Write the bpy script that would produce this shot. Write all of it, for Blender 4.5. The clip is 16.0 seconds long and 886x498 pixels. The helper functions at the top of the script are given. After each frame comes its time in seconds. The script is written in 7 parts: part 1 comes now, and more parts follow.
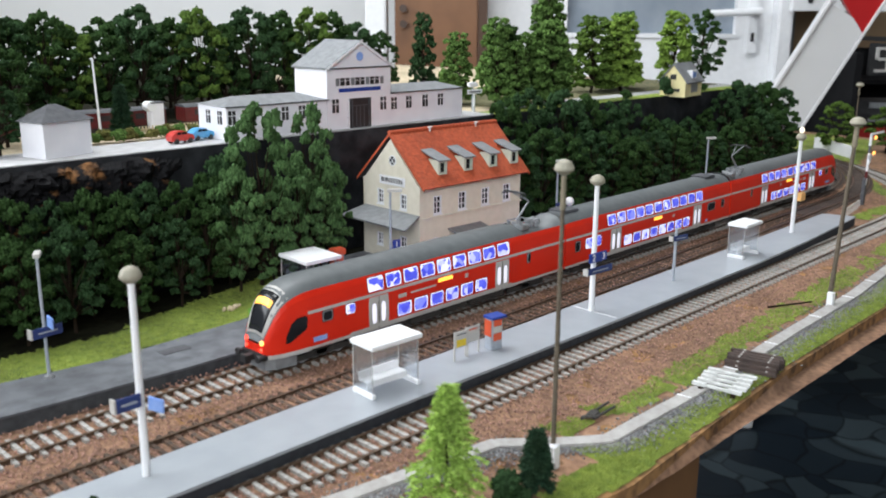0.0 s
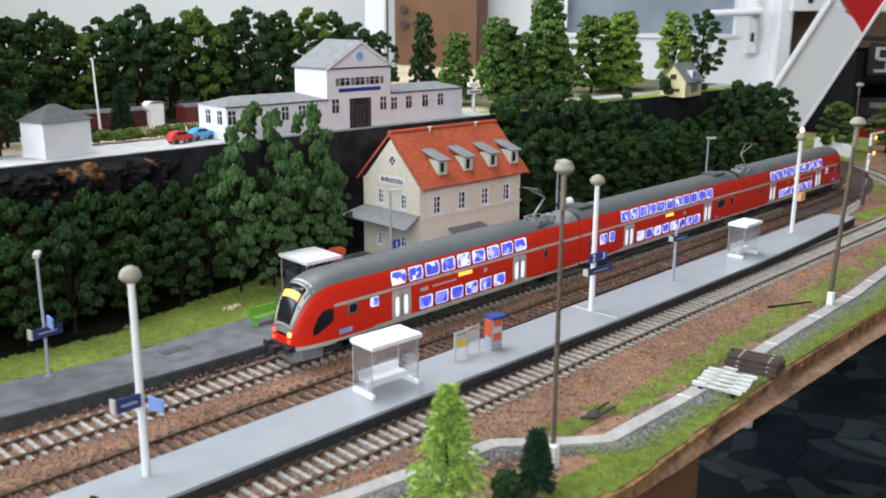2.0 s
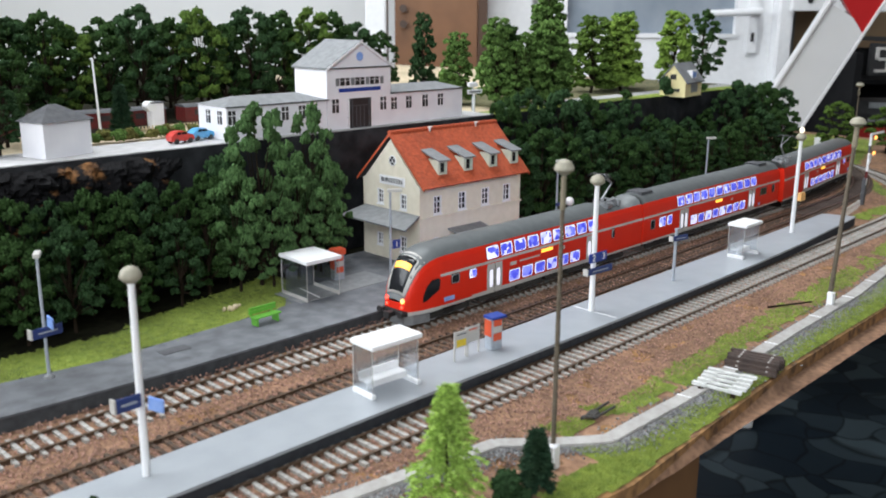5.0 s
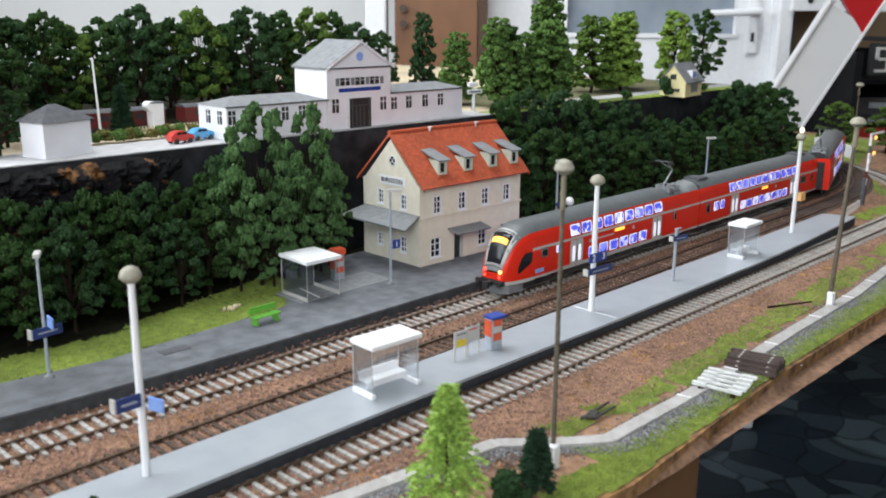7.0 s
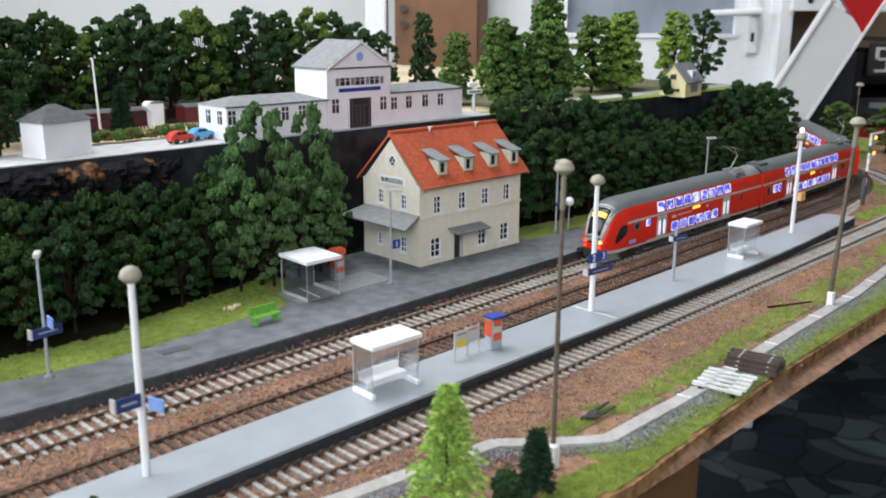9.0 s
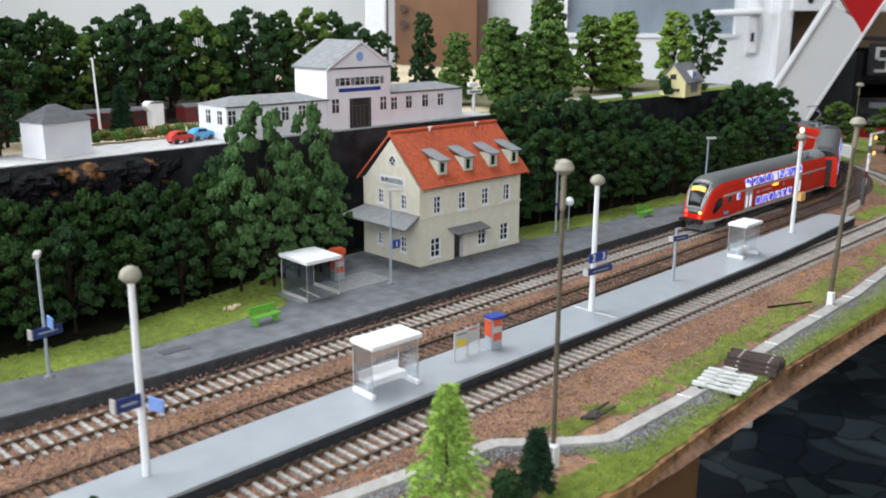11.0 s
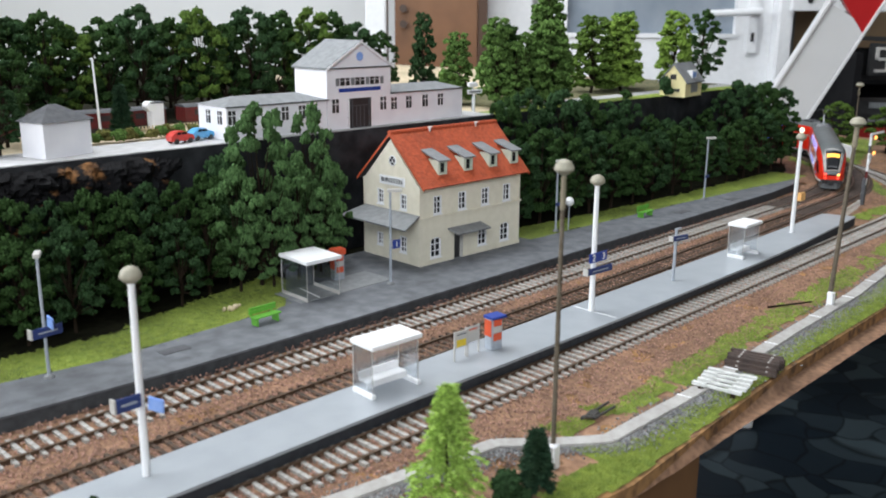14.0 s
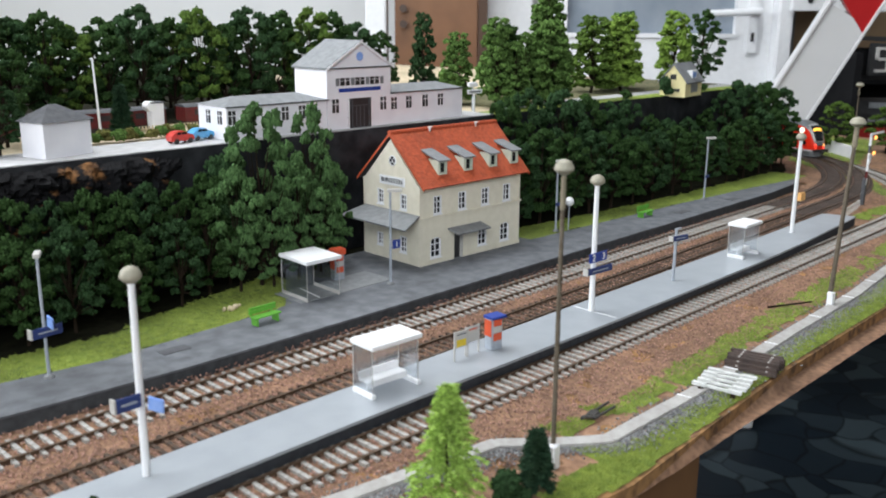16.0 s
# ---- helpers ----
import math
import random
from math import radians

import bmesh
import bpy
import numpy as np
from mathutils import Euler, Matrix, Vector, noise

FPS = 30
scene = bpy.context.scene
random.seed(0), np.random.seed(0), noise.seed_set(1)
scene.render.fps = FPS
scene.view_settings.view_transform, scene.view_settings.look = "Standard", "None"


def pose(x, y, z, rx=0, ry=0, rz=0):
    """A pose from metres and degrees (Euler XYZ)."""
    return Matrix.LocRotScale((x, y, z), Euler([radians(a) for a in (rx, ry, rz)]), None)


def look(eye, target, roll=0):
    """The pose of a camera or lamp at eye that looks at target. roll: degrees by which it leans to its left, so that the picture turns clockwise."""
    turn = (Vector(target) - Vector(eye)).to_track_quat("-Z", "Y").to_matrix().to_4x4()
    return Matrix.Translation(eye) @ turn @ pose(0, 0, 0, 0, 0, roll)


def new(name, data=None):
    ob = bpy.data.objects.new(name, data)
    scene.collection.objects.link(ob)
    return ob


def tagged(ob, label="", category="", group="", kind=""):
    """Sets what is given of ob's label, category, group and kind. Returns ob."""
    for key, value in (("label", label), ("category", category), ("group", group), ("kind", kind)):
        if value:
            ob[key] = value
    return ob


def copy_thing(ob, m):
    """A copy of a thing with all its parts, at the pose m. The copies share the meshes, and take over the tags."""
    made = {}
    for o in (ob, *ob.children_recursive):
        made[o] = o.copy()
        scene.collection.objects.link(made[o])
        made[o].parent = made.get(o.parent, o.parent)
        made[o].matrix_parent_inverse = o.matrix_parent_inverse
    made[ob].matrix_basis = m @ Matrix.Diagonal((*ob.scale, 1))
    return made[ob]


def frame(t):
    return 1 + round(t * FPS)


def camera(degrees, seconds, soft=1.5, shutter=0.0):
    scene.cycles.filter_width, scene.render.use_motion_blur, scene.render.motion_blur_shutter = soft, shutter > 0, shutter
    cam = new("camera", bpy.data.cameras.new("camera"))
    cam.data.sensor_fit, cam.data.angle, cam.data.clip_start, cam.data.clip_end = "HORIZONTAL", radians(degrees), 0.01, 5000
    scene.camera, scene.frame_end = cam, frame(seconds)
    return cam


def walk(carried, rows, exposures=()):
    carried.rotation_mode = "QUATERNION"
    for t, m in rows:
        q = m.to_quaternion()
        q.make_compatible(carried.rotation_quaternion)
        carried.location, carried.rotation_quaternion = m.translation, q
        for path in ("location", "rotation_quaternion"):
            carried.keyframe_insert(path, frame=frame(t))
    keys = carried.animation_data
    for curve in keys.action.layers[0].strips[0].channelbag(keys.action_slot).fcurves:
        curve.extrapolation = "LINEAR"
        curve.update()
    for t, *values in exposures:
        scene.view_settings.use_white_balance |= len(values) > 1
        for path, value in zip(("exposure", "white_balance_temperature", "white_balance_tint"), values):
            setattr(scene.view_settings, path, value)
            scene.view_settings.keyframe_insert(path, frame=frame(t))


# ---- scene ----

# ---- camera: stands still before the layout ----
YAW, PITCH, ROLL = radians(44.280), radians(14.511), 0.414
EYE = Vector((-0.48775, -0.33560, 0.19346))
AIM = Vector((math.cos(YAW) * math.cos(PITCH), math.sin(YAW) * math.cos(PITCH), -math.sin(PITCH)))
cam = camera(51.977, 16.0, soft=1.9)
cam.data.dof.use_dof, cam.data.dof.focus_distance, cam.data.dof.aperture_fstop = True, 0.72, 18.0
STAND = look(EYE, EYE + AIM, ROLL)
walk(cam, [(0.0, STAND), (16.0, STAND)], exposures=[(0.0, 0.0), (16.0, 0.0)])

# room axes: u to the right, d ahead of the eye, both level
UX = Vector((math.sin(YAW), -math.cos(YAW), 0))
DX = Vector((math.cos(YAW), math.sin(YAW), 0))
ROOM = Matrix.Translation((EYE.x, EYE.y, 0)) @ Matrix(((UX.x, DX.x, 0, 0), (UX.y, DX.y, 0, 0), (0, 0, 1, 0), (0, 0, 0, 1)))

# ---- world and daylight ----
world = bpy.data.worlds.new("world")
scene.world = world
world.use_nodes = True
wn = world.node_tree.nodes
sky = wn.new("ShaderNodeTexSky")
sky.sky_type, sky.sun_disc, sky.sun_elevation, sky.sun_rotation = "NISHITA", False, radians(35), radians(200)
world.node_tree.links.new(sky.outputs[0], wn["Background"].inputs[0])
wn["Background"].inputs[1].default_value = 0.12


def window_light(name, m, wide, high, watts, colour):
    lamp = bpy.data.lights.new(name, "AREA")
    lamp.shape, lamp.size, lamp.size_y, lamp.energy, lamp.color = "RECTANGLE", wide, high, watts, colour
    ob = new(name, lamp)
    ob.matrix_world = m
    return ob


# daylight in the openings of two windows out of view, and an added lamp overhead
window_light("added_top_light", ROOM @ look((-0.35, 0.98, 1.72), (-0.15, 1.05, 0.0)), 1.05, 1.35, 43, (0.95, 0.98, 1.0))
window_light("window_daylight", ROOM @ look((-2.02, 0.55, 0.95), (0, 0.62, 0.30)), 1.7, 1.15, 54, (0.93, 0.97, 1.0))
window_light("window_daylight", ROOM @ look((-0.15, -1.32, 0.95), (0.0, 0, 0.62)), 1.5, 1.0, 32, (0.93, 0.97, 1.0))

# ---- materials ----
MATS = {}


def mat(name, a, b=None, rough=0.6, metal=0.0, scale=300.0, bump=0.0, bscale=None, spec=0.5, emit=None, power=0.0, alpha_glass=False, island=0.0, objrand=0.0, detail=6.0, lo=0.35, hi=0.65, coat=0.0, stains=0.0):
    """Two tones mixed by noise, with finer grain, bump and a random tone per island or per object."""
    if name in MATS:
        return MATS[name]
    m = bpy.data.materials.new(name)
    MATS[name] = m
    m.use_nodes = True
    n, l = m.node_tree.nodes, m.node_tree.links
    p = n["Principled BSDF"]
    p.inputs["Roughness"].default_value = rough
    p.inputs["Metallic"].default_value = metal
    p.inputs["Specular IOR Level"].default_value = spec
    if coat:
        p.inputs["Coat Weight"].default_value = coat
        p.inputs["Coat Roughness"].default_value = 0.15
    b = b or tuple(min(1, c * 0.8) for c in a)
    co = n.new("ShaderNodeTexCoord")
    nz = n.new("ShaderNodeTexNoise")
    nz.inputs["Scale"].default_value, nz.inputs["Detail"].default_value = scale, detail
    l.new(co.outputs["Object"], nz.inputs["Vector"])
    ramp = n.new("ShaderNodeValToRGB")
    ramp.color_ramp.elements[0].position, ramp.color_ramp.elements[1].position = lo, hi
    ramp.color_ramp.elements[0].color, ramp.color_ramp.elements[1].color = (*a, 1), (*b, 1)
    l.new(nz.outputs["Fac"], ramp.inputs["Fac"])
    col = ramp.outputs["Color"]
    if stains:
        n2 = n.new("ShaderNodeTexNoise")
        n2.inputs["Scale"].default_value, n2.inputs["Detail"].default_value = scale * 0.09, 3
        l.new(co.outputs["Object"], n2.inputs["Vector"])
        mr = n.new("ShaderNodeMapRange")
        mr.inputs[1].default_value, mr.inputs[2].default_value = 0.35, 0.65
        mr.inputs[3].default_value, mr.inputs[4].default_value = 1 - stains, 1 + stains * 0.4
        l.new(n2.outputs["Fac"], mr.inputs[0])
        mx = n.new("ShaderNodeVectorMath")
        mx.operation = "SCALE"
        l.new(col, mx.inputs[0])
        l.new(mr.outputs[0], mx.inputs["Scale"])
        col = mx.outputs[0]
    if island or objrand:
        src = n.new("ShaderNodeNewGeometry").outputs["Random Per Island"] if island else n.new("ShaderNodeObjectInfo").outputs["Random"]
        k = island or objrand
        mr = n.new("ShaderNodeMapRange")
        mr.inputs[3].default_value, mr.inputs[4].default_value = 1 - k, 1 + k
        l.new(src, mr.inputs[0])
        mx = n.new("ShaderNodeVectorMath")
        mx.operation = "SCALE"
        l.new(col, mx.inputs[0])
        l.new(mr.outputs[0], mx.inputs["Scale"])
        col = mx.outputs[0]
    l.new(col, p.inputs["Base Color"])
    if bump:
        bz = n.new("ShaderNodeTexNoise")
        bz.inputs["Scale"].default_value, bz.inputs["Detail"].default_value = bscale or scale * 3, 5
        l.new(co.outputs["Object"], bz.inputs["Vector"])
        bp = n.new("ShaderNodeBump")
        bp.inputs["Strength"].default_value, bp.inputs["Distance"].default_value = bump, 0.001
        l.new(bz.outputs["Fac"], bp.inputs["Height"])
        l.new(bp.outputs[0], p.inputs["Normal"])
    if emit:
        p.inputs["Emission Color"].default_value = (*emit, 1)
        p.inputs["Emission Strength"].default_value = power
    return m


def glass_mat(name, tint, rough=0.05, clear=0.8):
    m = bpy.data.materials.new(name)
    m.use_nodes = True
    n, l = m.node_tree.nodes, m.node_tree.links
    n.remove(n["Principled BSDF"])
    tr, gl, mx = n.new("ShaderNodeBsdfTransparent"), n.new("ShaderNodeBsdfGlossy"), n.new("ShaderNodeMixShader")
    tr.inputs[0].default_value = (*tint, 1)
    gl.inputs["Roughness"].default_value = rough
    gl.inputs[0].default_value = (0.9, 0.92, 0.95, 1)
    mx.inputs[0].default_value = 1 - clear
    l.new(tr.outputs[0], mx.inputs[1])
    l.new(gl.outputs[0], mx.inputs[2])
    l.new(mx.outputs[0], n["Material Output"].inputs[0])
    return m


def lit_window_mat(name):
    """Saloon seen through lit panes: blue seats before white lit walls."""
    m = bpy.data.materials.new(name)
    m.use_nodes = True
    n, l = m.node_tree.nodes, m.node_tree.links
    p = n["Principled BSDF"]
    p.inputs["Roughness"].default_value = 0.12
    co, ob = n.new("ShaderNodeTexCoord"), n.new("ShaderNodeObjectInfo")
    ad = n.new("ShaderNodeVectorMath")
    sc = n.new("ShaderNodeVectorMath")
    sc.operation = "SCALE"
    sc.inputs[0].default_value = (1, 1.7, 0.6)
    l.new(ob.outputs["Random"], sc.inputs["Scale"])
    l.new(co.outputs["Object"], ad.inputs[0])
    l.new(sc.outputs[0], ad.inputs[1])
    vo = n.new("ShaderNodeTexVoronoi")
    vo.inputs["Scale"].default_value = 210
    l.new(ad.outputs[0], vo.inputs["Vector"])
    sep = n.new("ShaderNodeSeparateColor")
    l.new(vo.outputs["Color"], sep.inputs[0])
    ramp = n.new("ShaderNodeValToRGB")
    e = ramp.color_ramp.elements
    e[0].position, e[0].color = 0.0, (0.05, 0.06, 0.5, 1)
    e[1].position, e[1].color = 0.95, (0.75, 0.75, 1.0, 1)
    k = e.new(0.5)
    k.color = (0.10, 0.12, 0.75, 1)
    k = e.new(0.72)
    k.color = (0.22, 0.25, 0.9, 1)
    l.new(sep.outputs[0], ramp.inputs[0])
    l.new(ramp.outputs[0], p.inputs["Emission Color"])
    l.new(ramp.outputs[0], p.inputs["Base Color"])
    p.inputs["Emission Strength"].default_value = 0.85
    return m


def crazy_floor_mat(name):
    """Dark blue-grey floor covering printed with broken stone shapes."""
    m = bpy.data.materials.new(name)
    m.use_nodes = True
    n, l = m.node_tree.nodes, m.node_tree.links
    p = n["Principled BSDF"]
    p.inputs["Roughness"].default_value = 0.6
    p.inputs["Specular IOR Level"].default_value = 0.25
    co, vo, ed, nz = n.new("ShaderNodeTexCoord"), n.new("ShaderNodeTexVoronoi"), n.new("ShaderNodeTexVoronoi"), n.new("ShaderNodeTexNoise")
    nz.inputs["Scale"].default_value = 3.0
    ad = n.new("ShaderNodeVectorMath")
    ad.operation = "MULTIPLY_ADD"
    ad.inputs[1].default_value = (0.25, 0.25, 0.0)
    l.new(co.outputs["Object"], nz.inputs["Vector"])
    l.new(nz.outputs["Color"], ad.inputs[0])
    l.new(co.outputs["Object"], ad.inputs[2])
    ed.feature = "DISTANCE_TO_EDGE"
    for v in (vo, ed):
        v.inputs["Scale"].default_value = 10.0
        l.new(ad.outputs[0], v.inputs["Vector"])
    sep = n.new("ShaderNodeSeparateColor")
    l.new(vo.outputs["Color"], sep.inputs[0])
    ramp = n.new("ShaderNodeValToRGB")
    e = ramp.color_ramp.elements
    e[0].position, e[0].color = 0.35, (0.010, 0.020, 0.032, 1)
    e[1].position, e[1].color = 0.95, (0.075, 0.108, 0.128, 1)
    l.new(sep.outputs[0], ramp.inputs[0])
    mr = n.new("ShaderNodeMapRange")
    mr.inputs[1].default_value, mr.inputs[2].default_value, mr.inputs[3].default_value = 0.0, 0.05, 0.25
    l.new(ed.outputs["Distance"], mr.inputs[0])
    sc = n.new("ShaderNodeVectorMath")
    sc.operation = "SCALE"
    l.new(ramp.outputs[0], sc.inputs[0])
    l.new(mr.outputs[0], sc.inputs["Scale"])
    l.new(sc.outputs[0], p.inputs["Base Color"])
    return m


BALLAST = mat("red_brown_ballast", (0.33, 0.185, 0.125), (0.19, 0.103, 0.07), rough=0.95, scale=420, bump=0.8, bscale=900, stains=0.25)
STONE = mat("ballast_stones", (0.38, 0.222, 0.172), (0.225, 0.128, 0.098), rough=0.9, scale=900, island=0.55)
GRAVEL = mat("grey_gravel", (0.27, 0.27, 0.275), (0.10, 0.10, 0.105), rough=0.95, scale=700, island=0.5)
GRASS = mat("grass_flock", (0.25, 0.31, 0.05), (0.13, 0.19, 0.03), rough=0.95, scale=160, bump=0.8, bscale=1800, stains=0.45)
BLADE = mat("grass_fibres", (0.30, 0.37, 0.07), (0.17, 0.23, 0.04), rough=0.9, scale=200, island=0.45)
SOIL = mat("brown_scatter", (0.33, 0.19, 0.115), (0.19, 0.105, 0.065), rough=0.95, scale=250, bump=0.8, bscale=1200, stains=0.3)
RAIL = mat("rusty_rail", (0.125, 0.080, 0.050), (0.075, 0.048, 0.032), rough=0.45, metal=0.5, scale=300)
SLEEPER = mat("concrete_sleeper", (0.40, 0.395, 0.375), (0.235, 0.22, 0.20), rough=0.85, scale=500, objrand=0.12)
SLEEPER_DARK = mat("brown_sleeper", (0.045, 0.034, 0.028), (0.125, 0.072, 0.042), rough=0.9, scale=350, objrand=0.3)
PLAT = mat("grey_platform_paint", (0.315, 0.34, 0.37), (0.285, 0.31, 0.34), rough=0.42, scale=60, bump=0.03, bscale=900, stains=0.04)
PLAT_EDGE = mat("black_platform_side", (0.030, 0.034, 0.042), (0.018, 0.020, 0.026), rough=0.7, scale=200)
ASPHALT = mat("asphalt_paint", (0.158, 0.168, 0.186), (0.098, 0.105, 0.118), rough=0.8, scale=90, bump=0.35, bscale=700, stains=0.28)
BLACKWALL = mat("black_rock_wall", (0.024, 0.026, 0.030), (0.008, 0.009, 0.011), spec=0.2, rough=0.75, scale=70, bump=0.8, bscale=160, stains=0.4)
WHITE = mat("white_plastic", (0.80, 0.81, 0.83), (0.76, 0.77, 0.79), rough=0.45, scale=80)
PAPER = mat("white_card", (0.80, 0.80, 0.84), (0.74, 0.74, 0.79), rough=0.8, scale=60)
CREAM = mat("cream_render", (0.75, 0.71, 0.59), (0.69, 0.65, 0.53), rough=0.85, scale=150, bump=0.1, bscale=1500, stains=0.08)
TILE = mat("red_roof_tile", (0.50, 0.10, 0.04), (0.40, 0.075, 0.03), rough=0.6, scale=350, island=0.16, stains=0.15)
SLATE = mat("grey_roofing", (0.21, 0.22, 0.23), (0.16, 0.168, 0.178), rough=0.65, scale=200, bump=0.15)
SLATE_D = mat("dark_slate", (0.085, 0.088, 0.098), (0.055, 0.058, 0.066), rough=0.7, scale=200, bump=0.2)
DARKPANE = mat("dark_pane", (0.010, 0.011, 0.013), (0.016, 0.017, 0.020), rough=0.15, scale=40, spec=0.25)
MINT = mat("pale_green_paint", (0.56, 0.62, 0.52), (0.50, 0.56, 0.46), rough=0.7, scale=200)
RED = mat("train_red", (0.72, 0.026, 0.008), (0.68, 0.022, 0.007), rough=0.42, scale=60, spec=0.3)
ROOFGREY = mat("train_roof_grey", (0.125, 0.137, 0.142), (0.10, 0.11, 0.115), rough=0.5, scale=120, stains=0.1)
LIGHTGREY = mat("train_light_grey", (0.50, 0.49, 0.47), (0.44, 0.43, 0.41), rough=0.45, scale=90)
BLACK = mat("black_plastic", (0.015, 0.015, 0.016), (0.028, 0.028, 0.030), rough=0.55, scale=200)
UNDER = mat("dark_underframe", (0.025, 0.024, 0.023), (0.045, 0.042, 0.038), rough=0.75, scale=300)
STEEL = mat("grey_metal", (0.40, 0.42, 0.44), (0.30, 0.31, 0.33), rough=0.4, metal=0.6, scale=300)
LITWIN = lit_window_mat("lit_saloon")
GLOW_WHITE = mat("lit_white_wall", (0.8, 0.8, 0.9), rough=0.3, emit=(0.85, 0.85, 1.0), power=0.8)
AMBER = mat("amber_display", (0.9, 0.45, 0.08), rough=0.4, emit=(1.0, 0.50, 0.06), power=1.6)
TAIL = mat("red_lamp", (0.8, 0.05, 0.03), rough=0.3, emit=(1.0, 0.06, 0.03), power=2.5)
HEAD = mat("warm_lamp", (0.9, 0.5, 0.2), rough=0.3, emit=(1.0, 0.42, 0.08), power=2.2)
BLUE = mat("sign_blue", (0.015, 0.05, 0.30), (0.012, 0.04, 0.24), rough=0.45, scale=200)
BLUE_D = mat("sign_dark_blue", (0.022, 0.045, 0.17), (0.018, 0.036, 0.14), rough=0.5, scale=200)
SKYBLUE = mat("clear_blue_plastic", (0.20, 0.34, 0.72), (0.28, 0.42, 0.78), rough=0.3, scale=200)
MASTGREY = mat("mast_grey", (0.36, 0.40, 0.45), (0.30, 0.33, 0.38), rough=0.5, scale=300)
MASTBROWN = mat("weathered_mast", (0.13, 0.105, 0.075), (0.085, 0.065, 0.045), rough=0.75, scale=300)
CAP = mat("lamp_cap", (0.32, 0.30, 0.235), (0.25, 0.235, 0.18), rough=0.5, scale=200)
ORANGE = mat("orange_red_plastic", (0.65, 0.10, 0.04), (0.58, 0.085, 0.035), rough=0.45, scale=200)
YELLOW = mat("yellow_paper", (0.75, 0.55, 0.04), rough=0.6)
GREENP = mat("green_plastic", (0.14, 0.42, 0.05), (0.11, 0.36, 0.04), rough=0.45, scale=200)
DUCT = mat("concrete_slab", (0.41, 0.40, 0.39), (0.34, 0.325, 0.31), rough=0.85, scale=250, objrand=0.08, stains=0.1)
PLY = mat("rough_plywood_edge", (0.38, 0.20, 0.075), (0.08, 0.038, 0.016), rough=0.85, scale=130, bump=0.7, bscale=260, stains=0.35)
WOOD = mat("brown_wood", (0.20, 0.088, 0.036), (0.155, 0.066, 0.026), rough=0.45, scale=14, bump=0.05, stains=0.15)
LEGWOOD = mat("pine_panel", (0.16, 0.078, 0.030), (0.12, 0.056, 0.022), rough=0.6, scale=25, stains=0.2)
SAND = mat("pale_sand", (0.60, 0.50, 0.34), (0.48, 0.40, 0.27), rough=0.95, scale=120, bump=0.3, bscale=900, stains=0.2)
PAVE = mat("pale_paving", (0.46, 0.46, 0.47), (0.38, 0.38, 0.39), rough=0.85, scale=120, bump=0.2, bscale=900, stains=0.15)
TRUNK = mat("twig_brown", (0.028, 0.020, 0.013), (0.018, 0.012, 0.008), spec=0.1, rough=0.9, scale=300)
LEAF = {
    "dark": mat("dark_green_foam", (0.015, 0.036, 0.010), (0.046, 0.090, 0.028), spec=0.06, rough=0.95, scale=130, island=0.35, bump=0.6, bscale=1500),
    "deep": mat("blue_green_foam", (0.015, 0.036, 0.014), (0.044, 0.088, 0.036), spec=0.06, rough=0.95, scale=130, island=0.35, bump=0.6, bscale=1500),
    "olive": mat("olive_foam", (0.0621, 0.1080, 0.0216), (0.0864, 0.1404, 0.0297), spec=0.06, rough=0.95, scale=130, island=0.4, bump=0.5, bscale=1500),
    "fresh": mat("fresh_green_foam", (0.045, 0.100, 0.035), (0.105, 0.185, 0.070), spec=0.06, rough=0.95, scale=130, island=0.35, bump=0.6, bscale=1500),
    "mid": mat("mid_green_foam", (0.058, 0.112, 0.028), (0.105, 0.180, 0.048), spec=0.06, rough=0.95, scale=130, island=0.4, bump=0.5, bscale=1500),
    "bright": mat("bright_green_foam", (0.1358, 0.2195, 0.0397), (0.1777, 0.2717, 0.0523), spec=0.06, rough=0.95, scale=130, island=0.35, bump=0.5, bscale=1500),
    "spruce": mat("spruce_needles", (0.26, 0.40, 0.08), (0.36, 0.52, 0.12), spec=0.06, rough=0.9, scale=150, island=0.45),
    "dspruce": mat("dark_spruce_needles", (0.0180, 0.0420, 0.0240), (0.0300, 0.0600, 0.0300), spec=0.06, rough=0.9, scale=150, island=0.4),
    "hedge": mat("dry_hedge_foam", (0.1200, 0.1000, 0.0350), (0.0850, 0.1000, 0.0300), spec=0.06, rough=0.95, scale=200, island=0.5),
}
PANE = glass_mat("clear_acrylic", (0.95, 0.97, 0.98), 0.06, 0.92)
HAZY = glass_mat("scuffed_acrylic", (0.90, 0.92, 0.93), 0.30, 0.76)

# ---- geometry helpers ----


def box(bm, x0, x1, y0, y1, z0, z1):
    v = [bm.verts.new(p) for p in ((x0, y0, z0), (x1, y0, z0), (x1, y1, z0), (x0, y1, z0), (x0, y0, z1), (x1, y0, z1), (x1, y1, z1), (x0, y1, z1))]
    for f in ((3, 2, 1, 0), (4, 5, 6, 7), (0, 1, 5, 4), (1, 2, 6, 5), (2, 3, 7, 6), (3, 0, 4, 7)):
        bm.faces.new([v[i] for i in f])
    return v


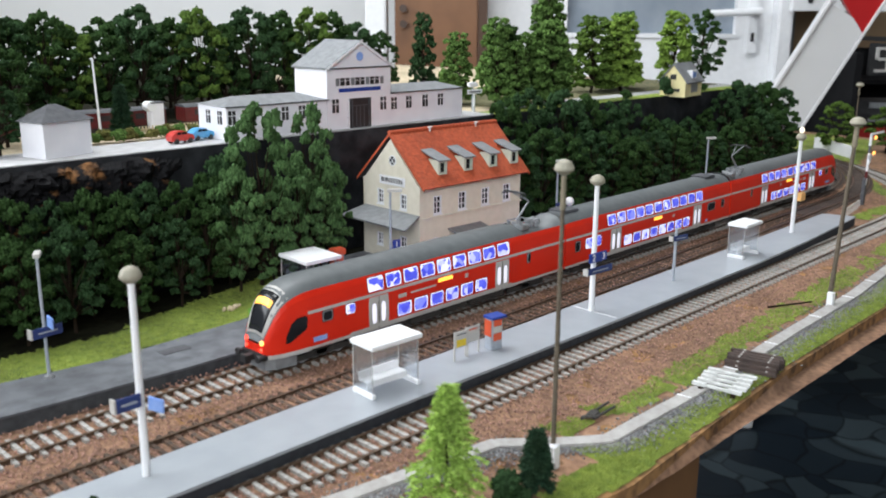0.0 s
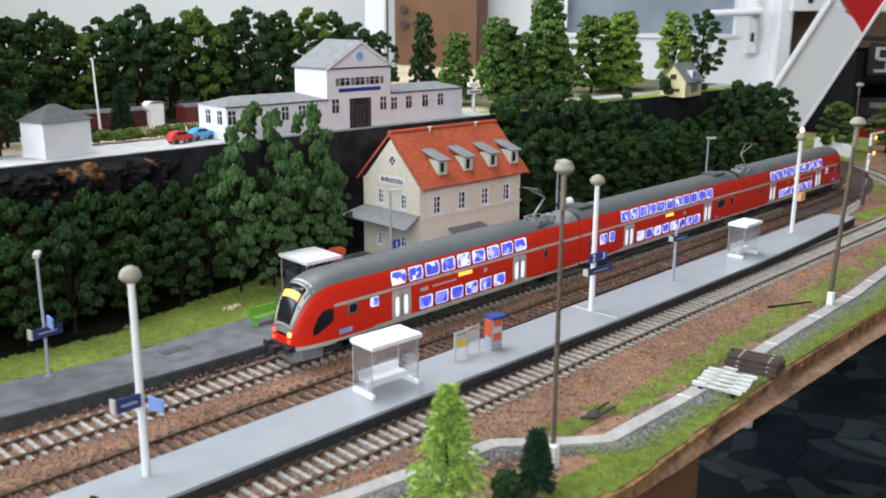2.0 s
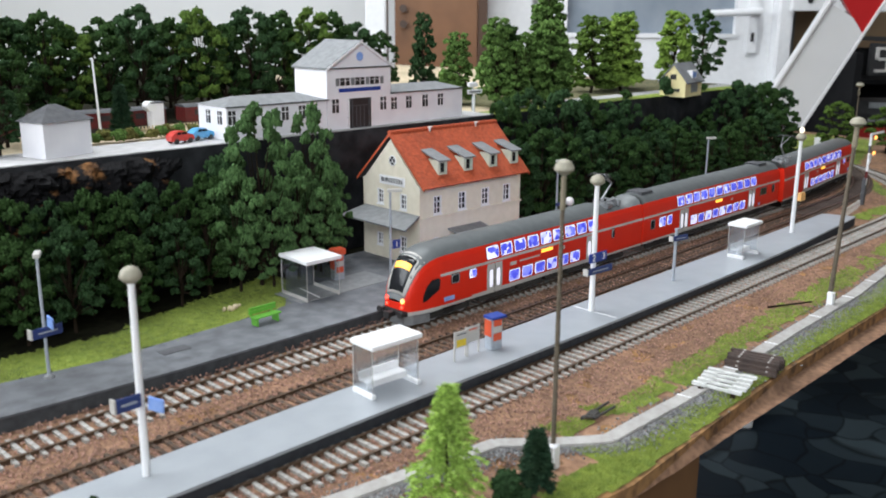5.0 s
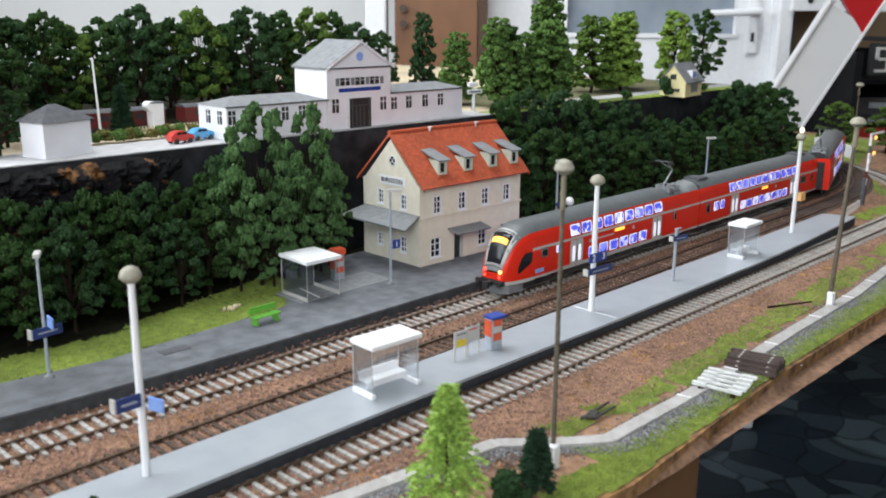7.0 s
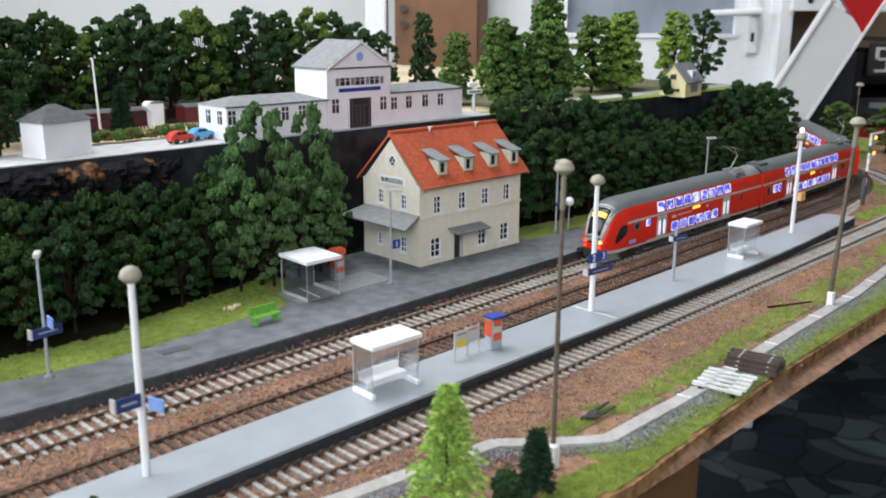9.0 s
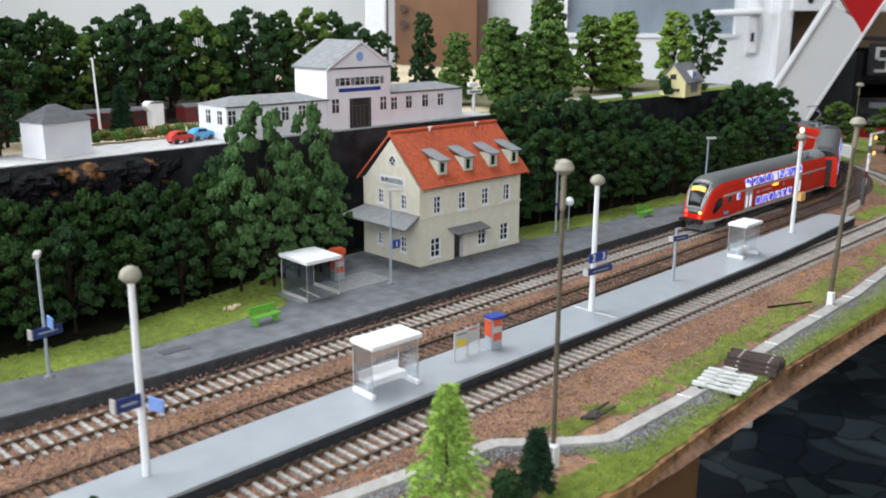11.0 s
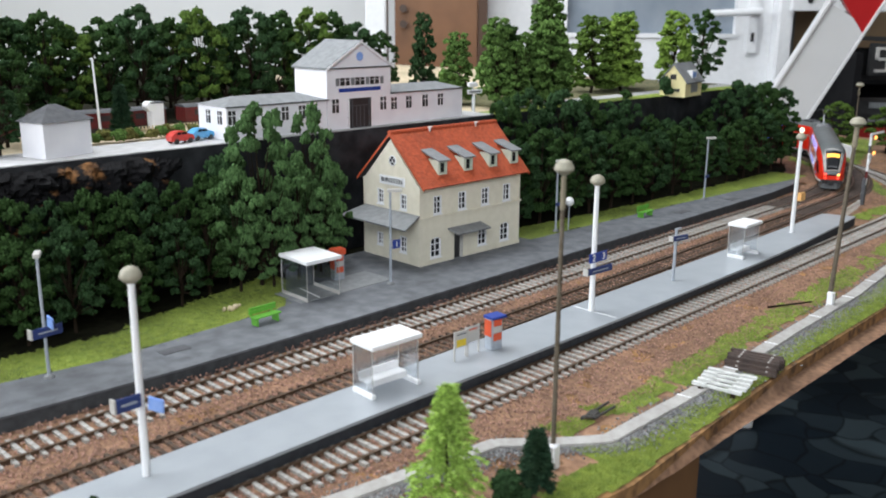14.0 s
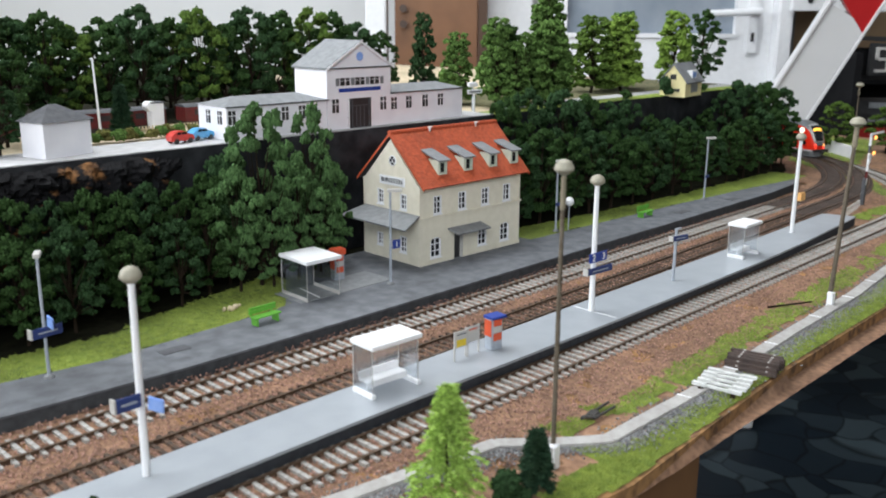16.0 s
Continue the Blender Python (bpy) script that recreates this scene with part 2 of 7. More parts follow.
def tube(bm, p, q, r0, r1=None, n=8):
    p, q = Vector(p), Vector(q)
    r1 = r0 if r1 is None else r1
    turn = (q - p).to_track_quat("Z", "Y").to_matrix()
    rings = []
    for c, r in ((p, r0), (q, r1)):
        rings.append([bm.verts.new(c + turn @ Vector((r * math.cos(2 * math.pi * i / n), r * math.sin(2 * math.pi * i / n), 0))) for i in range(n)])
    for i in range(n):
        bm.faces.new((rings[0][i], rings[0][(i + 1) % n], rings[1][(i + 1) % n], rings[1][i]))
    bm.faces.new(rings[0][::-1])
    bm.faces.new(rings[1])


def lathe(bm, profile, n=20, at=(0, 0, 0)):
    at = Vector(at)
    rings = [[bm.verts.new(at + Vector((r * math.cos(2 * math.pi * i / n), r * math.sin(2 * math.pi * i / n), z))) for i in range(n)] for r, z in profile]
    for a, b in zip(rings, rings[1:]):
        for i in range(n):
            bm.faces.new((a[i], a[(i + 1) % n], b[(i + 1) % n], b[i]))
    bm.faces.new(rings[0][::-1])
    bm.faces.new(rings[-1])


def prism(bm, poly, a, b):
    """Extrude a polygon of 3D points from offset a to offset b (vectors)."""
    a, b = Vector(a), Vector(b)
    r0 = [bm.verts.new(Vector(p) + a) for p in poly]
    r1 = [bm.verts.new(Vector(p) + b) for p in poly]
    n = len(poly)
    bm.faces.new(r0[::-1])
    bm.faces.new(r1)
    for i in range(n):
        bm.faces.new((r0[i], r0[(i + 1) % n], r1[(i + 1) % n], r1[i]))


def bevelled(bm, w, seg=2):
    bmesh.ops.bevel(bm, geom=list(bm.edges), offset=w, segments=seg, affect="EDGES", clamp_overlap=True)
    return bm


def mesh_of(bm, material, name, smooth=False):
    bmesh.ops.recalc_face_normals(bm, faces=list(bm.faces))
    me = bpy.data.meshes.new(name)
    bm.to_mesh(me)
    bm.free()
    me.materials.append(material)
    if smooth:
        for p in me.polygons:
            p.use_smooth = True
    return me


def part(name, bm, material, parent=None, label="", m=None, smooth=False):
    me = bm if isinstance(bm, bpy.types.Mesh) else mesh_of(bm, material, name, smooth)
    ob = new(name, me)
    if parent is not None:
        ob.parent = parent
    if m is not None:
        ob.matrix_basis = m
    if label:
        ob["label"] = label
    return ob


def thing(name, label, category, m=None, group="", kind=""):
    ob = new(name)
    ob.empty_display_size = 0.02
    if m is not None:
        ob.matrix_basis = m
    return tagged(ob, label, category, group, kind)


def B(*boxes, bev=0.0):
    bm = bmesh.new()
    for b in boxes:
        box(bm, *b)
    if bev:
        bevelled(bm, bev)
    return bm


def raw_mesh(name, verts, faces, material, smooth=False):
    me = bpy.data.meshes.new(name)
    me.from_pydata([tuple(v) for v in verts], [], faces)
    me.materials.append(material)
    if smooth:
        me.polygons.foreach_set("use_smooth", [True] * len(me.polygons))
    return me


def letters(text, size, material, name, parent, m, depth=0.0002, label=""):
    cu = bpy.data.curves.new(name, "FONT")
    cu.body, cu.size, cu.align_x, cu.align_y, cu.extrude = text, size, "CENTER", "CENTER", depth
    tmp = bpy.data.objects.new(name, cu)
    me = bpy.data.meshes.new_from_object(tmp)
    bpy.data.objects.remove(tmp)
    me.materials.clear()
    me.materials.append(material)
    return part(name, me, material, parent, label, m)


# ---- large structure: room ----
FLOOR_Z, CEIL_Z = -0.85, 1.70


def rbox(bm, u0, u1, d0, d1, z0, z1):
    for v in box(bm, u0, u1, d0, d1, z0, z1):
        v.co = ROOM @ v.co


def structure(name, bm, material, label, category):
    return tagged(part(name, bm, material), label, category, kind="structure")


WALLPAINT = mat("white_wall_paint", (0.86, 0.87, 0.88), (0.83, 0.84, 0.85), rough=0.85, scale=3, bump=0.05, bscale=60)
# for the walls out of view: kept dark so they bounce less fill light
DIM_WALL = mat("dimmed_unseen_wall", (0.29, 0.29, 0.27), (0.26, 0.26, 0.24), rough=0.9, scale=5)
CEIL = mat("dull_white_ceiling", (0.50, 0.49, 0.47), (0.46, 0.45, 0.43), rough=0.9, scale=4)
bm = bmesh.new()
rbox(bm, -2.1, 2.8, 3.2, 3.35, FLOOR_Z, CEIL_Z)
structure("wall_back", bm, WALLPAINT, "plain white painted room wall behind the layout", "wall")
bm = bmesh.new()
rbox(bm, 2.7, 2.8, -1.4, 3.2, FLOOR_Z, CEIL_Z)
structure("wall_right", bm, DIM_WALL, "plain unseen room wall toned down to cut bounced light", "wall")
bm = bmesh.new()
for a in ((-2.1, -2.0, -1.4, -0.30, FLOOR_Z, CEIL_Z), (-2.1, -2.0, 1.40, 3.2, FLOOR_Z, CEIL_Z), (-2.1, -2.0, -0.30, 1.40, FLOOR_Z, 0.27), (-2.1, -2.0, -0.30, 1.40, 1.43, CEIL_Z)):
    rbox(bm, *a)
structure("wall_left", bm, DIM_WALL, "unseen room wall toned down to cut bounced light, with a wide window opening", "wall")
bm = bmesh.new()
for a in ((-2.1, -0.90, -1.4, -1.3, FLOOR_Z, CEIL_Z), (0.60, 2.8, -1.4, -1.3, FLOOR_Z, CEIL_Z), (-0.90, 0.60, -1.4, -1.3, FLOOR_Z, 0.45), (-0.90, 0.60, -1.4, -1.3, 1.45, CEIL_Z)):
    rbox(bm, *a)
structure("wall_front", bm, DIM_WALL, "unseen room wall toned down to cut bounced light, with a window opening", "wall")
# ceiling out of view; its hole is added to let the overhead lamp through
bm = bmesh.new()
for q in ((-2.1, -0.9, -1.4, 3.35), (0.2, 2.8, -1.4, 3.35), (-0.9, 0.2, -1.4, 0.28), (-0.9, 0.2, 1.68, 3.35)):
    rbox(bm, *q, CEIL_Z, CEIL_Z + 0.1)
bmesh.ops.remove_doubles(bm, verts=list(bm.verts), dist=1e-5)
structure("ceiling", bm, CEIL, "plain unseen ceiling with an opening added for the top light", "ceiling")
bm = bmesh.new()
rbox(bm, -2.1, 2.8, -1.4, 3.35, FLOOR_Z - 0.1, FLOOR_Z)
FLOORMAT = crazy_floor_mat("dark_slate_floor")
floor = structure("floor", bm, FLOORMAT, "dark blue-grey stone-patterned floor", "floor")

# ---- the layout's board ----
GZ = -0.009
RZ = -0.0066
PZ = 0.0985
EDGE = [(-1.0, -0.125), (-0.215, -0.1360), (-0.166, -0.1412), (-0.064, -0.1345), (0.022, -0.1302), (0.182, -0.1288), (0.36, -0.10), (0.62, -0.03), (0.90, 0.06), (1.15, 0.19), (1.18, 1.0), (-1.0, 1.0)]
bm = bmesh.new()
prism(bm, [(x, y, 0) for x, y in EDGE], (0, 0, GZ - 0.0075), (0, 0, GZ - 0.0005))
baseboard = tagged(part("baseboard", bm, PLY), "rough brown plywood baseboard with a torn edge", "table", kind="structure")
bm = B((-0.60, -0.076, -0.126, -0.110, FLOOR_Z, GZ - 0.0075))
tagged(part("table_leg", bm, LEGWOOD), "brown wooden panel carrying the layout board", "table leg")


def sheet(name, x0, x1, y0, y1, z, step, material, amp, label, category, edge=None, seed=0.0, kind="structure"):
    """A gently uneven sheet of ground; edge(x, y) says how far to sink."""
    nx, ny = max(2, int((x1 - x0) / step)), max(2, int((y1 - y0) / step))
    vs, fs = [], []
    for j in range(ny + 1):
        for i in range(nx + 1):
            x, y = x0 + (x1 - x0) * i / nx, y0 + (y1 - y0) * j / ny
            h = z + amp * noise.noise((x * 60 + seed, y * 60, seed)) + 0.4 * amp * noise.noise((x * 260, y * 260, seed))
            if edge:
                h -= edge(x, y)
            vs.append((x, y, h))
    for j in range(ny):
        for i in range(nx):
            a = j * (nx + 1) + i
            fs.append((a, a + 1, a + nx + 2, a + nx + 1))
    return tagged(part(name, raw_mesh(name, vs, fs, material, True), material), label, category, kind=kind)


def front_y(x):
    return float(np.interp(x, [p[0] for p in EDGE[:11]], [p[1] for p in EDGE[:11]]))


def off_board(x, y):
    return 0.008 if y < front_y(x) + 0.0015 else 0.0


sheet("ground", -0.99, 1.15, -0.141, 0.99, GZ - 0.0003, 0.006, SOIL, 0.0006, "red-brown scattered model ground between the tracks", "ground", off_board)

# ---- tracks ----
RAIL_PROFILE = [(-0.0013, -0.0024), (0.0013, -0.0024), (0.0013, -0.0019), (0.0006, -0.0015), (0.0006, -0.0007), (0.0009, -0.0005), (0.0009, 0.0), (-0.0009, 0.0), (-0.0009, -0.0005), (-0.0006, -0.0007), (-0.0006, -0.0015), (-0.0013, -0.0019)]


class Line:
    """A straight along x at y0 up to x0, then a left-hand bend of radius r."""

    def __init__(self, y0, x0, r, lean=0.0):
        self.y0, self.x0, self.r, self.lean = y0, x0, r, lean

    def at(self, s):
        if s <= self.x0:
            return Vector((s, self.y0 + self.lean * (self.x0 - s), 0)), 0.0
        a = (s - self.x0) / self.r
        return Vector((self.x0 + self.r * math.sin(a), self.y0 + self.r * (1 - math.cos(a)), 0)), a


LINE_1 = Line(0.0880, 0.555, 0.392, -0.0065)
LINE_2 = Line(0.0500, 0.540, 0.417, -0.018)
LINE_3 = Line(-0.031, 0.47, 0.430)


def sleeper_mesh(material):
    bm = B((-0.00135, 0.00135, -0.0145, 0.0145, -0.0040, -0.0011))
    for v in bm.verts:
        if v.co.z > -0.002 and abs(v.co.y) < 0.02:
            v.co.x *= 0.8
    bm2 = bm
    box(bm2, -0.0010, 0.0010, -0.0104, -0.0072, -0.0011, -0.0006)
    box(bm2, -0.0010, 0.0010, 0.0072, 0.0104, -0.0011, -0.0006)
    return mesh_of(bm2, material, "sleeper")


def track(line, s0, s1, sleeper_material, label, pitch=0.0067, dark_from=9.0):
    tr = thing("railway_track", label, "railway track", pose(0, 0, RZ), group="station tracks")
    n = int((s1 - s0) / 0.012)
    for side in (-1, 1):
        vs, fs = [], []
        k = len(RAIL_PROFILE)
        for i in range(n + 1):
            c, a = line.at(s0 + (s1 - s0) * i / n)
            nrm = Vector((-math.sin(a), math.cos(a), 0))
            for w, h in RAIL_PROFILE:
                vs.append(c + nrm * (side * 0.0088 + w) + Vector((0, 0, h)))
        for i in range(n):
            for j in range(k):
                fs.append((i * k + j, i * k + (j + 1) % k, (i + 1) * k + (j + 1) % k, (i + 1) * k + j))
        part("rail", raw_mesh("rail", vs, fs, RAIL), RAIL, tr)
    me, old = sleeper_mesh(sleeper_material), sleeper_mesh(SLEEPER_DARK)
    s = s0
    while s < s1:
        c, a = line.at(s)
        part("sleeper", old if s > dark_from else me, None, tr, m=pose(c.x, c.y, 0, 0, 0, math.degrees(a) + random.uniform(-0.8, 0.8)))
        s += pitch
    return tr


track(LINE_1, -0.46, 0.54 + 0.60, SLEEPER, "rusty-railed track on pale concrete sleepers in brown ballast", dark_from=0.50)
track(LINE_2, -0.46, 0.54 + 0.58, SLEEPER_DARK, "rusty-railed track on dark brown wooden sleepers")
track(LINE_3, -0.46, 0.42 + 0.50, SLEEPER, "rusty-railed track on pale concrete sleepers beside the platform")



def dark_bed(line, s0, s1, label):
    """Oil-stained ballast under the bend."""
    vs, fs = [], []
    n = 60
    for i in range(n + 1):
        c, a = line.at(s0 + (s1 - s0) * i / n)
        nrm = Vector((-math.sin(a), math.cos(a), 0))
        for w in (-0.0165, -0.0125, 0.0125, 0.0165):
            vs.append(c + nrm * (w + 0.0012 * noise.noise((i * 0.7, w * 400, 3.0))) + Vector((0, 0, GZ + (0.0016 if abs(w) < 0.014 else -0.0012))))
    for i in range(n):
        for j in range(3):
            fs.append((i * 4 + j, (i + 1) * 4 + j, (i + 1) * 4 + j + 1, i * 4 + j + 1))
    return tagged(part("track_bed", raw_mesh("track_bed", vs, fs, OILY, True), OILY), label, "ballast", kind="structure")


OILY = mat("oily_ballast", (0.085, 0.055, 0.042), (0.035, 0.026, 0.022), rough=0.9, scale=420, bump=0.9, bscale=900, stains=0.35)
dark_bed(LINE_1, 0.46, 1.10, "dark oil-stained ballast bed of the bend")
dark_bed(LINE_2, 0.44, 1.10, "dark oil-stained ballast bed of the middle track")

# ---- platforms ----
platform_mid = tagged(new("platform_middle"), "long smooth grey island platform with black sides", "platform", kind="structure")
poly = [(-0.60, 0.0135), (-0.30, 0.0150), (0.0, 0.0160), (0.25, 0.0170), (0.427, 0.0190), (0.437, -0.0105), (0.30, -0.0190), (0.20, -0.0222), (0.0, -0.0225), (-0.20, -0.0200), (-0.60, -0.0205)]
bm = bmesh.new()
prism(bm, [(x, y, 0) for x, y in poly[::-1]], (0, 0, -0.0016), (0, 0, 0))
part("platform_slab", bm, PLAT, platform_mid)
bm = bmesh.new()
prism(bm, [(x, y * 0.955, 0) for x, y in poly[::-1]], (0, 0, GZ - 0.001), (0, 0, -0.0016))
part("platform_side", bm, PLAT_EDGE, platform_mid, "black painted platform side")
bm = B((-0.0005, 0.0, -0.0205, 0.0145, -0.001, 0.0003))
part("joint_line", bm, WHITE, platform_mid, "pale joint across the slab")
# ramp at the far end with a low white rail
platform_side = tagged(new("platform_house"), "worn dark grey asphalt platform before the station house", "platform", kind="structure")
front = [(-0.60, 0.110), (-0.345, 0.1065), (-0.25, 0.1010), (-0.14, 0.1005), (-0.04, 0.1015), (0.10, 0.1025), (0.29, 0.1045), (0.50, 0.1065), (0.585, 0.113), (0.605, 0.122)]
back = [(-0.60, 0.150), (-0.33, 0.1505), (-0.27, 0.1430), (-0.225, 0.1465), (-0.16, 0.150), (-0.14, 0.153), (-0.085, 0.228), (0.118, 0.228), (0.128, 0.1555), (0.25, 0.151), (0.36, 0.146), (0.48, 0.138), (0.605, 0.126)]
xs = sorted({p[0] for p in front + back} | {-0.2 + 0.04 * i for i in range(20)})
bm = bmesh.new()
rows = []
for x in xs:
    f = float(np.interp(x, [p[0] for p in front], [p[1] for p in front]))
    k = float(np.interp(x, [p[0] for p in back], [p[1] for p in back]))
    rows.append([bm.verts.new(p) for p in ((x, f, -0.0012), (x, f, 0), (x, k, 0), (x, k, -0.0012))])
for r, q in zip(rows, rows[1:]):
    for c in range(4):
        bm.faces.new((r[c], q[c], q[(c + 1) % 4], r[(c + 1) % 4]))
bm.faces.new(rows[0])
bm.faces.new(rows[-1][::-1])
part("asphalt_top", bm, ASPHALT, platform_side)
bm = bmesh.new()
low = [(0.60, 0.122), (0.585, 0.1137), (0.50, 0.1072), (0.29, 0.1052), (0.10, 0.1032), (-0.04, 0.1022), (-0.14, 0.1012), (-0.25, 0.1017), (-0.345, 0.1072), (-0.60, 0.1107)]
prism(bm, [(x, y, 0) for x, y in ([(-0.60, 0.12), (0.60, 0.125)] + low)[::-1]], (0, 0, GZ - 0.001), (0, 0, -0.0012))
bmesh.ops.triangulate(bm, faces=[f for f in bm.faces if len(f.verts) > 4])
part("platform_kerb", bm, mat("dark_grey_kerb", (0.050, 0.054, 0.060), (0.030, 0.033, 0.038), rough=0.75, scale=200), platform_side, "black painted platform side")
for x, y in ((-0.237, 0.130), (0.33, 0.122), (0.43, 0.118)):
    bm = bmesh.new()
    box(bm, x - 0.009, x + 0.009, y - 0.0045, y + 0.0045, 0.0, 0.0004)
    bevelled(bm, 0.0003, 1)
    part("drain_cover", bm, SLATE_D, platform_side, "dark drain cover set in the asphalt")

# ---- plateau with its black retaining wall ----
bm = B((-0.80, 0.735, 0.252, 0.98, PZ - 0.012, PZ - 0.001))
tagged(part("plateau_deck", bm, SAND), "pale sandy upper deck of the layout", "ground", kind="structure")


def rock_wall(name, x0, x1, y, z0, z1, label):
    nx, nz = int((x1 - x0) / 0.008), 14
    vs, fs = [], []
    for j in range(nz + 1):
        for i in range(nx + 1):
            x, z = x0 + (x1 - x0) * i / nx, z0 + (z1 - z0) * j / nz
            k = math.sin(math.pi * j / nz) ** 0.5 if 0 < j < nz else 0
            vs.append((x, y - k * (0.004 + 0.006 * noise.noise((x * 35, z * 50, 2)) + 0.003 * noise.noise((x * 120, z * 120, 5))), z))
    for j in range(nz):
        for i in range(nx):
            a = j * (nx + 1) + i
            fs.append((a, a + 1, a + nx + 2, a + nx + 1))
    n = len(vs)
    vs += [(x0, y + 0.006, z0), (x1, y + 0.006, z0), (x1, y + 0.006, z1), (x0, y + 0.006, z1)]
    fs += [(n + 1, n, n + 3, n + 2)]
    return tagged(part(name, raw_mesh(name, vs, fs, BLACKWALL, True), BLACKWALL), label, "retaining wall", kind="structure")


rock_wall("retaining_wall", -0.80, 0.735, 0.250, GZ, PZ + 0.0002, "black painted rough retaining wall below the plateau")

structure("plateau_end_wall", B((0.7352, 0.742, 0.2525, 0.98, GZ, PZ - 0.001)), BLACKWALL, "black painted end wall of the plateau", "wall")

# ---- train ----
PROFILE = [(0.0157, 0.0098), (0.0160, 0.0135), (0.0160, 0.0335), (0.0157, 0.0375), (0.0150, 0.0425), (0.0138, 0.0462), (0.0115, 0.0495), (0.0075, 0.0518), (0.0035, 0.0528), (0.0, 0.0530)]
RED_TOP = 5


def side_y(z):
    return float(np.interp(z, [p[1] for p in PROFILE], [p[0] for p in PROFILE]))


def loft(stations, pts, closed_ends=(False, False), flip_both=True):
    """stations: (x, half width, top); pts of the half profile; both sides in one strip from -y to +y."""
    ring = [(-y, z) for y, z in pts] + ([(y, z) for y, z in pts[::-1]] if pts[-1][0] > 1e-6 else [(y, z) for y, z in pts[-2::-1]])
    vs, fs = [], []
    z0 = PROFILE[0][1]
    for x, w, top in stations:
        for y, z in ring:
            vs.append((x, y * w / 0.016, z0 + (z - z0) * (top - z0) / (0.053 - z0)))
    k = len(ring)
    for i in range(len(stations) - 1):
        for j in range(k - 1):
            fs.append((i * k + j, i * k + j + 1, (i + 1) * k + j + 1, (i + 1) * k + j))
    return vs, fs, k


def patch(x0, x1, z0, z1, sgn, proud, n=4, round_=0.0):
    """A pane that follows the body side, x about 0."""
    vs, fs = [], []
    zs = [z0 + (z1 - z0) * i / n for i in range(n + 1)]
    for z in zs:
        e = round_ if z in (zs[0], zs[-1]) else 0
        for x in (x0 + e, x1 - e):
            vs.append((x, sgn * (side_y(z) + proud), z))
    for i in range(n):
        q = (2 * i, 2 * i + 1, 2 * i + 3, 2 * i + 2)
        fs.append(q if sgn < 0 else q[::-1])
    m = len(vs)
    # a rim back into the body, so that the pane has depth
    for z in zs:
        for x in (x0, x1):
            vs.append((x, sgn * (side_y(z) - 0.0004), z))
    for i in range(n):
        fs.append((2 * i, 2 * i + 2, m + 2 * i + 2, m + 2 * i))
        fs.append((2 * i + 1, m + 2 * i + 1, m + 2 * i + 3, 2 * i + 3))
    fs += [(0, m, m + 1, 1), (2 * n, 2 * n + 1, m + 2 * n + 1, m + 2 * n)]
    return vs, fs


CACHE = {}


def pane_mesh(w, z0, z1, sgn, proud, material, n=4, round_=0.0006):
    key = (round(w, 5), z0, z1, sgn, proud, material.name)
    if key not in CACHE:
        CACHE[key] = raw_mesh("pane", *patch(-w / 2, w / 2, z0, z1, sgn, proud, n, round_), material)
    return CACHE[key]


def window(car, x0, x1, z0, z1, pane=None, rim=None):
    for s in (-1, 1):
        w = part("window", pane_mesh(x1 - x0, z0, z1, s, 0.00015, rim or BLACK), None, car, m=pose((x0 + x1) / 2, 0, 0))
        inner = part("lit_edge", pane_mesh(x1 - x0 - 0.0009, z0 + 0.0004, z1 - 0.0004, s, 0.00025, GLOW_WHITE if pane is LITWIN else STEEL), None, w)
        part("pane", pane_mesh(x1 - x0 - 0.0022, z0 + 0.0009, z1 - 0.0010, s, 0.00035, pane or DARKPANE), None, w, m=pose(random.uniform(-0.0005, 0.0005), 0, 0))


def car_door(car, x0, x1):
    mid = (x0 + x1) / 2
    for s in (-1, 1):
        d = part("door", pane_mesh(x1 - x0, 0.0100, 0.0318, s, 0.00012, LIGHTGREY), None, car, "light grey double sliding door", m=pose(mid, 0, 0))
        part("door_gap", pane_mesh(0.0006, 0.0102, 0.0316, s, 0.00022, UNDER), None, d)
        for k in (-1, 1):
            part("door_window", pane_mesh(0.0032, 0.0145, 0.0272, s, 0.00030, GLOW_WHITE), None, d, m=pose(k * (x1 - x0) * 0.23, 0, 0))


def bars(car, x0, x1, z0, z1, material, name, label=""):
    for s in (-1, 1):
        part(name, pane_mesh(x1 - x0, z0, z1, s, 0.00018, material, 2, 0.0), None, car, label, m=pose((x0 + x1) / 2, 0, 0))


def bogie(car, x):
    bm = B((x - 0.021, x + 0.021, -0.0105, -0.0088, 0.0022, 0.0060), (x - 0.021, x + 0.021, 0.0088, 0.0105, 0.0022, 0.0060), (x - 0.004, x + 0.004, -0.0105, 0.0105, 0.003, 0.0075))
    bg = part("bogie", bm, UNDER, car, "dark bogie")
    for dx in (-0.0135, 0.0135):
        for s in (-1, 1):
            bm = bmesh.new()
            tube(bm, (x + dx, s * 0.0075, 0.0053), (x + dx, s * 0.0095, 0.0053), 0.0053, 0.0050, 18)
            part("wheel", bm, STEEL, bg)


def under_boxes(car, x0, x1):
    for a, b, z in ((0.03, 0.30, 0.0045), (0.33, 0.52, 0.0040), (0.55, 0.70, 0.0048), (0.73, 0.97, 0.0042)):
        bm = B((x0 + (x1 - x0) * a, x0 + (x1 - x0) * b, -0.0135, 0.0135, z, 0.0105), bev=0.0005)
        part("equipment_box", bm, UNDER, car)


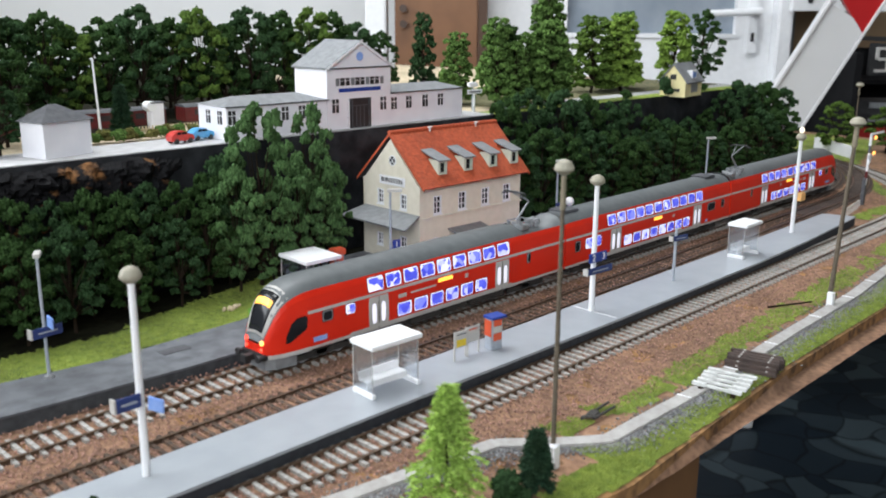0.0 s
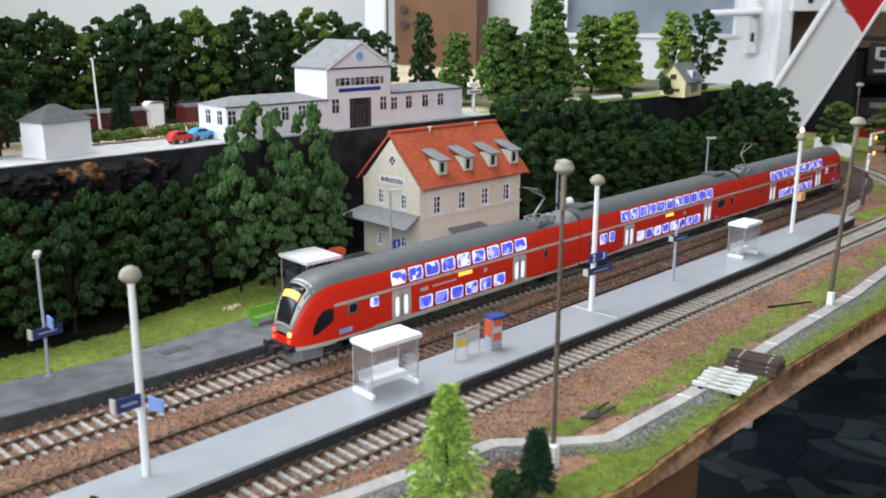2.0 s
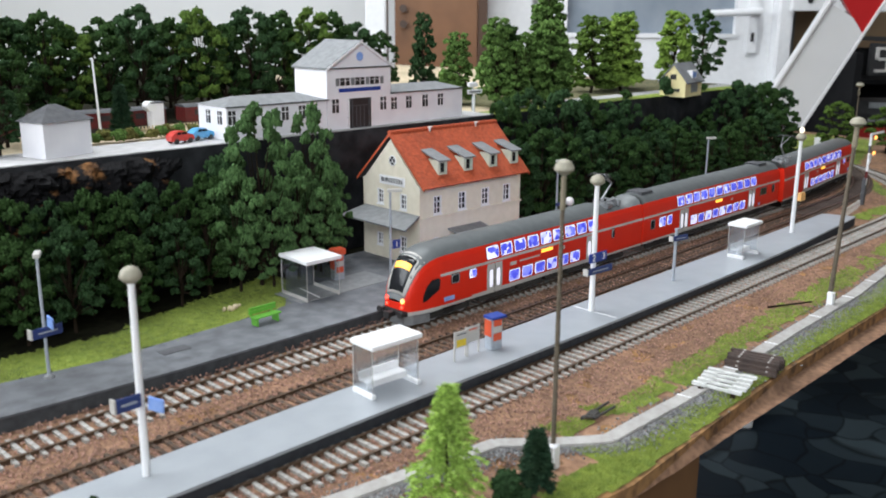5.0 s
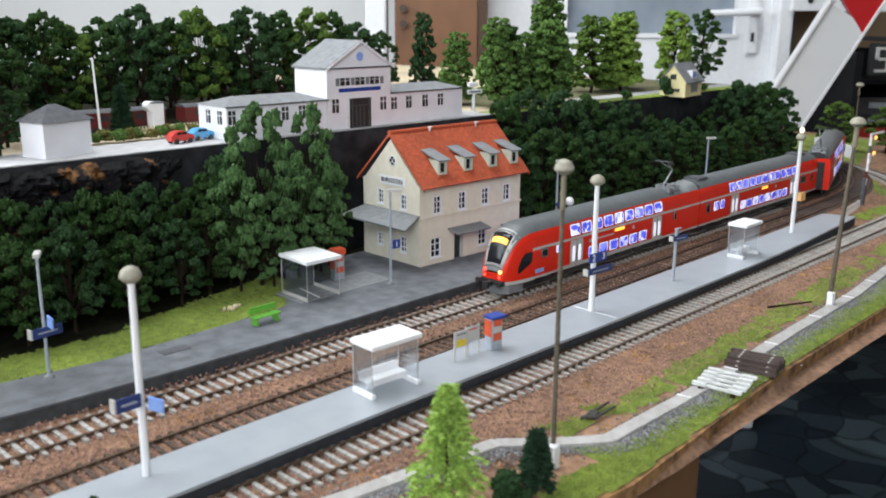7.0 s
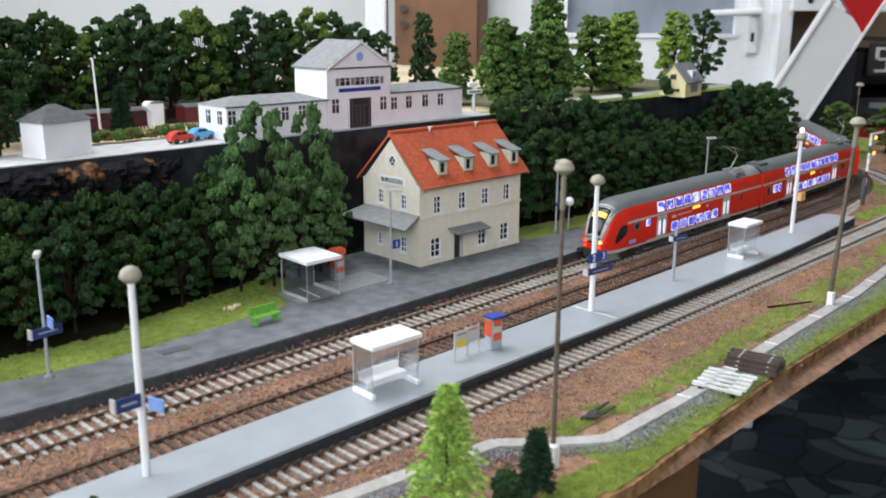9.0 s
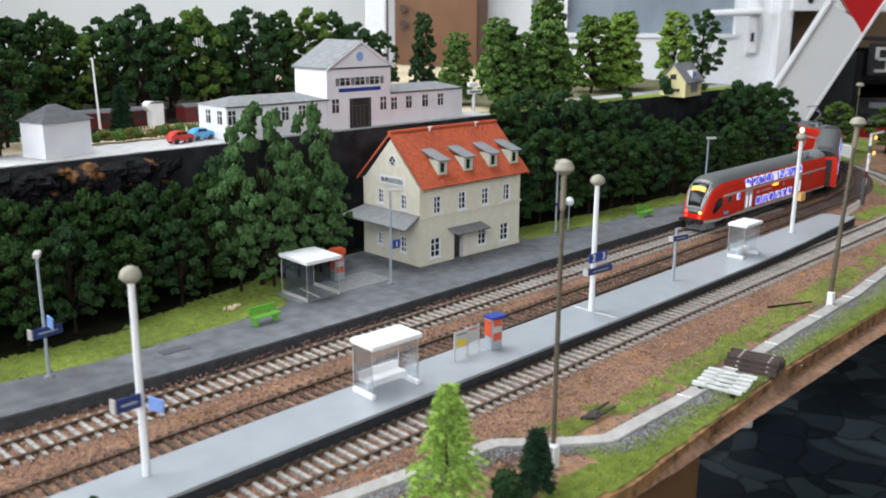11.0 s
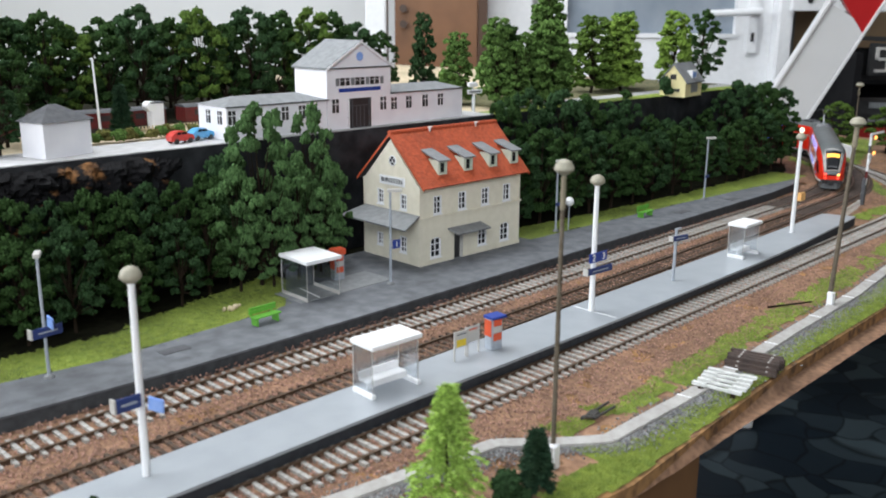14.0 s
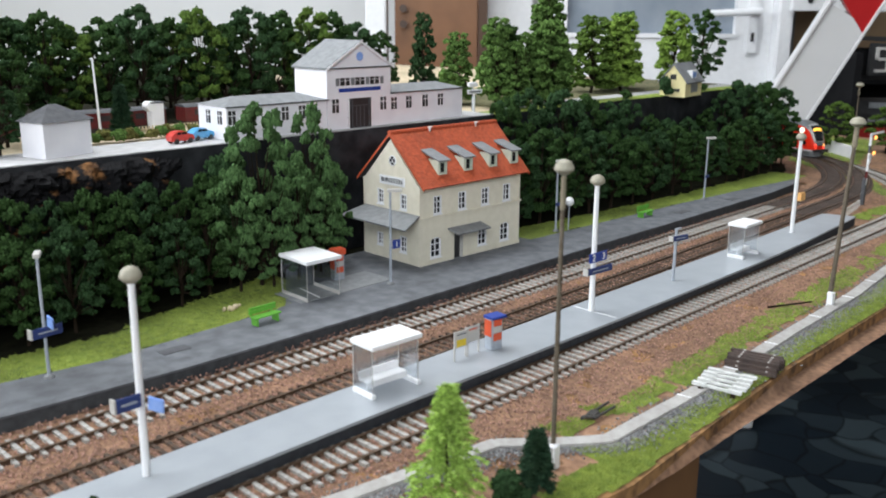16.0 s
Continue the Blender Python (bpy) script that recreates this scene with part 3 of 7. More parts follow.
def pantograph(car, x, up=True):
    p = part("pantograph_base", B((x - 0.008, x + 0.008, -0.006, -0.005, 0.0528, 0.0536), (x - 0.008, x + 0.008, 0.005, 0.006, 0.0528, 0.0536), (x - 0.008, x - 0.007, -0.006, 0.006, 0.0528, 0.0536), (x + 0.007, x + 0.008, -0.006, 0.006, 0.0528, 0.0536)), STEEL, car)
    for a, b in ((-0.006, -0.0055), (-0.006, 0.0055), (0.006, -0.0055), (0.006, 0.0055)):
        bm = bmesh.new()
        lathe(bm, [(0.0010, 0.0500), (0.0014, 0.0508), (0.0010, 0.0514), (0.0014, 0.0520), (0.0009, 0.0528)], 10, (x + a, b, 0))
        part("insulator", bm, STEEL, p)
    knee, head = (x + 0.010, 0, 0.0665), (x - 0.0075, 0, 0.0760)
    bm = bmesh.new()
    tube(bm, (x - 0.004, 0, 0.0536), knee, 0.0009, 0.0007)
    tube(bm, (x - 0.001, 0.001, 0.0536), (knee[0], 0.001, knee[2] - 0.001), 0.0004)
    part("lower_arm", bm, STEEL, p)
    bm = bmesh.new()
    for s in (-1, 1):
        tube(bm, knee, (head[0], s * 0.004, head[2]), 0.0005, 0.0004)
    part("upper_arm", bm, STEEL, p)
    bm = bmesh.new()
    for dx in (-0.0016, 0.0016):
        tube(bm, (head[0] + dx, -0.0075, head[2]), (head[0] + dx, 0.0075, head[2]), 0.0005)
        for s in (-1, 1):
            tube(bm, (head[0] + dx, s * 0.0075, head[2]), (head[0] + dx, s * 0.0105, head[2] - 0.0022), 0.0005, 0.0003)
    part("collector_head", bm, BLACK, p)


def roof_gear(car, x0, x1):
    """Insulators and cables in the low roof well."""
    for i in range(9):
        x = x0 + (x1 - x0) * (i + 0.5) / 9
        y = (-0.006, 0.005, 0.0, 0.006, -0.004)[i % 5]
        bm = bmesh.new()
        lathe(bm, [(0.0014, 0.0470), (0.0018, 0.0485), (0.0012, 0.0492), (0.0018, 0.0500), (0.0010, 0.0515)], 10, (x, y, 0))
        part("insulator", bm, STEEL, car)
    bm = B((x0, x0 + 0.008, -0.008, 0.001, 0.047, 0.0512), (x1 - 0.010, x1 - 0.002, -0.002, 0.008, 0.047, 0.0508), bev=0.0005)
    part("roof_box", bm, STEEL, car)


def body(car, stations, split=()):
    red = PROFILE[:RED_TOP + 1]
    vs, fs = [], []
    for sgn in (-1, 1):
        base = len(vs)
        z0 = PROFILE[0][1]
        k = len(red)
        for x, w, top in stations:
            for y, z in red:
                vs.append((x, sgn * y * w / 0.016, z0 + (z - z0) * (top - z0) / (0.053 - z0)))
        for i in range(len(stations) - 1):
            for j in range(k - 1):
                q = (base + i * k + j, base + i * k + j + 1, base + (i + 1) * k + j + 1, base + (i + 1) * k + j)
                fs.append(q if sgn > 0 else q[::-1])
    k, ns = len(red), len(stations)
    half = ns * k
    for i, order in ((0, 1), (ns - 1, -1)):
        ring = [i * k + j for j in range(k)] + [half + i * k + j for j in range(k - 1, -1, -1)]
        fs.append(tuple(ring[::order]))
    # floor of the body
    for i in range(ns - 1):
        fs.append((i * k, (i + 1) * k, half + (i + 1) * k, half + i * k))
    part("body", raw_mesh("body", vs, fs, RED, False), RED, car, "glossy red car body")


def roof(car, stations, label="grey roof"):
    vs, fs, k = loft(stations, PROFILE[RED_TOP:])
    n = len(stations)
    fs.append(tuple(range(k)))
    fs.append(tuple(range((n - 1) * k, n * k))[::-1])
    return part("roof", raw_mesh("roof", vs, fs, ROOFGREY, True), ROOFGREY, car, label)


def nose_patch(car, name, st, i0, i1, frac, proud, material, label=""):
    """A strip on the sloping front between two stations (fractional), over part of the roof strip's width."""
    pts = PROFILE[RED_TOP:]
    z0 = PROFILE[0][1]
    rows = []
    for q in np.linspace(i0, i1, 7):
        a = int(min(q, len(st) - 2))
        f = q - a
        x, w, top = [st[a][c] * (1 - f) + st[a + 1][c] * f for c in range(3)]
        row = []
        for y in np.linspace(-frac, frac, 9):
            yy = y * pts[0][0]
            z = float(np.interp(abs(yy), [p[0] for p in pts[::-1]], [p[1] for p in pts[::-1]]))
            row.append(Vector((x, yy * w / 0.016, z0 + (z - z0) * (top - z0) / (0.053 - z0))))
        rows.append(row)
    vs = [p + Vector((-0.75, 0, 0.66)) * proud for r in rows for p in r]
    fs = [(r * 9 + c, r * 9 + c + 1, (r + 1) * 9 + c + 1, (r + 1) * 9 + c) for r in range(6) for c in range(8)]
    m = len(vs)
    vs += [p - Vector((-0.75, 0, 0.66)) * 0.0006 for r in rows for p in r]
    rim = [c for c in range(9)] + [r * 9 + 8 for r in range(1, 7)] + [54 + c for c in range(7, -1, -1)] + [r * 9 for r in range(5, 0, -1)]
    for a, b in zip(rim, rim[1:] + rim[:1]):
        fs.append((a, m + a, m + b, b))
    return part(name, raw_mesh(name, vs, fs, material, True), material, car, label)


NOSE = [(-0.1345, 0.0088, 0.0195), (-0.1336, 0.0101, 0.0238), (-0.1312, 0.0117, 0.0308), (-0.1282, 0.0129, 0.0378), (-0.1246, 0.0139, 0.0436), (-0.1206, 0.0147, 0.0479), (-0.1150, 0.0154, 0.0509), (-0.1080, 0.0159, 0.0526), (-0.1000, 0.016, 0.053)]


def end_car(label):
    car = thing("train_car", label, "train car", group="double-deck train set")
    st = NOSE + [(-0.05, 0.016, 0.053), (0.0, 0.016, 0.053), (0.05, 0.016, 0.053), (0.085, 0.016, 0.053)]
    low = 0.0490
    st_all = st + [(0.0900, 0.016, 0.053), (0.1385, 0.016, 0.053)]
    body(car, st_all)
    roof(car, st + [(0.0900, 0.0160, 0.0520), (0.0960, 0.0160, 0.0475), (0.1280, 0.0160, 0.0475), (0.1300, 0.0160, 0.0515), (0.1385, 0.016, 0.053)])
    nose_patch(car, "nose_surround", NOSE, 1.0, 5.4, 0.94, 0.00025, LIGHTGREY, "light grey surround of the windscreen")
    nose_patch(car, "windscreen", NOSE, 1.2, 4.75, 0.70, 0.0006, DARKPANE, "dark sloping windscreen")
    nose_patch(car, "destination_display", NOSE, 3.3, 3.95, 0.60, 0.0010, AMBER, "lit amber destination display")
    for s in (-1, 1):
        bm = bmesh.new()
        lathe(bm, [(0.0019, -0.0006), (0.0019, 0.0004), (0.0012, 0.0009)], 14)
        lamp = part("headlight", bm, HEAD if s < 0 else TAIL, car, "glowing lamp", m=Matrix.Translation((-0.1338, s * 0.0072, 0.0192)) @ pose(0, 0, 0, 0, -68, 0))
        bm = bmesh.new()
        lathe(bm, [(0.0012, -0.0006), (0.0012, 0.0004), (0.0008, 0.0008)], 12)
        part("tail_light", bm, TAIL, car, "red tail light", m=Matrix.Translation((-0.1345, s * 0.0070, 0.0150)) @ pose(0, 0, 0, 0, -80, 0))
        # cab side window, slanted
        vs = [(-0.1225, 0, 0.0175), (-0.1200, 0, 0.0178), (-0.1095, 0, 0.0235), (-0.1085, 0, 0.0250), (-0.1080, 0, 0.0310), (-0.1095, 0, 0.0322), (-0.1150, 0, 0.0318), (-0.1190, 0, 0.0285), (-0.1222, 0, 0.0215)]
        n = len(vs)
        taper = [float(np.interp(x, [q[0] for q in NOSE], [q[1] for q in NOSE])) / 0.016 for x, y, z in vs]
        out = [(x, s * (side_y(z) * k + 0.0004), z) for k, (x, y, z) in zip(taper, vs)] + [(x, s * (side_y(z) * k - 0.0008), z) for k, (x, y, z) in zip(taper, vs)]
        fs = [tuple(range(n)) if s < 0 else tuple(range(n))[::-1]] + [(i, (i + 1) % n, n + (i + 1) % n, n + i) for i in range(n)]
        part("cab_window", raw_mesh("cab_window", out, fs, DARKPANE), DARKPANE, car, "dark slanted cab side window")
    # lip, plough, coupler
    bm = bmesh.new()
    prism(bm, [(-0.1352, -0.0086, 0), (-0.1312, -0.0121, 0), (-0.1246, -0.0142, 0), (-0.1150, -0.0157, 0), (-0.1060, -0.0162, 0), (-0.1060, 0.0162, 0), (-0.1150, 0.0157, 0), (-0.1246, 0.0142, 0), (-0.1312, 0.0121, 0), (-0.1352, 0.0086, 0)][::-1], (0, 0, 0.0095), (0, 0, 0.0120))
    part("front_lip", bm, LIGHTGREY, car)
    bm = bmesh.new()
    prism(bm, [(-0.1325, -0.0070, 0), (-0.1275, -0.0105, 0), (-0.1140, -0.0125, 0), (-0.1140, 0.0125, 0), (-0.1275, 0.0105, 0), (-0.1325, 0.0070, 0)][::-1], (0, 0, 0.0016), (0, 0, 0.0095))
    part("snow_plough", bm, SLATE, car, "grey plough")
    bm = B((-0.1410, -0.1340, -0.0022, 0.0022, 0.0085, 0.0118), (-0.1425, -0.1405, -0.0030, 0.0030, 0.0075, 0.0125), bev=0.0004)
    part("coupler", bm, BLACK, car)
    part("buffer_beam", B((-0.1362, -0.1300, -0.0108, 0.0108, 0.0090, 0.0128), bev=0.0006), BLACK, car)
    for s in (-1, 1):
        bm = bmesh.new()
        tube(bm, (-0.1340, s * 0.0098, 0.0112), (-0.1385, s * 0.0098, 0.0112), 0.0012, 0.0012, 10)
        tube(bm, (-0.1385, s * 0.0098, 0.0112), (-0.1395, s * 0.0098, 0.0112), 0.0024, 0.0022, 14)
        part("buffer", bm, BLACK, car)
    # stripes
    bars(car, -0.1075, 0.1385, 0.0324, 0.0343, LIGHTGREY, "side_stripe", "light grey stripe along the side")
    bars(car, -0.0760, 0.0760, 0.0098, 0.0128, LIGHTGREY, "sill_band", "light grey sill band")
    bars(car, -0.1060, -0.0760, 0.0100, 0.0118, LIGHTGREY, "sill_band")
    bars(car, 0.0760, 0.1385, 0.0100, 0.0118, LIGHTGREY, "sill_band")
    car_door(car, -0.0610, -0.0444)
    car_door(car, 0.0577, 0.0727)
    for i in range(9):
        x = -0.0616 + 0.01515 * i
        window(car, x, x + 0.0136, 0.0352, 0.0448, LITWIN)
    for i in range(6):
        x = -0.0372 + 0.0147 * i
        window(car, x, x + 0.0130, 0.0137, 0.0232, LITWIN)
    window(car, -0.0975, -0.0890, 0.0250, 0.0322, DARKPANE)
    window(car, -0.0797, -0.0717, 0.0252, 0.0322, LITWIN)
    window(car, 0.0925, 0.0972, 0.0240, 0.0322, DARKPANE)
    bars(car, 0.0000, 0.0136, 0.0292, 0.0318, AMBER, "side_display", "lit amber side display")
    bars(car, -0.0252, -0.0020, 0.0272, 0.0284, LIGHTGREY, "line_lettering", "pale lettering bar")
    bars(car, -0.0360, -0.0290, 0.0262, 0.0288, LIGHTGREY, "bicycle_sign", "pale bicycle pictogram bar")
    bars(car, -0.1040, -0.0940, 0.0140, 0.0172, SKYBLUE, "blue_plate", "pale blue plate")
    bars(car, 0.0260, 0.0290, 0.0270, 0.0300, LIGHTGREY, "emblem", "small pale emblem")
    bogie(car, -0.0940)
    bogie(car, 0.0990)
    under_boxes(car, -0.070, 0.075)
    roof_gear(car, 0.0965, 0.1275)
    pantograph(car, 0.1030)
    bm = B((0.1385, 0.1402, -0.0095, 0.0095, 0.0105, 0.0420))
    part("gangway", bm, BLACK, car)
    return car


def middle_car(label):
    car = thing("train_car", label, "train car", group="double-deck train set")
    L = 0.1325
    st = [(-L, 0.0158, 0.0520), (-L + 0.006, 0.016, 0.0530), (-0.06, 0.016, 0.053), (0.0, 0.016, 0.053), (0.06, 0.016, 0.053), (L - 0.006, 0.016, 0.0530), (L, 0.0158, 0.0520)]
    body(car, st)
    roof(car, st)
    for x in (-L + 0.014, L - 0.030):
        bm = B((x - 0.007, x + 0.012, -0.008, 0.008, 0.0515, 0.0542), bev=0.0007)
        part("roof_box", bm, SLATE_D, car, "dark air-conditioning box")
    bars(car, -L, L, 0.0324, 0.0343, LIGHTGREY, "side_stripe", "light grey stripe along the side")
    bars(car, -0.0760, 0.0780, 0.0098, 0.0128, LIGHTGREY, "sill_band", "light grey sill band")
    bars(car, -L, -0.0760, 0.0100, 0.0118, LIGHTGREY, "sill_band")
    bars(car, 0.0780, L, 0.0100, 0.0118, LIGHTGREY, "sill_band")
    car_door(car, -0.0718, -0.0562)
    car_door(car, 0.0620, 0.0770)
    for i in range(11):
        x = -0.0772 + 0.01425 * i
        window(car, x, x + 0.0130, 0.0352, 0.0448, LITWIN)
    for i in range(8):
        x = -0.0522 + 0.0137 * i
        window(car, x, x + 0.0122, 0.0142, 0.0235, LITWIN)
    window(car, -0.1210, -0.1133, 0.0210, 0.0302, DARKPANE)
    window(car, -0.1073, -0.0959, 0.0210, 0.0305, LITWIN)
    window(car, -0.0941, -0.0852, 0.0210, 0.0305, LITWIN)
    window(car, 0.0880, 0.1030, 0.0225, 0.0310, DARKPANE)
    window(car, 0.1150, 0.1210, 0.0225, 0.0310, DARKPANE)
    bars(car, -0.0060, 0.0070, 0.0288, 0.0315, AMBER, "side_display", "lit amber side display")
    bars(car, 0.0250, 0.0280, 0.0268, 0.0295, LIGHTGREY, "emblem", "small pale emblem")
    bars(car, 0.0860, 0.0900, 0.0130, 0.0155, SKYBLUE, "blue_plate", "pale blue plate")
    bogie(car, -0.0960)
    bogie(car, 0.0960)
    under_boxes(car, -0.070, 0.075)
    for s in (-1, 1):
        bm = B((s * (L + 0.001) - 0.001, s * (L + 0.001) + 0.001, -0.0095, 0.0095, 0.0105, 0.0420))
        part("gangway", bm, BLACK, car)
    return car


cab_car = end_car("red double-deck cab car with grey roof and lit windows")
mid_car = middle_car("red double-deck middle car with two rows of lit windows")
far_car = copy_thing(cab_car, pose(0, 0, 0))
tagged(far_car, "red double-deck end car leading round the bend")
for car in (cab_car, mid_car, far_car):
    car.scale = (1.0, 1.0, 0.975)

# ---- trees: twig trunks with crowns of small foam clumps ----
PHI = (1 + 5 ** 0.5) / 2
ICO_V = np.array([(-1, PHI, 0), (1, PHI, 0), (-1, -PHI, 0), (1, -PHI, 0), (0, -1, PHI), (0, 1, PHI), (0, -1, -PHI), (0, 1, -PHI), (PHI, 0, -1), (PHI, 0, 1), (-PHI, 0, -1), (-PHI, 0, 1)]) / 1.902
ICO_F = np.array([(0, 11, 5), (0, 5, 1), (0, 1, 7), (0, 7, 10), (0, 10, 11), (1, 5, 9), (5, 11, 4), (11, 10, 2), (10, 7, 6), (7, 1, 8), (3, 9, 4), (3, 4, 2), (3, 2, 6), (3, 6, 8), (3, 8, 9), (4, 9, 5), (2, 4, 11), (6, 2, 10), (8, 6, 7), (9, 8, 1)])
OCT_V = np.array([(1, 0, 0), (-1, 0, 0), (0, 1, 0), (0, -1, 0), (0, 0, 1), (0, 0, -1)], float)
OCT_F = np.array([(0, 2, 4), (2, 1, 4), (1, 3, 4), (3, 0, 4), (2, 0, 5), (1, 2, 5), (3, 1, 5), (0, 3, 5)])


def clumps(rng, centres, sizes, base_v, base_f, flat=(0.6, 1.0), jitter=0.35):
    """Many small irregular lumps as one array of vertices and faces."""
    n, k = len(centres), len(base_v)
    v = np.repeat(base_v[None], n, 0) * (1 + jitter * rng.uniform(-1, 1, (n, k, 1)))
    v = v * rng.uniform(flat[0], flat[1], (n, 1, 3))
    q = rng.normal(size=(n, 4))
    q /= np.linalg.norm(q, axis=1)[:, None]
    w, x, y, z = q.T
    rot = np.stack([1 - 2 * (y * y + z * z), 2 * (x * y - w * z), 2 * (x * z + w * y), 2 * (x * y + w * z), 1 - 2 * (x * x + z * z), 2 * (y * z - w * x), 2 * (x * z - w * y), 2 * (y * z + w * x), 1 - 2 * (x * x + y * y)], 1).reshape(n, 3, 3)
    v = np.einsum("nij,nkj->nki", rot, v) * np.asarray(sizes)[:, None, None] + np.asarray(centres)[:, None, :]
    f = base_f[None] + (np.arange(n) * k)[:, None, None]
    return v.reshape(-1, 3), f.reshape(-1, base_f.shape[1])


def fast_mesh(name, v, f, material, smooth=False):
    me = bpy.data.meshes.new(name)
    me.vertices.add(len(v))
    me.vertices.foreach_set("co", np.asarray(v, np.float32).ravel())
    me.loops.add(f.size)
    me.loops.foreach_set("vertex_index", np.asarray(f, np.int32).ravel())
    me.polygons.add(len(f))
    me.polygons.foreach_set("loop_start", np.arange(0, f.size, f.shape[1], dtype=np.int32))
    me.update(calc_edges=True)
    me.validate()
    me.materials.append(material)
    if smooth:
        me.polygons.foreach_set("use_smooth", [True] * len(me.polygons))
    return me


def lobes_of(rng, form):
    """Tufts of foam on the branch ends: place and radius, for a tree one unit high."""
    out = []
    if form == "round":
        for i in range(38):
            z = 0.14 + 0.76 * ((i + rng.uniform(0.1, 0.9)) / 38)
            w = 0.40 * math.sin(math.pi * min(0.97, max(0.16, z + 0.03))) ** 0.7
            a = 2.4 * i + rng.uniform(-0.5, 0.5)
            r = w * rng.uniform(0.62, 1.12)
            out.append((r * math.cos(a), r * math.sin(a), z, rng.uniform(0.060, 0.102)))
        out.append((rng.uniform(-0.04, 0.04), rng.uniform(-0.04, 0.04), 0.92, 0.075))
    elif form == "column":
        for i in range(44):
            z = 0.08 + 0.86 * i / 43
            w = 0.185 * (1.15 - 0.62 * z) * rng.uniform(0.7, 1.15)
            a = 2.4 * i + rng.uniform(-0.5, 0.5)
            out.append((w * math.cos(a), w * math.sin(a), z, rng.uniform(0.060, 0.096) * (1.15 - 0.4 * z)))
        out.append((0, 0, 0.95, 0.04))
    else:
        for i in range(14):
            a, r = rng.uniform(0, 6.28), rng.uniform(0, 0.55)
            out.append((r * math.cos(a), r * math.sin(a), rng.uniform(0.15, 0.62), rng.uniform(0.22, 0.34)))
    return out


TREES = {}


def tree_meshes(form, variant):
    key = (form, variant)
    if key in TREES:
        return TREES[key]
    rng = np.random.default_rng(17 * variant + len(form) * 101)
    lobes = lobes_of(rng, form)
    squat = 0.76 if form == "round" else 1.0
    cs, ss = [], []
    for x, y, z, r in lobes:
        n = {"round": 78, "column": 52, "bush": 110}[form]
        d = rng.normal(size=(n, 3))
        d /= np.linalg.norm(d, axis=1)[:, None]
        d[:, 2] = np.where(d[:, 2] < -0.2, -d[:, 2] * 0.8, d[:, 2])
        stretch = np.array((rng.uniform(0.85, 1.35), rng.uniform(0.85, 1.35), rng.uniform(0.75, 1.05)))
        cs.append(np.array((x, y, z / squat)) + d * stretch * r * rng.uniform(0.45, 1.05, (n, 1)))
        ss.append(rng.uniform(0.18, 0.36, n) * r * np.where(rng.random(n) < 0.2, 1.4, 1.0))
    v, f = clumps(rng, np.concatenate(cs), np.concatenate(ss), OCT_V, OCT_F, (0.75, 1.2), 0.3)
    v[:, 2] *= squat
    crown = fast_mesh("crown", v, f, LEAF["dark"], True)
    bm = bmesh.new()
    top = 0.72 if form != "bush" else 0.3
    rt = 0.028 if form != "column" else 0.02
    pts = [Vector((0.012 * math.sin(7 * i + variant), 0.012 * math.cos(5 * i + variant), top * i / 5)) for i in range(6)]
    pts[0] = Vector((0, 0, -0.01))
    for i in range(5):
        tube(bm, pts[i], pts[i + 1], rt * (1 - 0.16 * i), rt * (1 - 0.16 * (i + 1)), 7)
    for x, y, z, r in lobes[::2]:
        p = pts[min(4, max(1, int(z * 5 * 0.7)))]
        tube(bm, p, (x, y, z), rt * 0.38, rt * 0.12, 5)
    trunk = mesh_of(bm, TRUNK, "trunk")
    TREES[key] = (trunk, crown)
    return TREES[key]


COLOURED = {}


def in_colour(me, leaf):
    key = (me.name, leaf)
    if key not in COLOURED:
        c = me.copy()
        c.materials.clear()
        c.materials.append(LEAF[leaf])
        COLOURED[key] = c
    return COLOURED[key]


TREE_WORDS = {"fresh": "fresh cool green", "dark": "dark green", "deep": "deep blue-green", "olive": "olive green", "mid": "mid green", "bright": "light green", "hedge": "dry brownish"}


def tree(x, y, z, h, form="round", leaf="dark", variant=0, wide=1.0, group="model trees", where="on the layout"):
    kind = {"round": "bushy deciduous model tree", "column": "slender poplar-like model tree", "bush": "low rounded bush"}[form]
    ob = thing("bush" if form == "bush" else "tree", TREE_WORDS[leaf] + " foam-leaved " + kind + " " + where, "bush" if form == "bush" else "tree", group=group)
    ob.matrix_basis = pose(x, y, z, 0, 0, (variant * 77 + x * 9000) % 360) @ Matrix.Diagonal((h * wide, h * wide, h, 1))
    trunk, crown = tree_meshes(form, variant % 5)
    part("trunk", trunk, None, ob)
    part("crown", in_colour(crown, leaf), None, ob)
    return ob


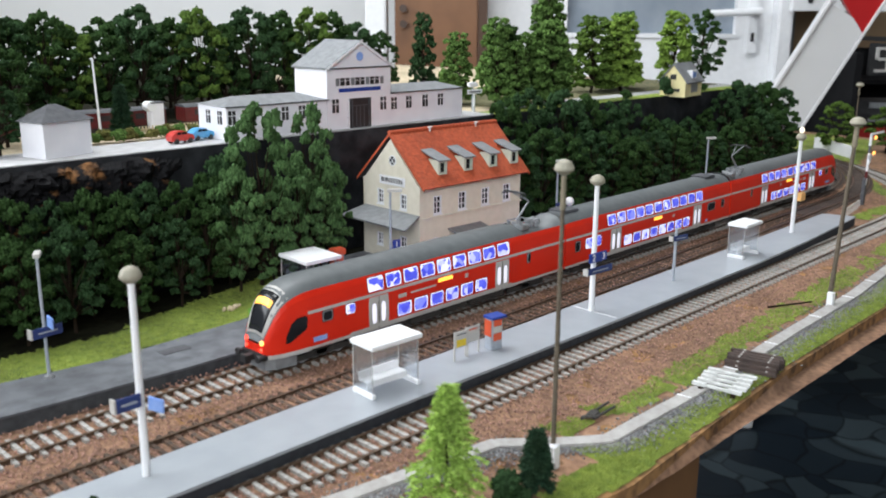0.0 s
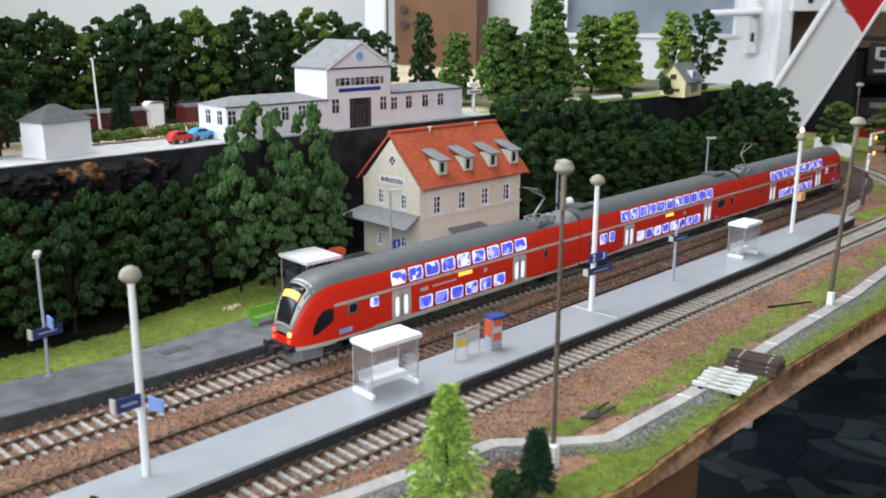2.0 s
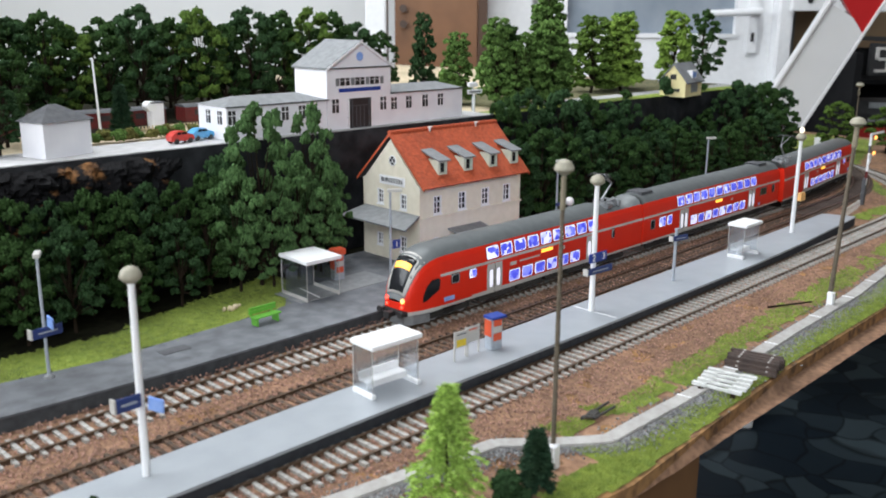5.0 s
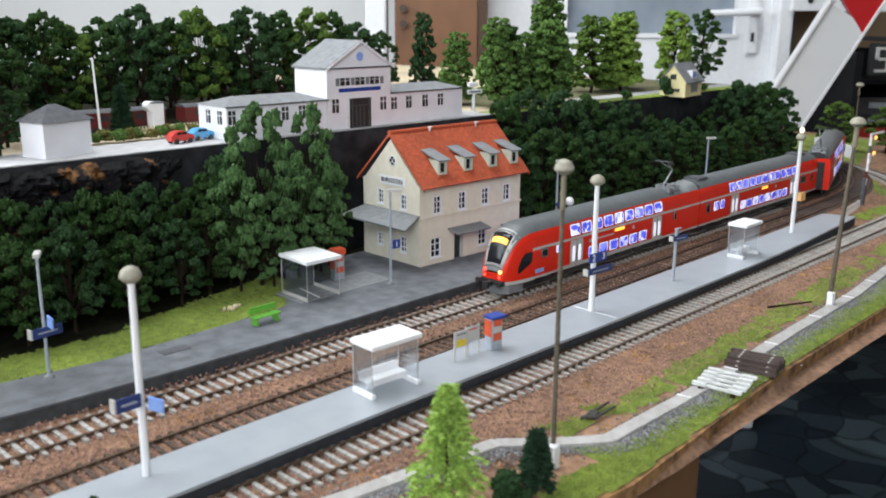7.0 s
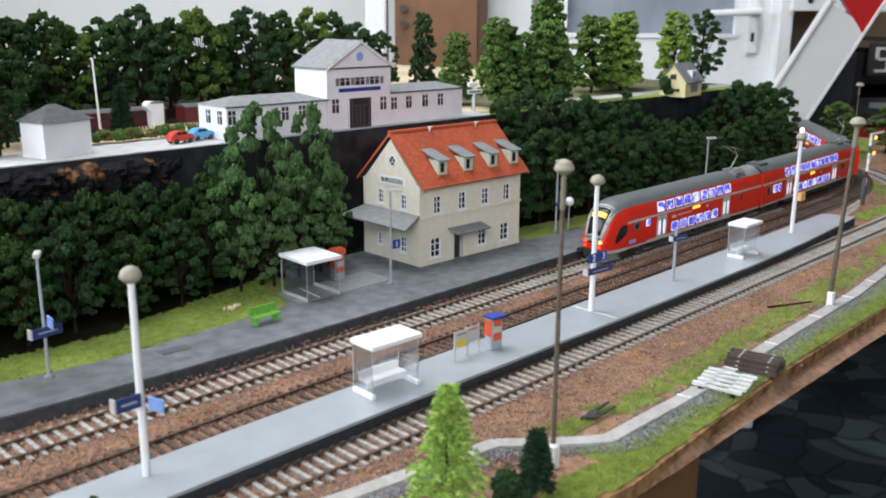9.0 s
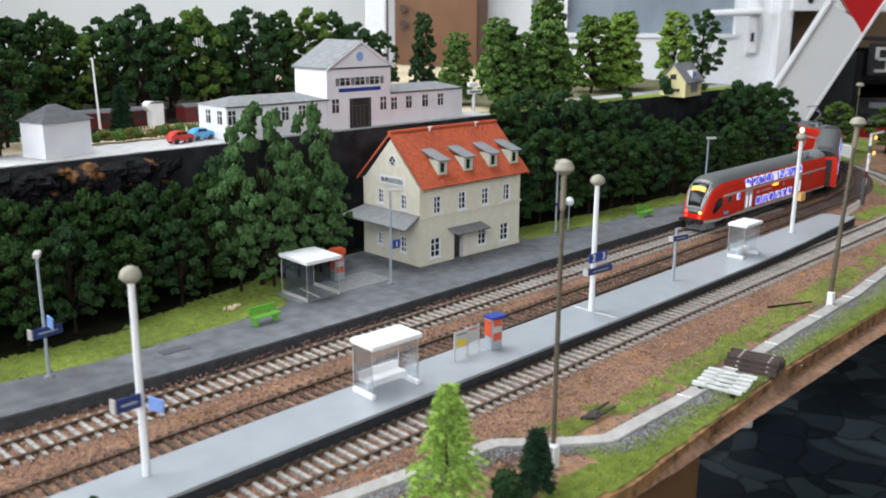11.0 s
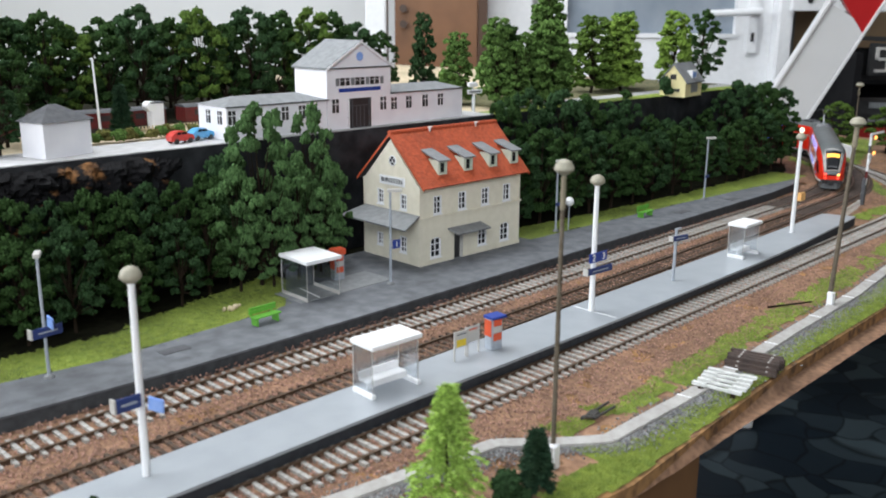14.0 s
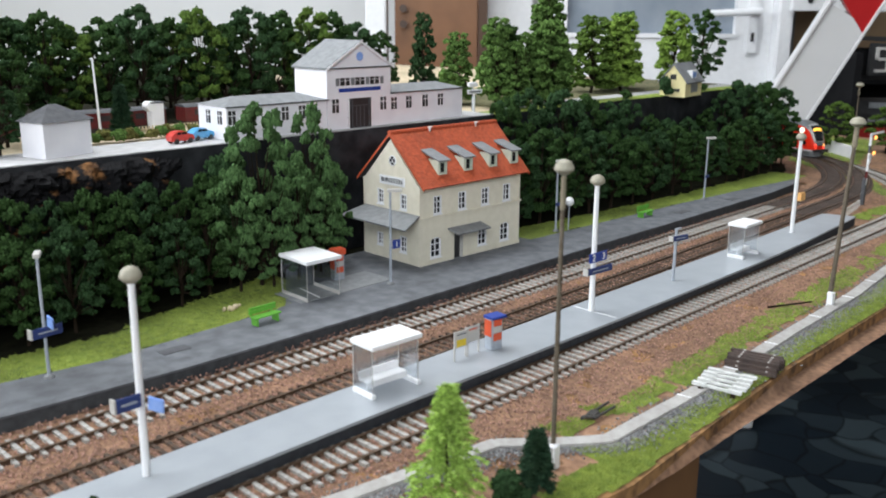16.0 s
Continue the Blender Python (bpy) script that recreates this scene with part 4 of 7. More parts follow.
def spruce_tree(x, y, z, h, leaf, width, label, group="model spruces"):
    """A brush spruce: tiers of drooping needle tufts round a wire stem."""
    rng = np.random.default_rng(int(1000 * (x + 2) + 77))
    ob = thing("spruce_tree", label, "tree", pose(x, y, z), group=group)
    bm = bmesh.new()
    tube(bm, (0, 0, -0.001), (0, 0, h * 0.97), 0.0011, 0.0003, 6)
    part("trunk", bm, TRUNK, ob)
    vs, fs = [], []
    count = 150
    for b in range(count):
        q = ((b + rng.random()) / count) ** 0.85
        zc, a = h * (0.03 + 0.94 * q), 2.4 * b + rng.uniform(-0.4, 0.4)
        r = width * (1 - q) ** 0.8 * rng.uniform(0.72, 1.12) + 0.0012
        out, across = np.array((math.cos(a), math.sin(a), 0.0)), np.array((-math.sin(a), math.cos(a), 0.0))
        for k in range(72):
            g = rng.uniform(0.12, 1.0)
            p = out * r * g + np.array((0, 0, zc + 0.22 * r * (1 - g) - 0.16 * r * g * g))
            side = rng.normal(size=3) * np.array((0.6, 0.6, 0.45)) + out * 0.55
            tip = p + side * 0.0021 * (1.15 - 0.4 * g)
            w = np.cross(side, rng.normal(size=3))
            w = w / (np.linalg.norm(w) + 1e-9) * 0.00040
            b0 = len(vs)
            vs += [p - w, p + w, tip + w * 0.5, tip - w * 0.5]
            fs += [(b0, b0 + 1, b0 + 2), (b0, b0 + 2, b0 + 3)]
    part("crown", fast_mesh("crown", np.array(vs), np.array(fs), LEAF[leaf]), None, ob)
    return ob


# lower rows before the retaining wall, beside the house
for i, (x, y, h) in enumerate(((-0.345, 0.226, 0.090), (-0.315, 0.226, 0.086), (-0.286, 0.228, 0.088), (-0.262, 0.228, 0.084), (-0.240, 0.228, 0.088), (-0.218, 0.228, 0.083), (-0.197, 0.228, 0.087), (-0.175, 0.228, 0.084), (-0.154, 0.228, 0.088), (-0.134, 0.230, 0.100))):
    tree(x, y, -0.002, h, "round", "dark" if i % 3 else "deep", i, 0.50 + 0.05 * (i % 3), "trees before the wall", "before the black wall")
for i, (x, y, h) in enumerate(((-0.330, 0.206, 0.074), (-0.292, 0.204, 0.066), (-0.262, 0.206, 0.072), (-0.222, 0.203, 0.058), (-0.186, 0.209, 0.062), (-0.160, 0.216, 0.070))):
    tree(x, y, -0.002, h, "round", "dark" if i % 2 else "deep", i + 3, 0.66, "trees before the wall", "before the black wall")
for i, (x, y, h, w) in enumerate(((-0.122, 0.206, 0.138, 0.47), (-0.070, 0.211, 0.134, 0.40), (-0.094, 0.199, 0.100, 0.54), (-0.142, 0.204, 0.096, 0.46), (-0.052, 0.216, 0.088, 0.48), (-0.070, 0.203, 0.074, 0.55), (-0.118, 0.197, 0.074, 0.6))):
    tree(x, y, -0.002, h, "round", "fresh", i + 1, w, "tall trees beside the house", "beside the station house")
for i, (x, y, h) in enumerate(((0.178, 0.228, 0.122), (0.215, 0.232, 0.130), (0.262, 0.226, 0.126), (0.305, 0.230, 0.116), (0.345, 0.226, 0.108), (0.385, 0.230, 0.108), (0.428, 0.226, 0.088), (0.470, 0.229, 0.080), (0.515, 0.226, 0.078), (0.560, 0.226, 0.086), (0.605, 0.226, 0.108), (0.655, 0.222, 0.112), (0.700, 0.216, 0.114), (0.738, 0.212, 0.104), (0.748, 0.236, 0.100), (0.722, 0.240, 0.096))):
    tree(x, y, -0.002, h, "round", "deep" if i % 3 else "dark", i + 2, 0.50 + 0.04 * (i % 3), "trees before the wall", "before the black wall")
for i, (x, y, h) in enumerate(((0.155, 0.200, 0.086), (0.190, 0.196, 0.094), (0.228, 0.193, 0.086), (0.265, 0.191, 0.086), (0.302, 0.190, 0.084), (0.340, 0.188, 0.074), (0.378, 0.187, 0.078), (0.416, 0.185, 0.080), (0.455, 0.184, 0.070), (0.495, 0.182, 0.068), (0.535, 0.181, 0.070), (0.578, 0.181, 0.078), (0.622, 0.182, 0.082), (0.662, 0.184, 0.082), (0.705, 0.190, 0.080))):
    tree(x, y, -0.002, h, "round", "dark" if i % 3 else "deep", i + 4, 0.66, "trees before the wall", "before the black wall")
# plateau: dark wood behind the station
for i, (x, y, h) in enumerate(((-0.250, 0.405, 0.110), (-0.222, 0.455, 0.112), (-0.193, 0.45, 0.092), (-0.164, 0.45, 0.098), (-0.140, 0.455, 0.086), (-0.110, 0.45, 0.080), (-0.076, 0.45, 0.104), (-0.044, 0.452, 0.092), (-0.018, 0.45, 0.102), (0.010, 0.45, 0.086), (0.041, 0.452, 0.103), (0.080, 0.45, 0.100), (0.114, 0.45, 0.103), (0.145, 0.45, 0.100), (0.180, 0.45, 0.088), (0.214, 0.45, 0.078))):
    tree(x, y, PZ, h, "round", ("olive", "dark", "deep", "dark")[i % 4], i, 0.66, "wood on the plateau", "behind the upper station")
for i, (x, y, h) in enumerate(((-0.235, 0.50, 0.094), (-0.20, 0.50, 0.092), (-0.165, 0.505, 0.090), (-0.125, 0.50, 0.086), (-0.09, 0.50, 0.092), (-0.055, 0.505, 0.090), (-0.02, 0.505, 0.089), (0.02, 0.50, 0.092), (0.06, 0.505, 0.090), (0.10, 0.50, 0.092), (0.15, 0.50, 0.085), (0.20, 0.50, 0.070))):
    tree(x, y, PZ, h, "round", "deep" if i % 2 else "dark", i + 2, 0.80, "wood on the plateau", "behind the upper station")
tree(-0.262, 0.300, PZ, 0.052, "round", "deep", 1, 0.75, where="beside the white hut")
tree(-0.286, 0.312, PZ, 0.074, "round", "deep", 2, 0.7, where="beside the white hut")
tree(-0.240, 0.345, PZ, 0.074, "round", "dark", 3, 0.7, where="beside the white hut")
# light green poplars on the plateau
for i, (x, y, h, w, leaf) in enumerate(((0.232, 0.292, 0.094, 0.85, "mid"), (0.258, 0.300, 0.086, 0.90, "dark"), (0.290, 0.300, 0.078, 0.95, "mid"), (0.318, 0.292, 0.125, 0.85, "mid"), (0.305, 0.276, 0.090, 0.95, "mid"), (0.338, 0.290, 0.070, 0.9, "olive"), (0.462, 0.335, 0.096, 1.15, "olive"), (0.512, 0.325, 0.098, 1.15, "bright"), (0.548, 0.350, 0.100, 0.95, "mid"), (0.640, 0.325, 0.102, 1.0, "bright"), (0.229, 0.345, 0.078, 0.95, "mid"), (0.262, 0.43, 0.098, 0.6, "deep"), (0.245, 0.276, 0.070, 0.9, "mid"))):
    tree(x, y, PZ, h, "column", leaf, i, w, "poplars on the plateau", "on the plateau")
tree(0.725, 0.330, PZ, 0.106, "round", "dark", 2, 0.66, "poplars on the plateau", "on the plateau")
tree(0.700, 0.322, PZ, 0.050, "round", "dark", 3, 0.8, "poplars on the plateau", "on the plateau")
# trees by the bend
tree(0.930, 0.205, GZ, 0.080, "round", "olive", 0, 0.85, "trees by the bend", "beyond the bend")
tree(0.985, 0.150, GZ, 0.074, "round", "olive", 3, 0.85, "trees by the bend", "beyond the bend")
tree(0.960, 0.120, GZ, 0.070, "round", "olive", 4, 0.66, "trees by the bend", "beyond the bend")
# near spruces and bushes at the board's edge
spruce_tree(-0.245, -0.102, GZ, 0.0605, "spruce", 0.0215, "bright green brush spruce at the board's front edge")
spruce_tree(-0.200, -0.113, GZ, 0.028, "dspruce", 0.0085, "small dark green brush spruce beside a mast")
tree(-0.217, -0.111, GZ, 0.015, "bush", "deep", 1, 0.8, where="by the board's edge")
tree(-0.309, -0.046, GZ, 0.012, "bush", "deep", 2, 0.8, where="by the near track")
tree(-0.352, -0.010, -0.001, 0.008, "bush", "deep", 3, 0.8, where="on the platform end")
spruce_tree(-0.152, 0.345, PZ, 0.040, "dspruce", 0.010, "small dark blue-green spruce by the upper square")
for i in range(13):
    tree(-0.187 + 0.0087 * i, 0.318 + 0.004 * math.sin(i * 2), PZ, 0.0105, "bush", "hedge" if i % 2 else "mid", i, 0.85, "hedge by the square", "in a low hedge")

# broken rock along the wall's upper edge
rr = np.random.default_rng(11)
ROCK = mat("torn_brown_rock", (0.22, 0.105, 0.040), (0.007, 0.007, 0.008), rough=0.8, spec=0.12, scale=55, bump=0.8, bscale=500, lo=0.30, hi=0.40)
vs, fs = [], []
nx, nz = 120, 34
for j in range(nz + 1):
    for i in range(nx + 1):
        x, z = -0.36 + 0.215 * i / nx, 0.030 + (PZ - 0.0312) * j / nz
        fade = min(1.0, (nx - i) / 22) * min(1.0, (nz - j) / 3 + 0.15)
        crag = abs(noise.noise((x * 55, z * 75, 1.0))) * 1.3 + 0.6 * abs(noise.noise((x * 150, z * 190, 4.0))) + 0.25 * noise.noise((x * 420, z * 420, 7.0))
        vs.append((x, 0.2492 - fade * (0.002 + 0.0105 * crag) + 0.0035 * (1 - fade), z))
for j in range(nz):
    for i in range(nx):
        a = j * (nx + 1) + i
        fs.append((a, a + 1, a + nx + 2, a + nx + 1))
tagged(part("rock_face", raw_mesh("rock_face", vs, fs, ROCK), ROCK), "broken dark rock with torn brown patches below the hut", "rock", kind="stuff")

# ---- ballast stones, gravel and grass ----
rng = np.random.default_rng(5)


def scatter(name, material, n, region, zfun, size, label, category="ballast"):
    pts = []
    while len(pts) < n:
        x = rng.uniform(-0.45, 0.62)
        if rng.random() > np.interp(x, (-0.45, 0.1, 0.62), (1.0, 0.5, 0.28)):
            continue
        y = region(x)
        if y is None:
            continue
        pts.append((x, y, zfun(x, y)))
    v, f = clumps(rng, np.array(pts), rng.uniform(size[0], size[1], n), OCT_V, OCT_F, (0.5, 1.0), 0.3)
    return tagged(part(name, fast_mesh(name, v, f, material), material), label, category, kind="stuff")


def bed(x):
    y = rng.uniform(-0.092, 0.101)
    if -0.0225 < y < 0.0165:
        return None
    return y


scatter("ballast_stones", STONE, 42000, bed, lambda x, y: GZ + 0.0003 + (0.0004 if y > -0.05 else 0.0) + max(0.0, y - 0.0935) * 0.30, (0.00042, 0.00095), "loose red-brown ballast stones round the tracks")

DUCT_LINE = [(-0.300, -0.0560), (-0.245, -0.0640), (-0.182, -0.0735), (-0.155, -0.0975), (-0.139, -0.1095), (-0.060, -0.1100), (0.0, -0.1080), (0.09, -0.1045), (0.19, -0.1020), (0.30, -0.0930), (0.42, -0.078)]


def duct_y(x):
    return float(np.interp(x, [p[0] for p in DUCT_LINE], [p[1] for p in DUCT_LINE]))


scatter("gravel", GRAVEL, 21000, lambda x: duct_y(x) + rng.normal(-0.0050, 0.0056) if x > -0.30 else None, lambda x, y: GZ + 0.0006, (0.0005, 0.0010), "grey gravel along the cable duct", "gravel")


def grass(name, x0, x1, ylo, yhi, z, n, label, fill=0.0, step=0.0022, clip=None):
    """A flock mat with a frayed outline, and standing fibres on it."""
    vs, fs, index = [], [], {}
    cells = []
    nx = int((x1 - x0) / step)
    for i in range(nx):
        x = x0 + step * i
        a, b = ylo(x), yhi(x)
        j0, j1 = int(a / step) - 2, int(b / step) + 2
        for j in range(j0, j1):
            y = j * step
            d = min(y - a, b - y) + 0.006 * noise.noise((x * 95, y * 95, 3.0)) + 0.003 * noise.noise((x * 300, y * 300, 1.0))
            if clip and y < clip(x):
                continue
            if d > 0 and noise.noise((x * 45, y * 45, 9.0)) > fill - 0.75:
                cells.append((i, j, x, y))
    for i, j, x, y in cells:
        q = []
        for di, dj in ((0, 0), (1, 0), (1, 1), (0, 1)):
            k = (i + di, j + dj)
            if k not in index:
                index[k] = len(vs)
                xx, yy = x0 + step * k[0], k[1] * step
                vs.append((xx, yy, z + 0.0001 + 0.0006 * noise.noise((xx * 150, yy * 150, 4.0))))
            q.append(index[k])
        fs.append(tuple(q))
    ob = tagged(part(name, raw_mesh(name, vs, fs, GRASS, True), GRASS), label, "grass", kind="stuff")
    n = int(n * 2.6)
    if cells:
        pick = rng.integers(0, len(cells), n)
        bv = np.empty((n, 3, 3))
        for k, c in enumerate(pick):
            _, _, x, y = cells[c]
            p = np.array((x + rng.uniform(0, step), y + rng.uniform(0, step), z + 0.0003))
            a = rng.uniform(0, 6.28)
            w = np.array((math.cos(a), math.sin(a), 0)) * 0.00013
            bv[k] = (p - w, p + w, p + np.array((rng.normal(0, 0.0005), rng.normal(0, 0.0005), rng.uniform(0.0006, 0.0016))))
        part("fibres", fast_mesh("fibres", bv.reshape(-1, 3), np.arange(n * 3).reshape(-1, 3), BLADE), None, ob)
    return ob


grass("grass_front", -0.30, 0.62, lambda x: front_y(x) - 0.006, lambda x: duct_y(x) - 0.0085 if x > -0.16 else -0.118, GZ, 20000, "yellow-green flocked grass along the board's edge", clip=lambda x: front_y(x) + 0.0010)
grass("grass_strip", -0.125, 0.50, lambda x: duct_y(x) + 0.010, lambda x: np.interp(x, (-0.125, 0.0, 0.3, 0.5), (-0.088, -0.080, -0.066, -0.052)), GZ, 9000, "patchy green flocked grass beside the cable duct", 0.42)
grass("grass_patch", -0.150, -0.105, lambda x: -0.094, lambda x: -0.078, GZ, 1200, "small green grass patch in the brown scatter", 0.3)
grass("grass_bank", -0.42, -0.10, lambda x: np.interp(x, (-0.42, -0.33, -0.27, -0.19, -0.14, -0.1), (0.150, 0.150, 0.1425, 0.1475, 0.152, 0.2)), lambda x: np.interp(x, (-0.4, -0.25, -0.15, -0.1), (0.188, 0.186, 0.212, 0.225)), -0.0008, 9000, "bright yellow-green grass bank under the trees")
grass("grass_verge", 0.115, 0.64, lambda x: np.interp(x, (0.115, 0.25, 0.36, 0.48, 0.6), (0.1555, 0.1505, 0.1455, 0.1375, 0.1255)), lambda x: np.interp(x, (0.115, 0.36, 0.64), (0.195, 0.175, 0.168)), -0.0008, 6000, "green grass verge behind the platform")
grass("grass_bend", 0.60, 1.12, lambda x: np.interp(x, (0.60, 0.70, 0.80, 1.12), (0.0, 0.060, 0.125, 0.21)), lambda x: np.interp(x, (0.60, 0.70, 0.80, 1.12), (0.012, 0.085, 0.22, 0.36)), GZ, 3000, "grass beyond the bend", 0.1)
# near-black base colour holds the shade that the trees cast on the ground
sheet("bank", -0.60, 0.72, 0.120, 0.252, -0.0022, 0.006, mat("tree_shade_ground", (0.008, 0.008, 0.005), (0.016, 0.016, 0.009), spec=0.05, rough=0.95, scale=120, bump=0.6), 0.0010, "ground under the trees with their shade in its colour", "ground", lambda x, y: max(0.0, (0.16 - y)) * 0.1 + (0.012 if x > 0.575 and y < 0.142 + (x - 0.575) * 0.32 else 0.0))

# cable duct of concrete slabs on a gravel shoulder
duct = thing("cable_duct", "pale concrete cable duct of long slabs", "cable duct")
s, total = 0.0, 0.0
for (xa, ya), (xb, yb) in zip(DUCT_LINE, DUCT_LINE[1:]):
    length = math.hypot(xb - xa, yb - ya)
    n = max(1, round(length / 0.030))
    ang = math.degrees(math.atan2(yb - ya, xb - xa))
    for i in range(n):
        f = (i + 0.5) / n
        w = length / n
        bm = B((-w / 2 + 0.0002, w / 2 - 0.0002 + 0.002, -0.0042, 0.0042, -0.003, 0.0018), bev=0.0003)
        part("slab", bm, DUCT, duct, m=pose(xa + (xb - xa) * f, ya + (yb - ya) * f, GZ + 0.0004 + random.uniform(-0.0001, 0.0001), 0, 0, ang))
for x in (-0.068, -0.012, 0.045, 0.118, 0.180, 0.235):
    bm = B((-0.0005, 0.0005, -0.0042, 0.0042, 0.0, 0.0003))
    part("joint", bm, WHITE, duct, "pale mortar joint", m=pose(x, duct_y(x), GZ + 0.0023, 0, 0, 8))

# stacks of old sleepers by the edge
PALECONC = mat("pale_concrete", (0.66, 0.67, 0.66), (0.52, 0.53, 0.52), rough=0.85, scale=400)
stack = thing("sleeper_stack", "stack of pale grey concrete sleepers on the grass", "sleeper stack", pose(-0.036, -0.1170, GZ + 0.001, 0, 0, -80))
for x in (-0.009, 0.009):
    part("bearer", B((x - 0.0012, x + 0.0012, -0.0150, 0.0150, 0, 0.0022)), TRUNK, stack, "dark timber bearer")
for layer, count in ((0, 5),):
    for i in range(count):
        bm = B((-0.0138, -0.0060, -0.0012, 0.0012, 0, 0.0018), (0.0060, 0.0138, -0.0012, 0.0012, 0, 0.0018), (-0.0060, 0.0060, -0.0009, 0.0009, 0, 0.0013))
        bmesh.ops.remove_doubles(bm, verts=list(bm.verts), dist=1e-5)
        part("concrete_sleeper", bm, PALECONC, stack, m=pose(random.uniform(-0.0008, 0.0008), (i - count / 2 + 0.5) * 0.0064, 0.0022 + layer * 0.0030, 0, 0, random.uniform(-2.5, 2.5)))
stack = thing("sleeper_stack", "stack of dark brown wooden sleepers by the board's edge", "sleeper stack", pose(0.0030, -0.1160, GZ + 0.001, 0, 0, -78))
DARKWOOD = mat("dark_tarred_wood", (0.035, 0.024, 0.021), (0.060, 0.040, 0.033), rough=0.7, scale=300, objrand=0.25)
for layer, count in ((0, 6), (1, 5), (2, 4)):
    for i in range(count):
        bm = B((-0.0150, 0.0150, -0.0015, 0.0015, 0, 0.0022), bev=0.0003)
        part("wooden_sleeper", bm, DARKWOOD, stack, m=pose(random.uniform(-0.001, 0.001), (i - count / 2 + 0.5) * 0.0043, layer * 0.0023, 0, 0, random.uniform(-1, 1)))
        if layer == 2 or i == 0:
            for k in (-0.008, 0.009):
                part("chair_plate", B((k - 0.0006, k + 0.0006, -0.0006, 0.0006, 0.0022, 0.0026)), LIGHTGREY, stack, m=pose(0, (i - count / 2 + 0.5) * 0.0043, layer * 0.0023))
wreck = thing("scrap_rail_piece", "dark rusty piece of scrap rail frame lying on the grass", "scrap", pose(-0.121, -0.0865, GZ + 0.0016, 0, 0, 12))
for a, b in (((-0.010, 0.001), (0.016, -0.003)), ((-0.006, -0.004), (0.012, -0.008)), ((-0.008, 0.002), (-0.004, -0.006))):
    bm = bmesh.new()
    tube(bm, (*a, 0.0008), (*b, 0.0012), 0.0009, 0.0007, 6)
    part("bar", bm, UNDER, wreck)
bm = bmesh.new()
box(bm, -0.005, 0.002, -0.004, 0.001, -0.0004, 0.0018)
part("bracket", bevelled(bm, 0.0004, 1), UNDER, wreck)

# ---- station house ----
HOUSE = pose(-0.0068, 0.1590, 0, 0, 0, -1.3)
HL, HW, HH, RIDGE = 0.118, 0.068, 0.0640, 0.1025
house = thing("station_house", "cream two-storey station house with red tiled roof and dormers", "house", HOUSE)


def wall_grid(p0, ex, ez, length, top, holes, thick, inward, material, name, parent):
    """A wall with rectangular openings cut right through it; top(x) gives its height."""
    p0, ex, ez, inward = Vector(p0), Vector(ex), Vector(ez), Vector(inward)
    xs = sorted({0.0, length} | {h[0] for h in holes} | {h[1] for h in holes} | {length / 2})
    bm = bmesh.new()
    for a, b in zip(xs, xs[1:]):
        zs = [0.0]
        mid = (a + b) / 2
        cuts = sorted((h[2], h[3]) for h in holes if h[0] <= mid <= h[1])
        spans, z = [], 0.0
        for c0, c1 in cuts:
            if c0 > z:
                spans.append((z, z, c0, c0))
            z = c1
        spans.append((z, z, top(a), top(b)))
        for z0a, z0b, z1a, z1b in spans:
            q = [p0 + ex * a + ez * z0a, p0 + ex * b + ez * z0b, p0 + ex * b + ez * z1b, p0 + ex * a + ez * z1a]
            prism(bm, q, (0, 0, 0), inward * thick)
    bmesh.ops.remove_doubles(bm, verts=list(bm.verts), dist=1e-5)
    return part(name, bm, material, parent)


FRONT_WIN = [(0.0147, 0.0235, 0.0402, 0.0548), (0.0424, 0.0516, 0.0400, 0.0548), (0.0695, 0.0788, 0.0402, 0.0547), (0.0959, 0.1052, 0.0402, 0.0546)]
FRONT_LOW = [(0.0115, 0.0232, 0.0050, 0.0215), (0.0385, 0.0475, 0.0, 0.0225), (0.0660, 0.0765, 0.0062, 0.0210), (0.0932, 0.1045, 0.0056, 0.0212)]
SIDE_WIN = [(0.0148, 0.0226, 0.0433, 0.0558), (0.0425, 0.0500, 0.0445, 0.0568), (0.0150, 0.0230, 0.0085, 0.0218), (0.0435, 0.0508, 0.0100, 0.0205)]
wall_grid((0, 0, 0), (1, 0, 0), (0, 0, 1), HL, lambda x: HH, FRONT_WIN + FRONT_LOW, 0.0022, (0, 1, 0), CREAM, "front_wall", house)


def gable(v):
    return HH + (RIDGE - 0.003 - HH) * (1 - abs(v - HW / 2) / (HW / 2))


wall_grid((0, 0.0022, 0), (0, 1, 0), (0, 0, 1), HW - 0.0044, lambda v: gable(v + 0.0022) - 0.002, [(a - 0.0022, b - 0.0022, c, d) for a, b, c, d in SIDE_WIN], 0.0022, (1, 0, 0), CREAM, "gable_wall", house)
wall_grid((HL, 0.0022, 0), (0, 1, 0), (0, 0, 1), HW - 0.0044, lambda v: gable(v + 0.0022) - 0.002, [], 0.0022, (-1, 0, 0), CREAM, "gable_wall", house)
wall_grid((0, HW, 0), (1, 0, 0), (0, 0, 1), HL, lambda x: HH, [], 0.0022, (0, -1, 0), CREAM, "back_wall", house)
part("floor_band", B((-0.0010, HL + 0.0010, -0.0012, 0.0, 0.0372, 0.0388)), CREAM, house, "projecting string course")
part("floor_band", B((-0.0006, 0.0, 0.0, HW, 0.0372, 0.0388)), CREAM, house)
part("plinth", B((-0.0005, 0.038, -0.0005, 0.0, -0.001, 0.0030), (0.048, HL + 0.0005, -0.0005, 0.0, -0.001, 0.0030)), CREAM, house)
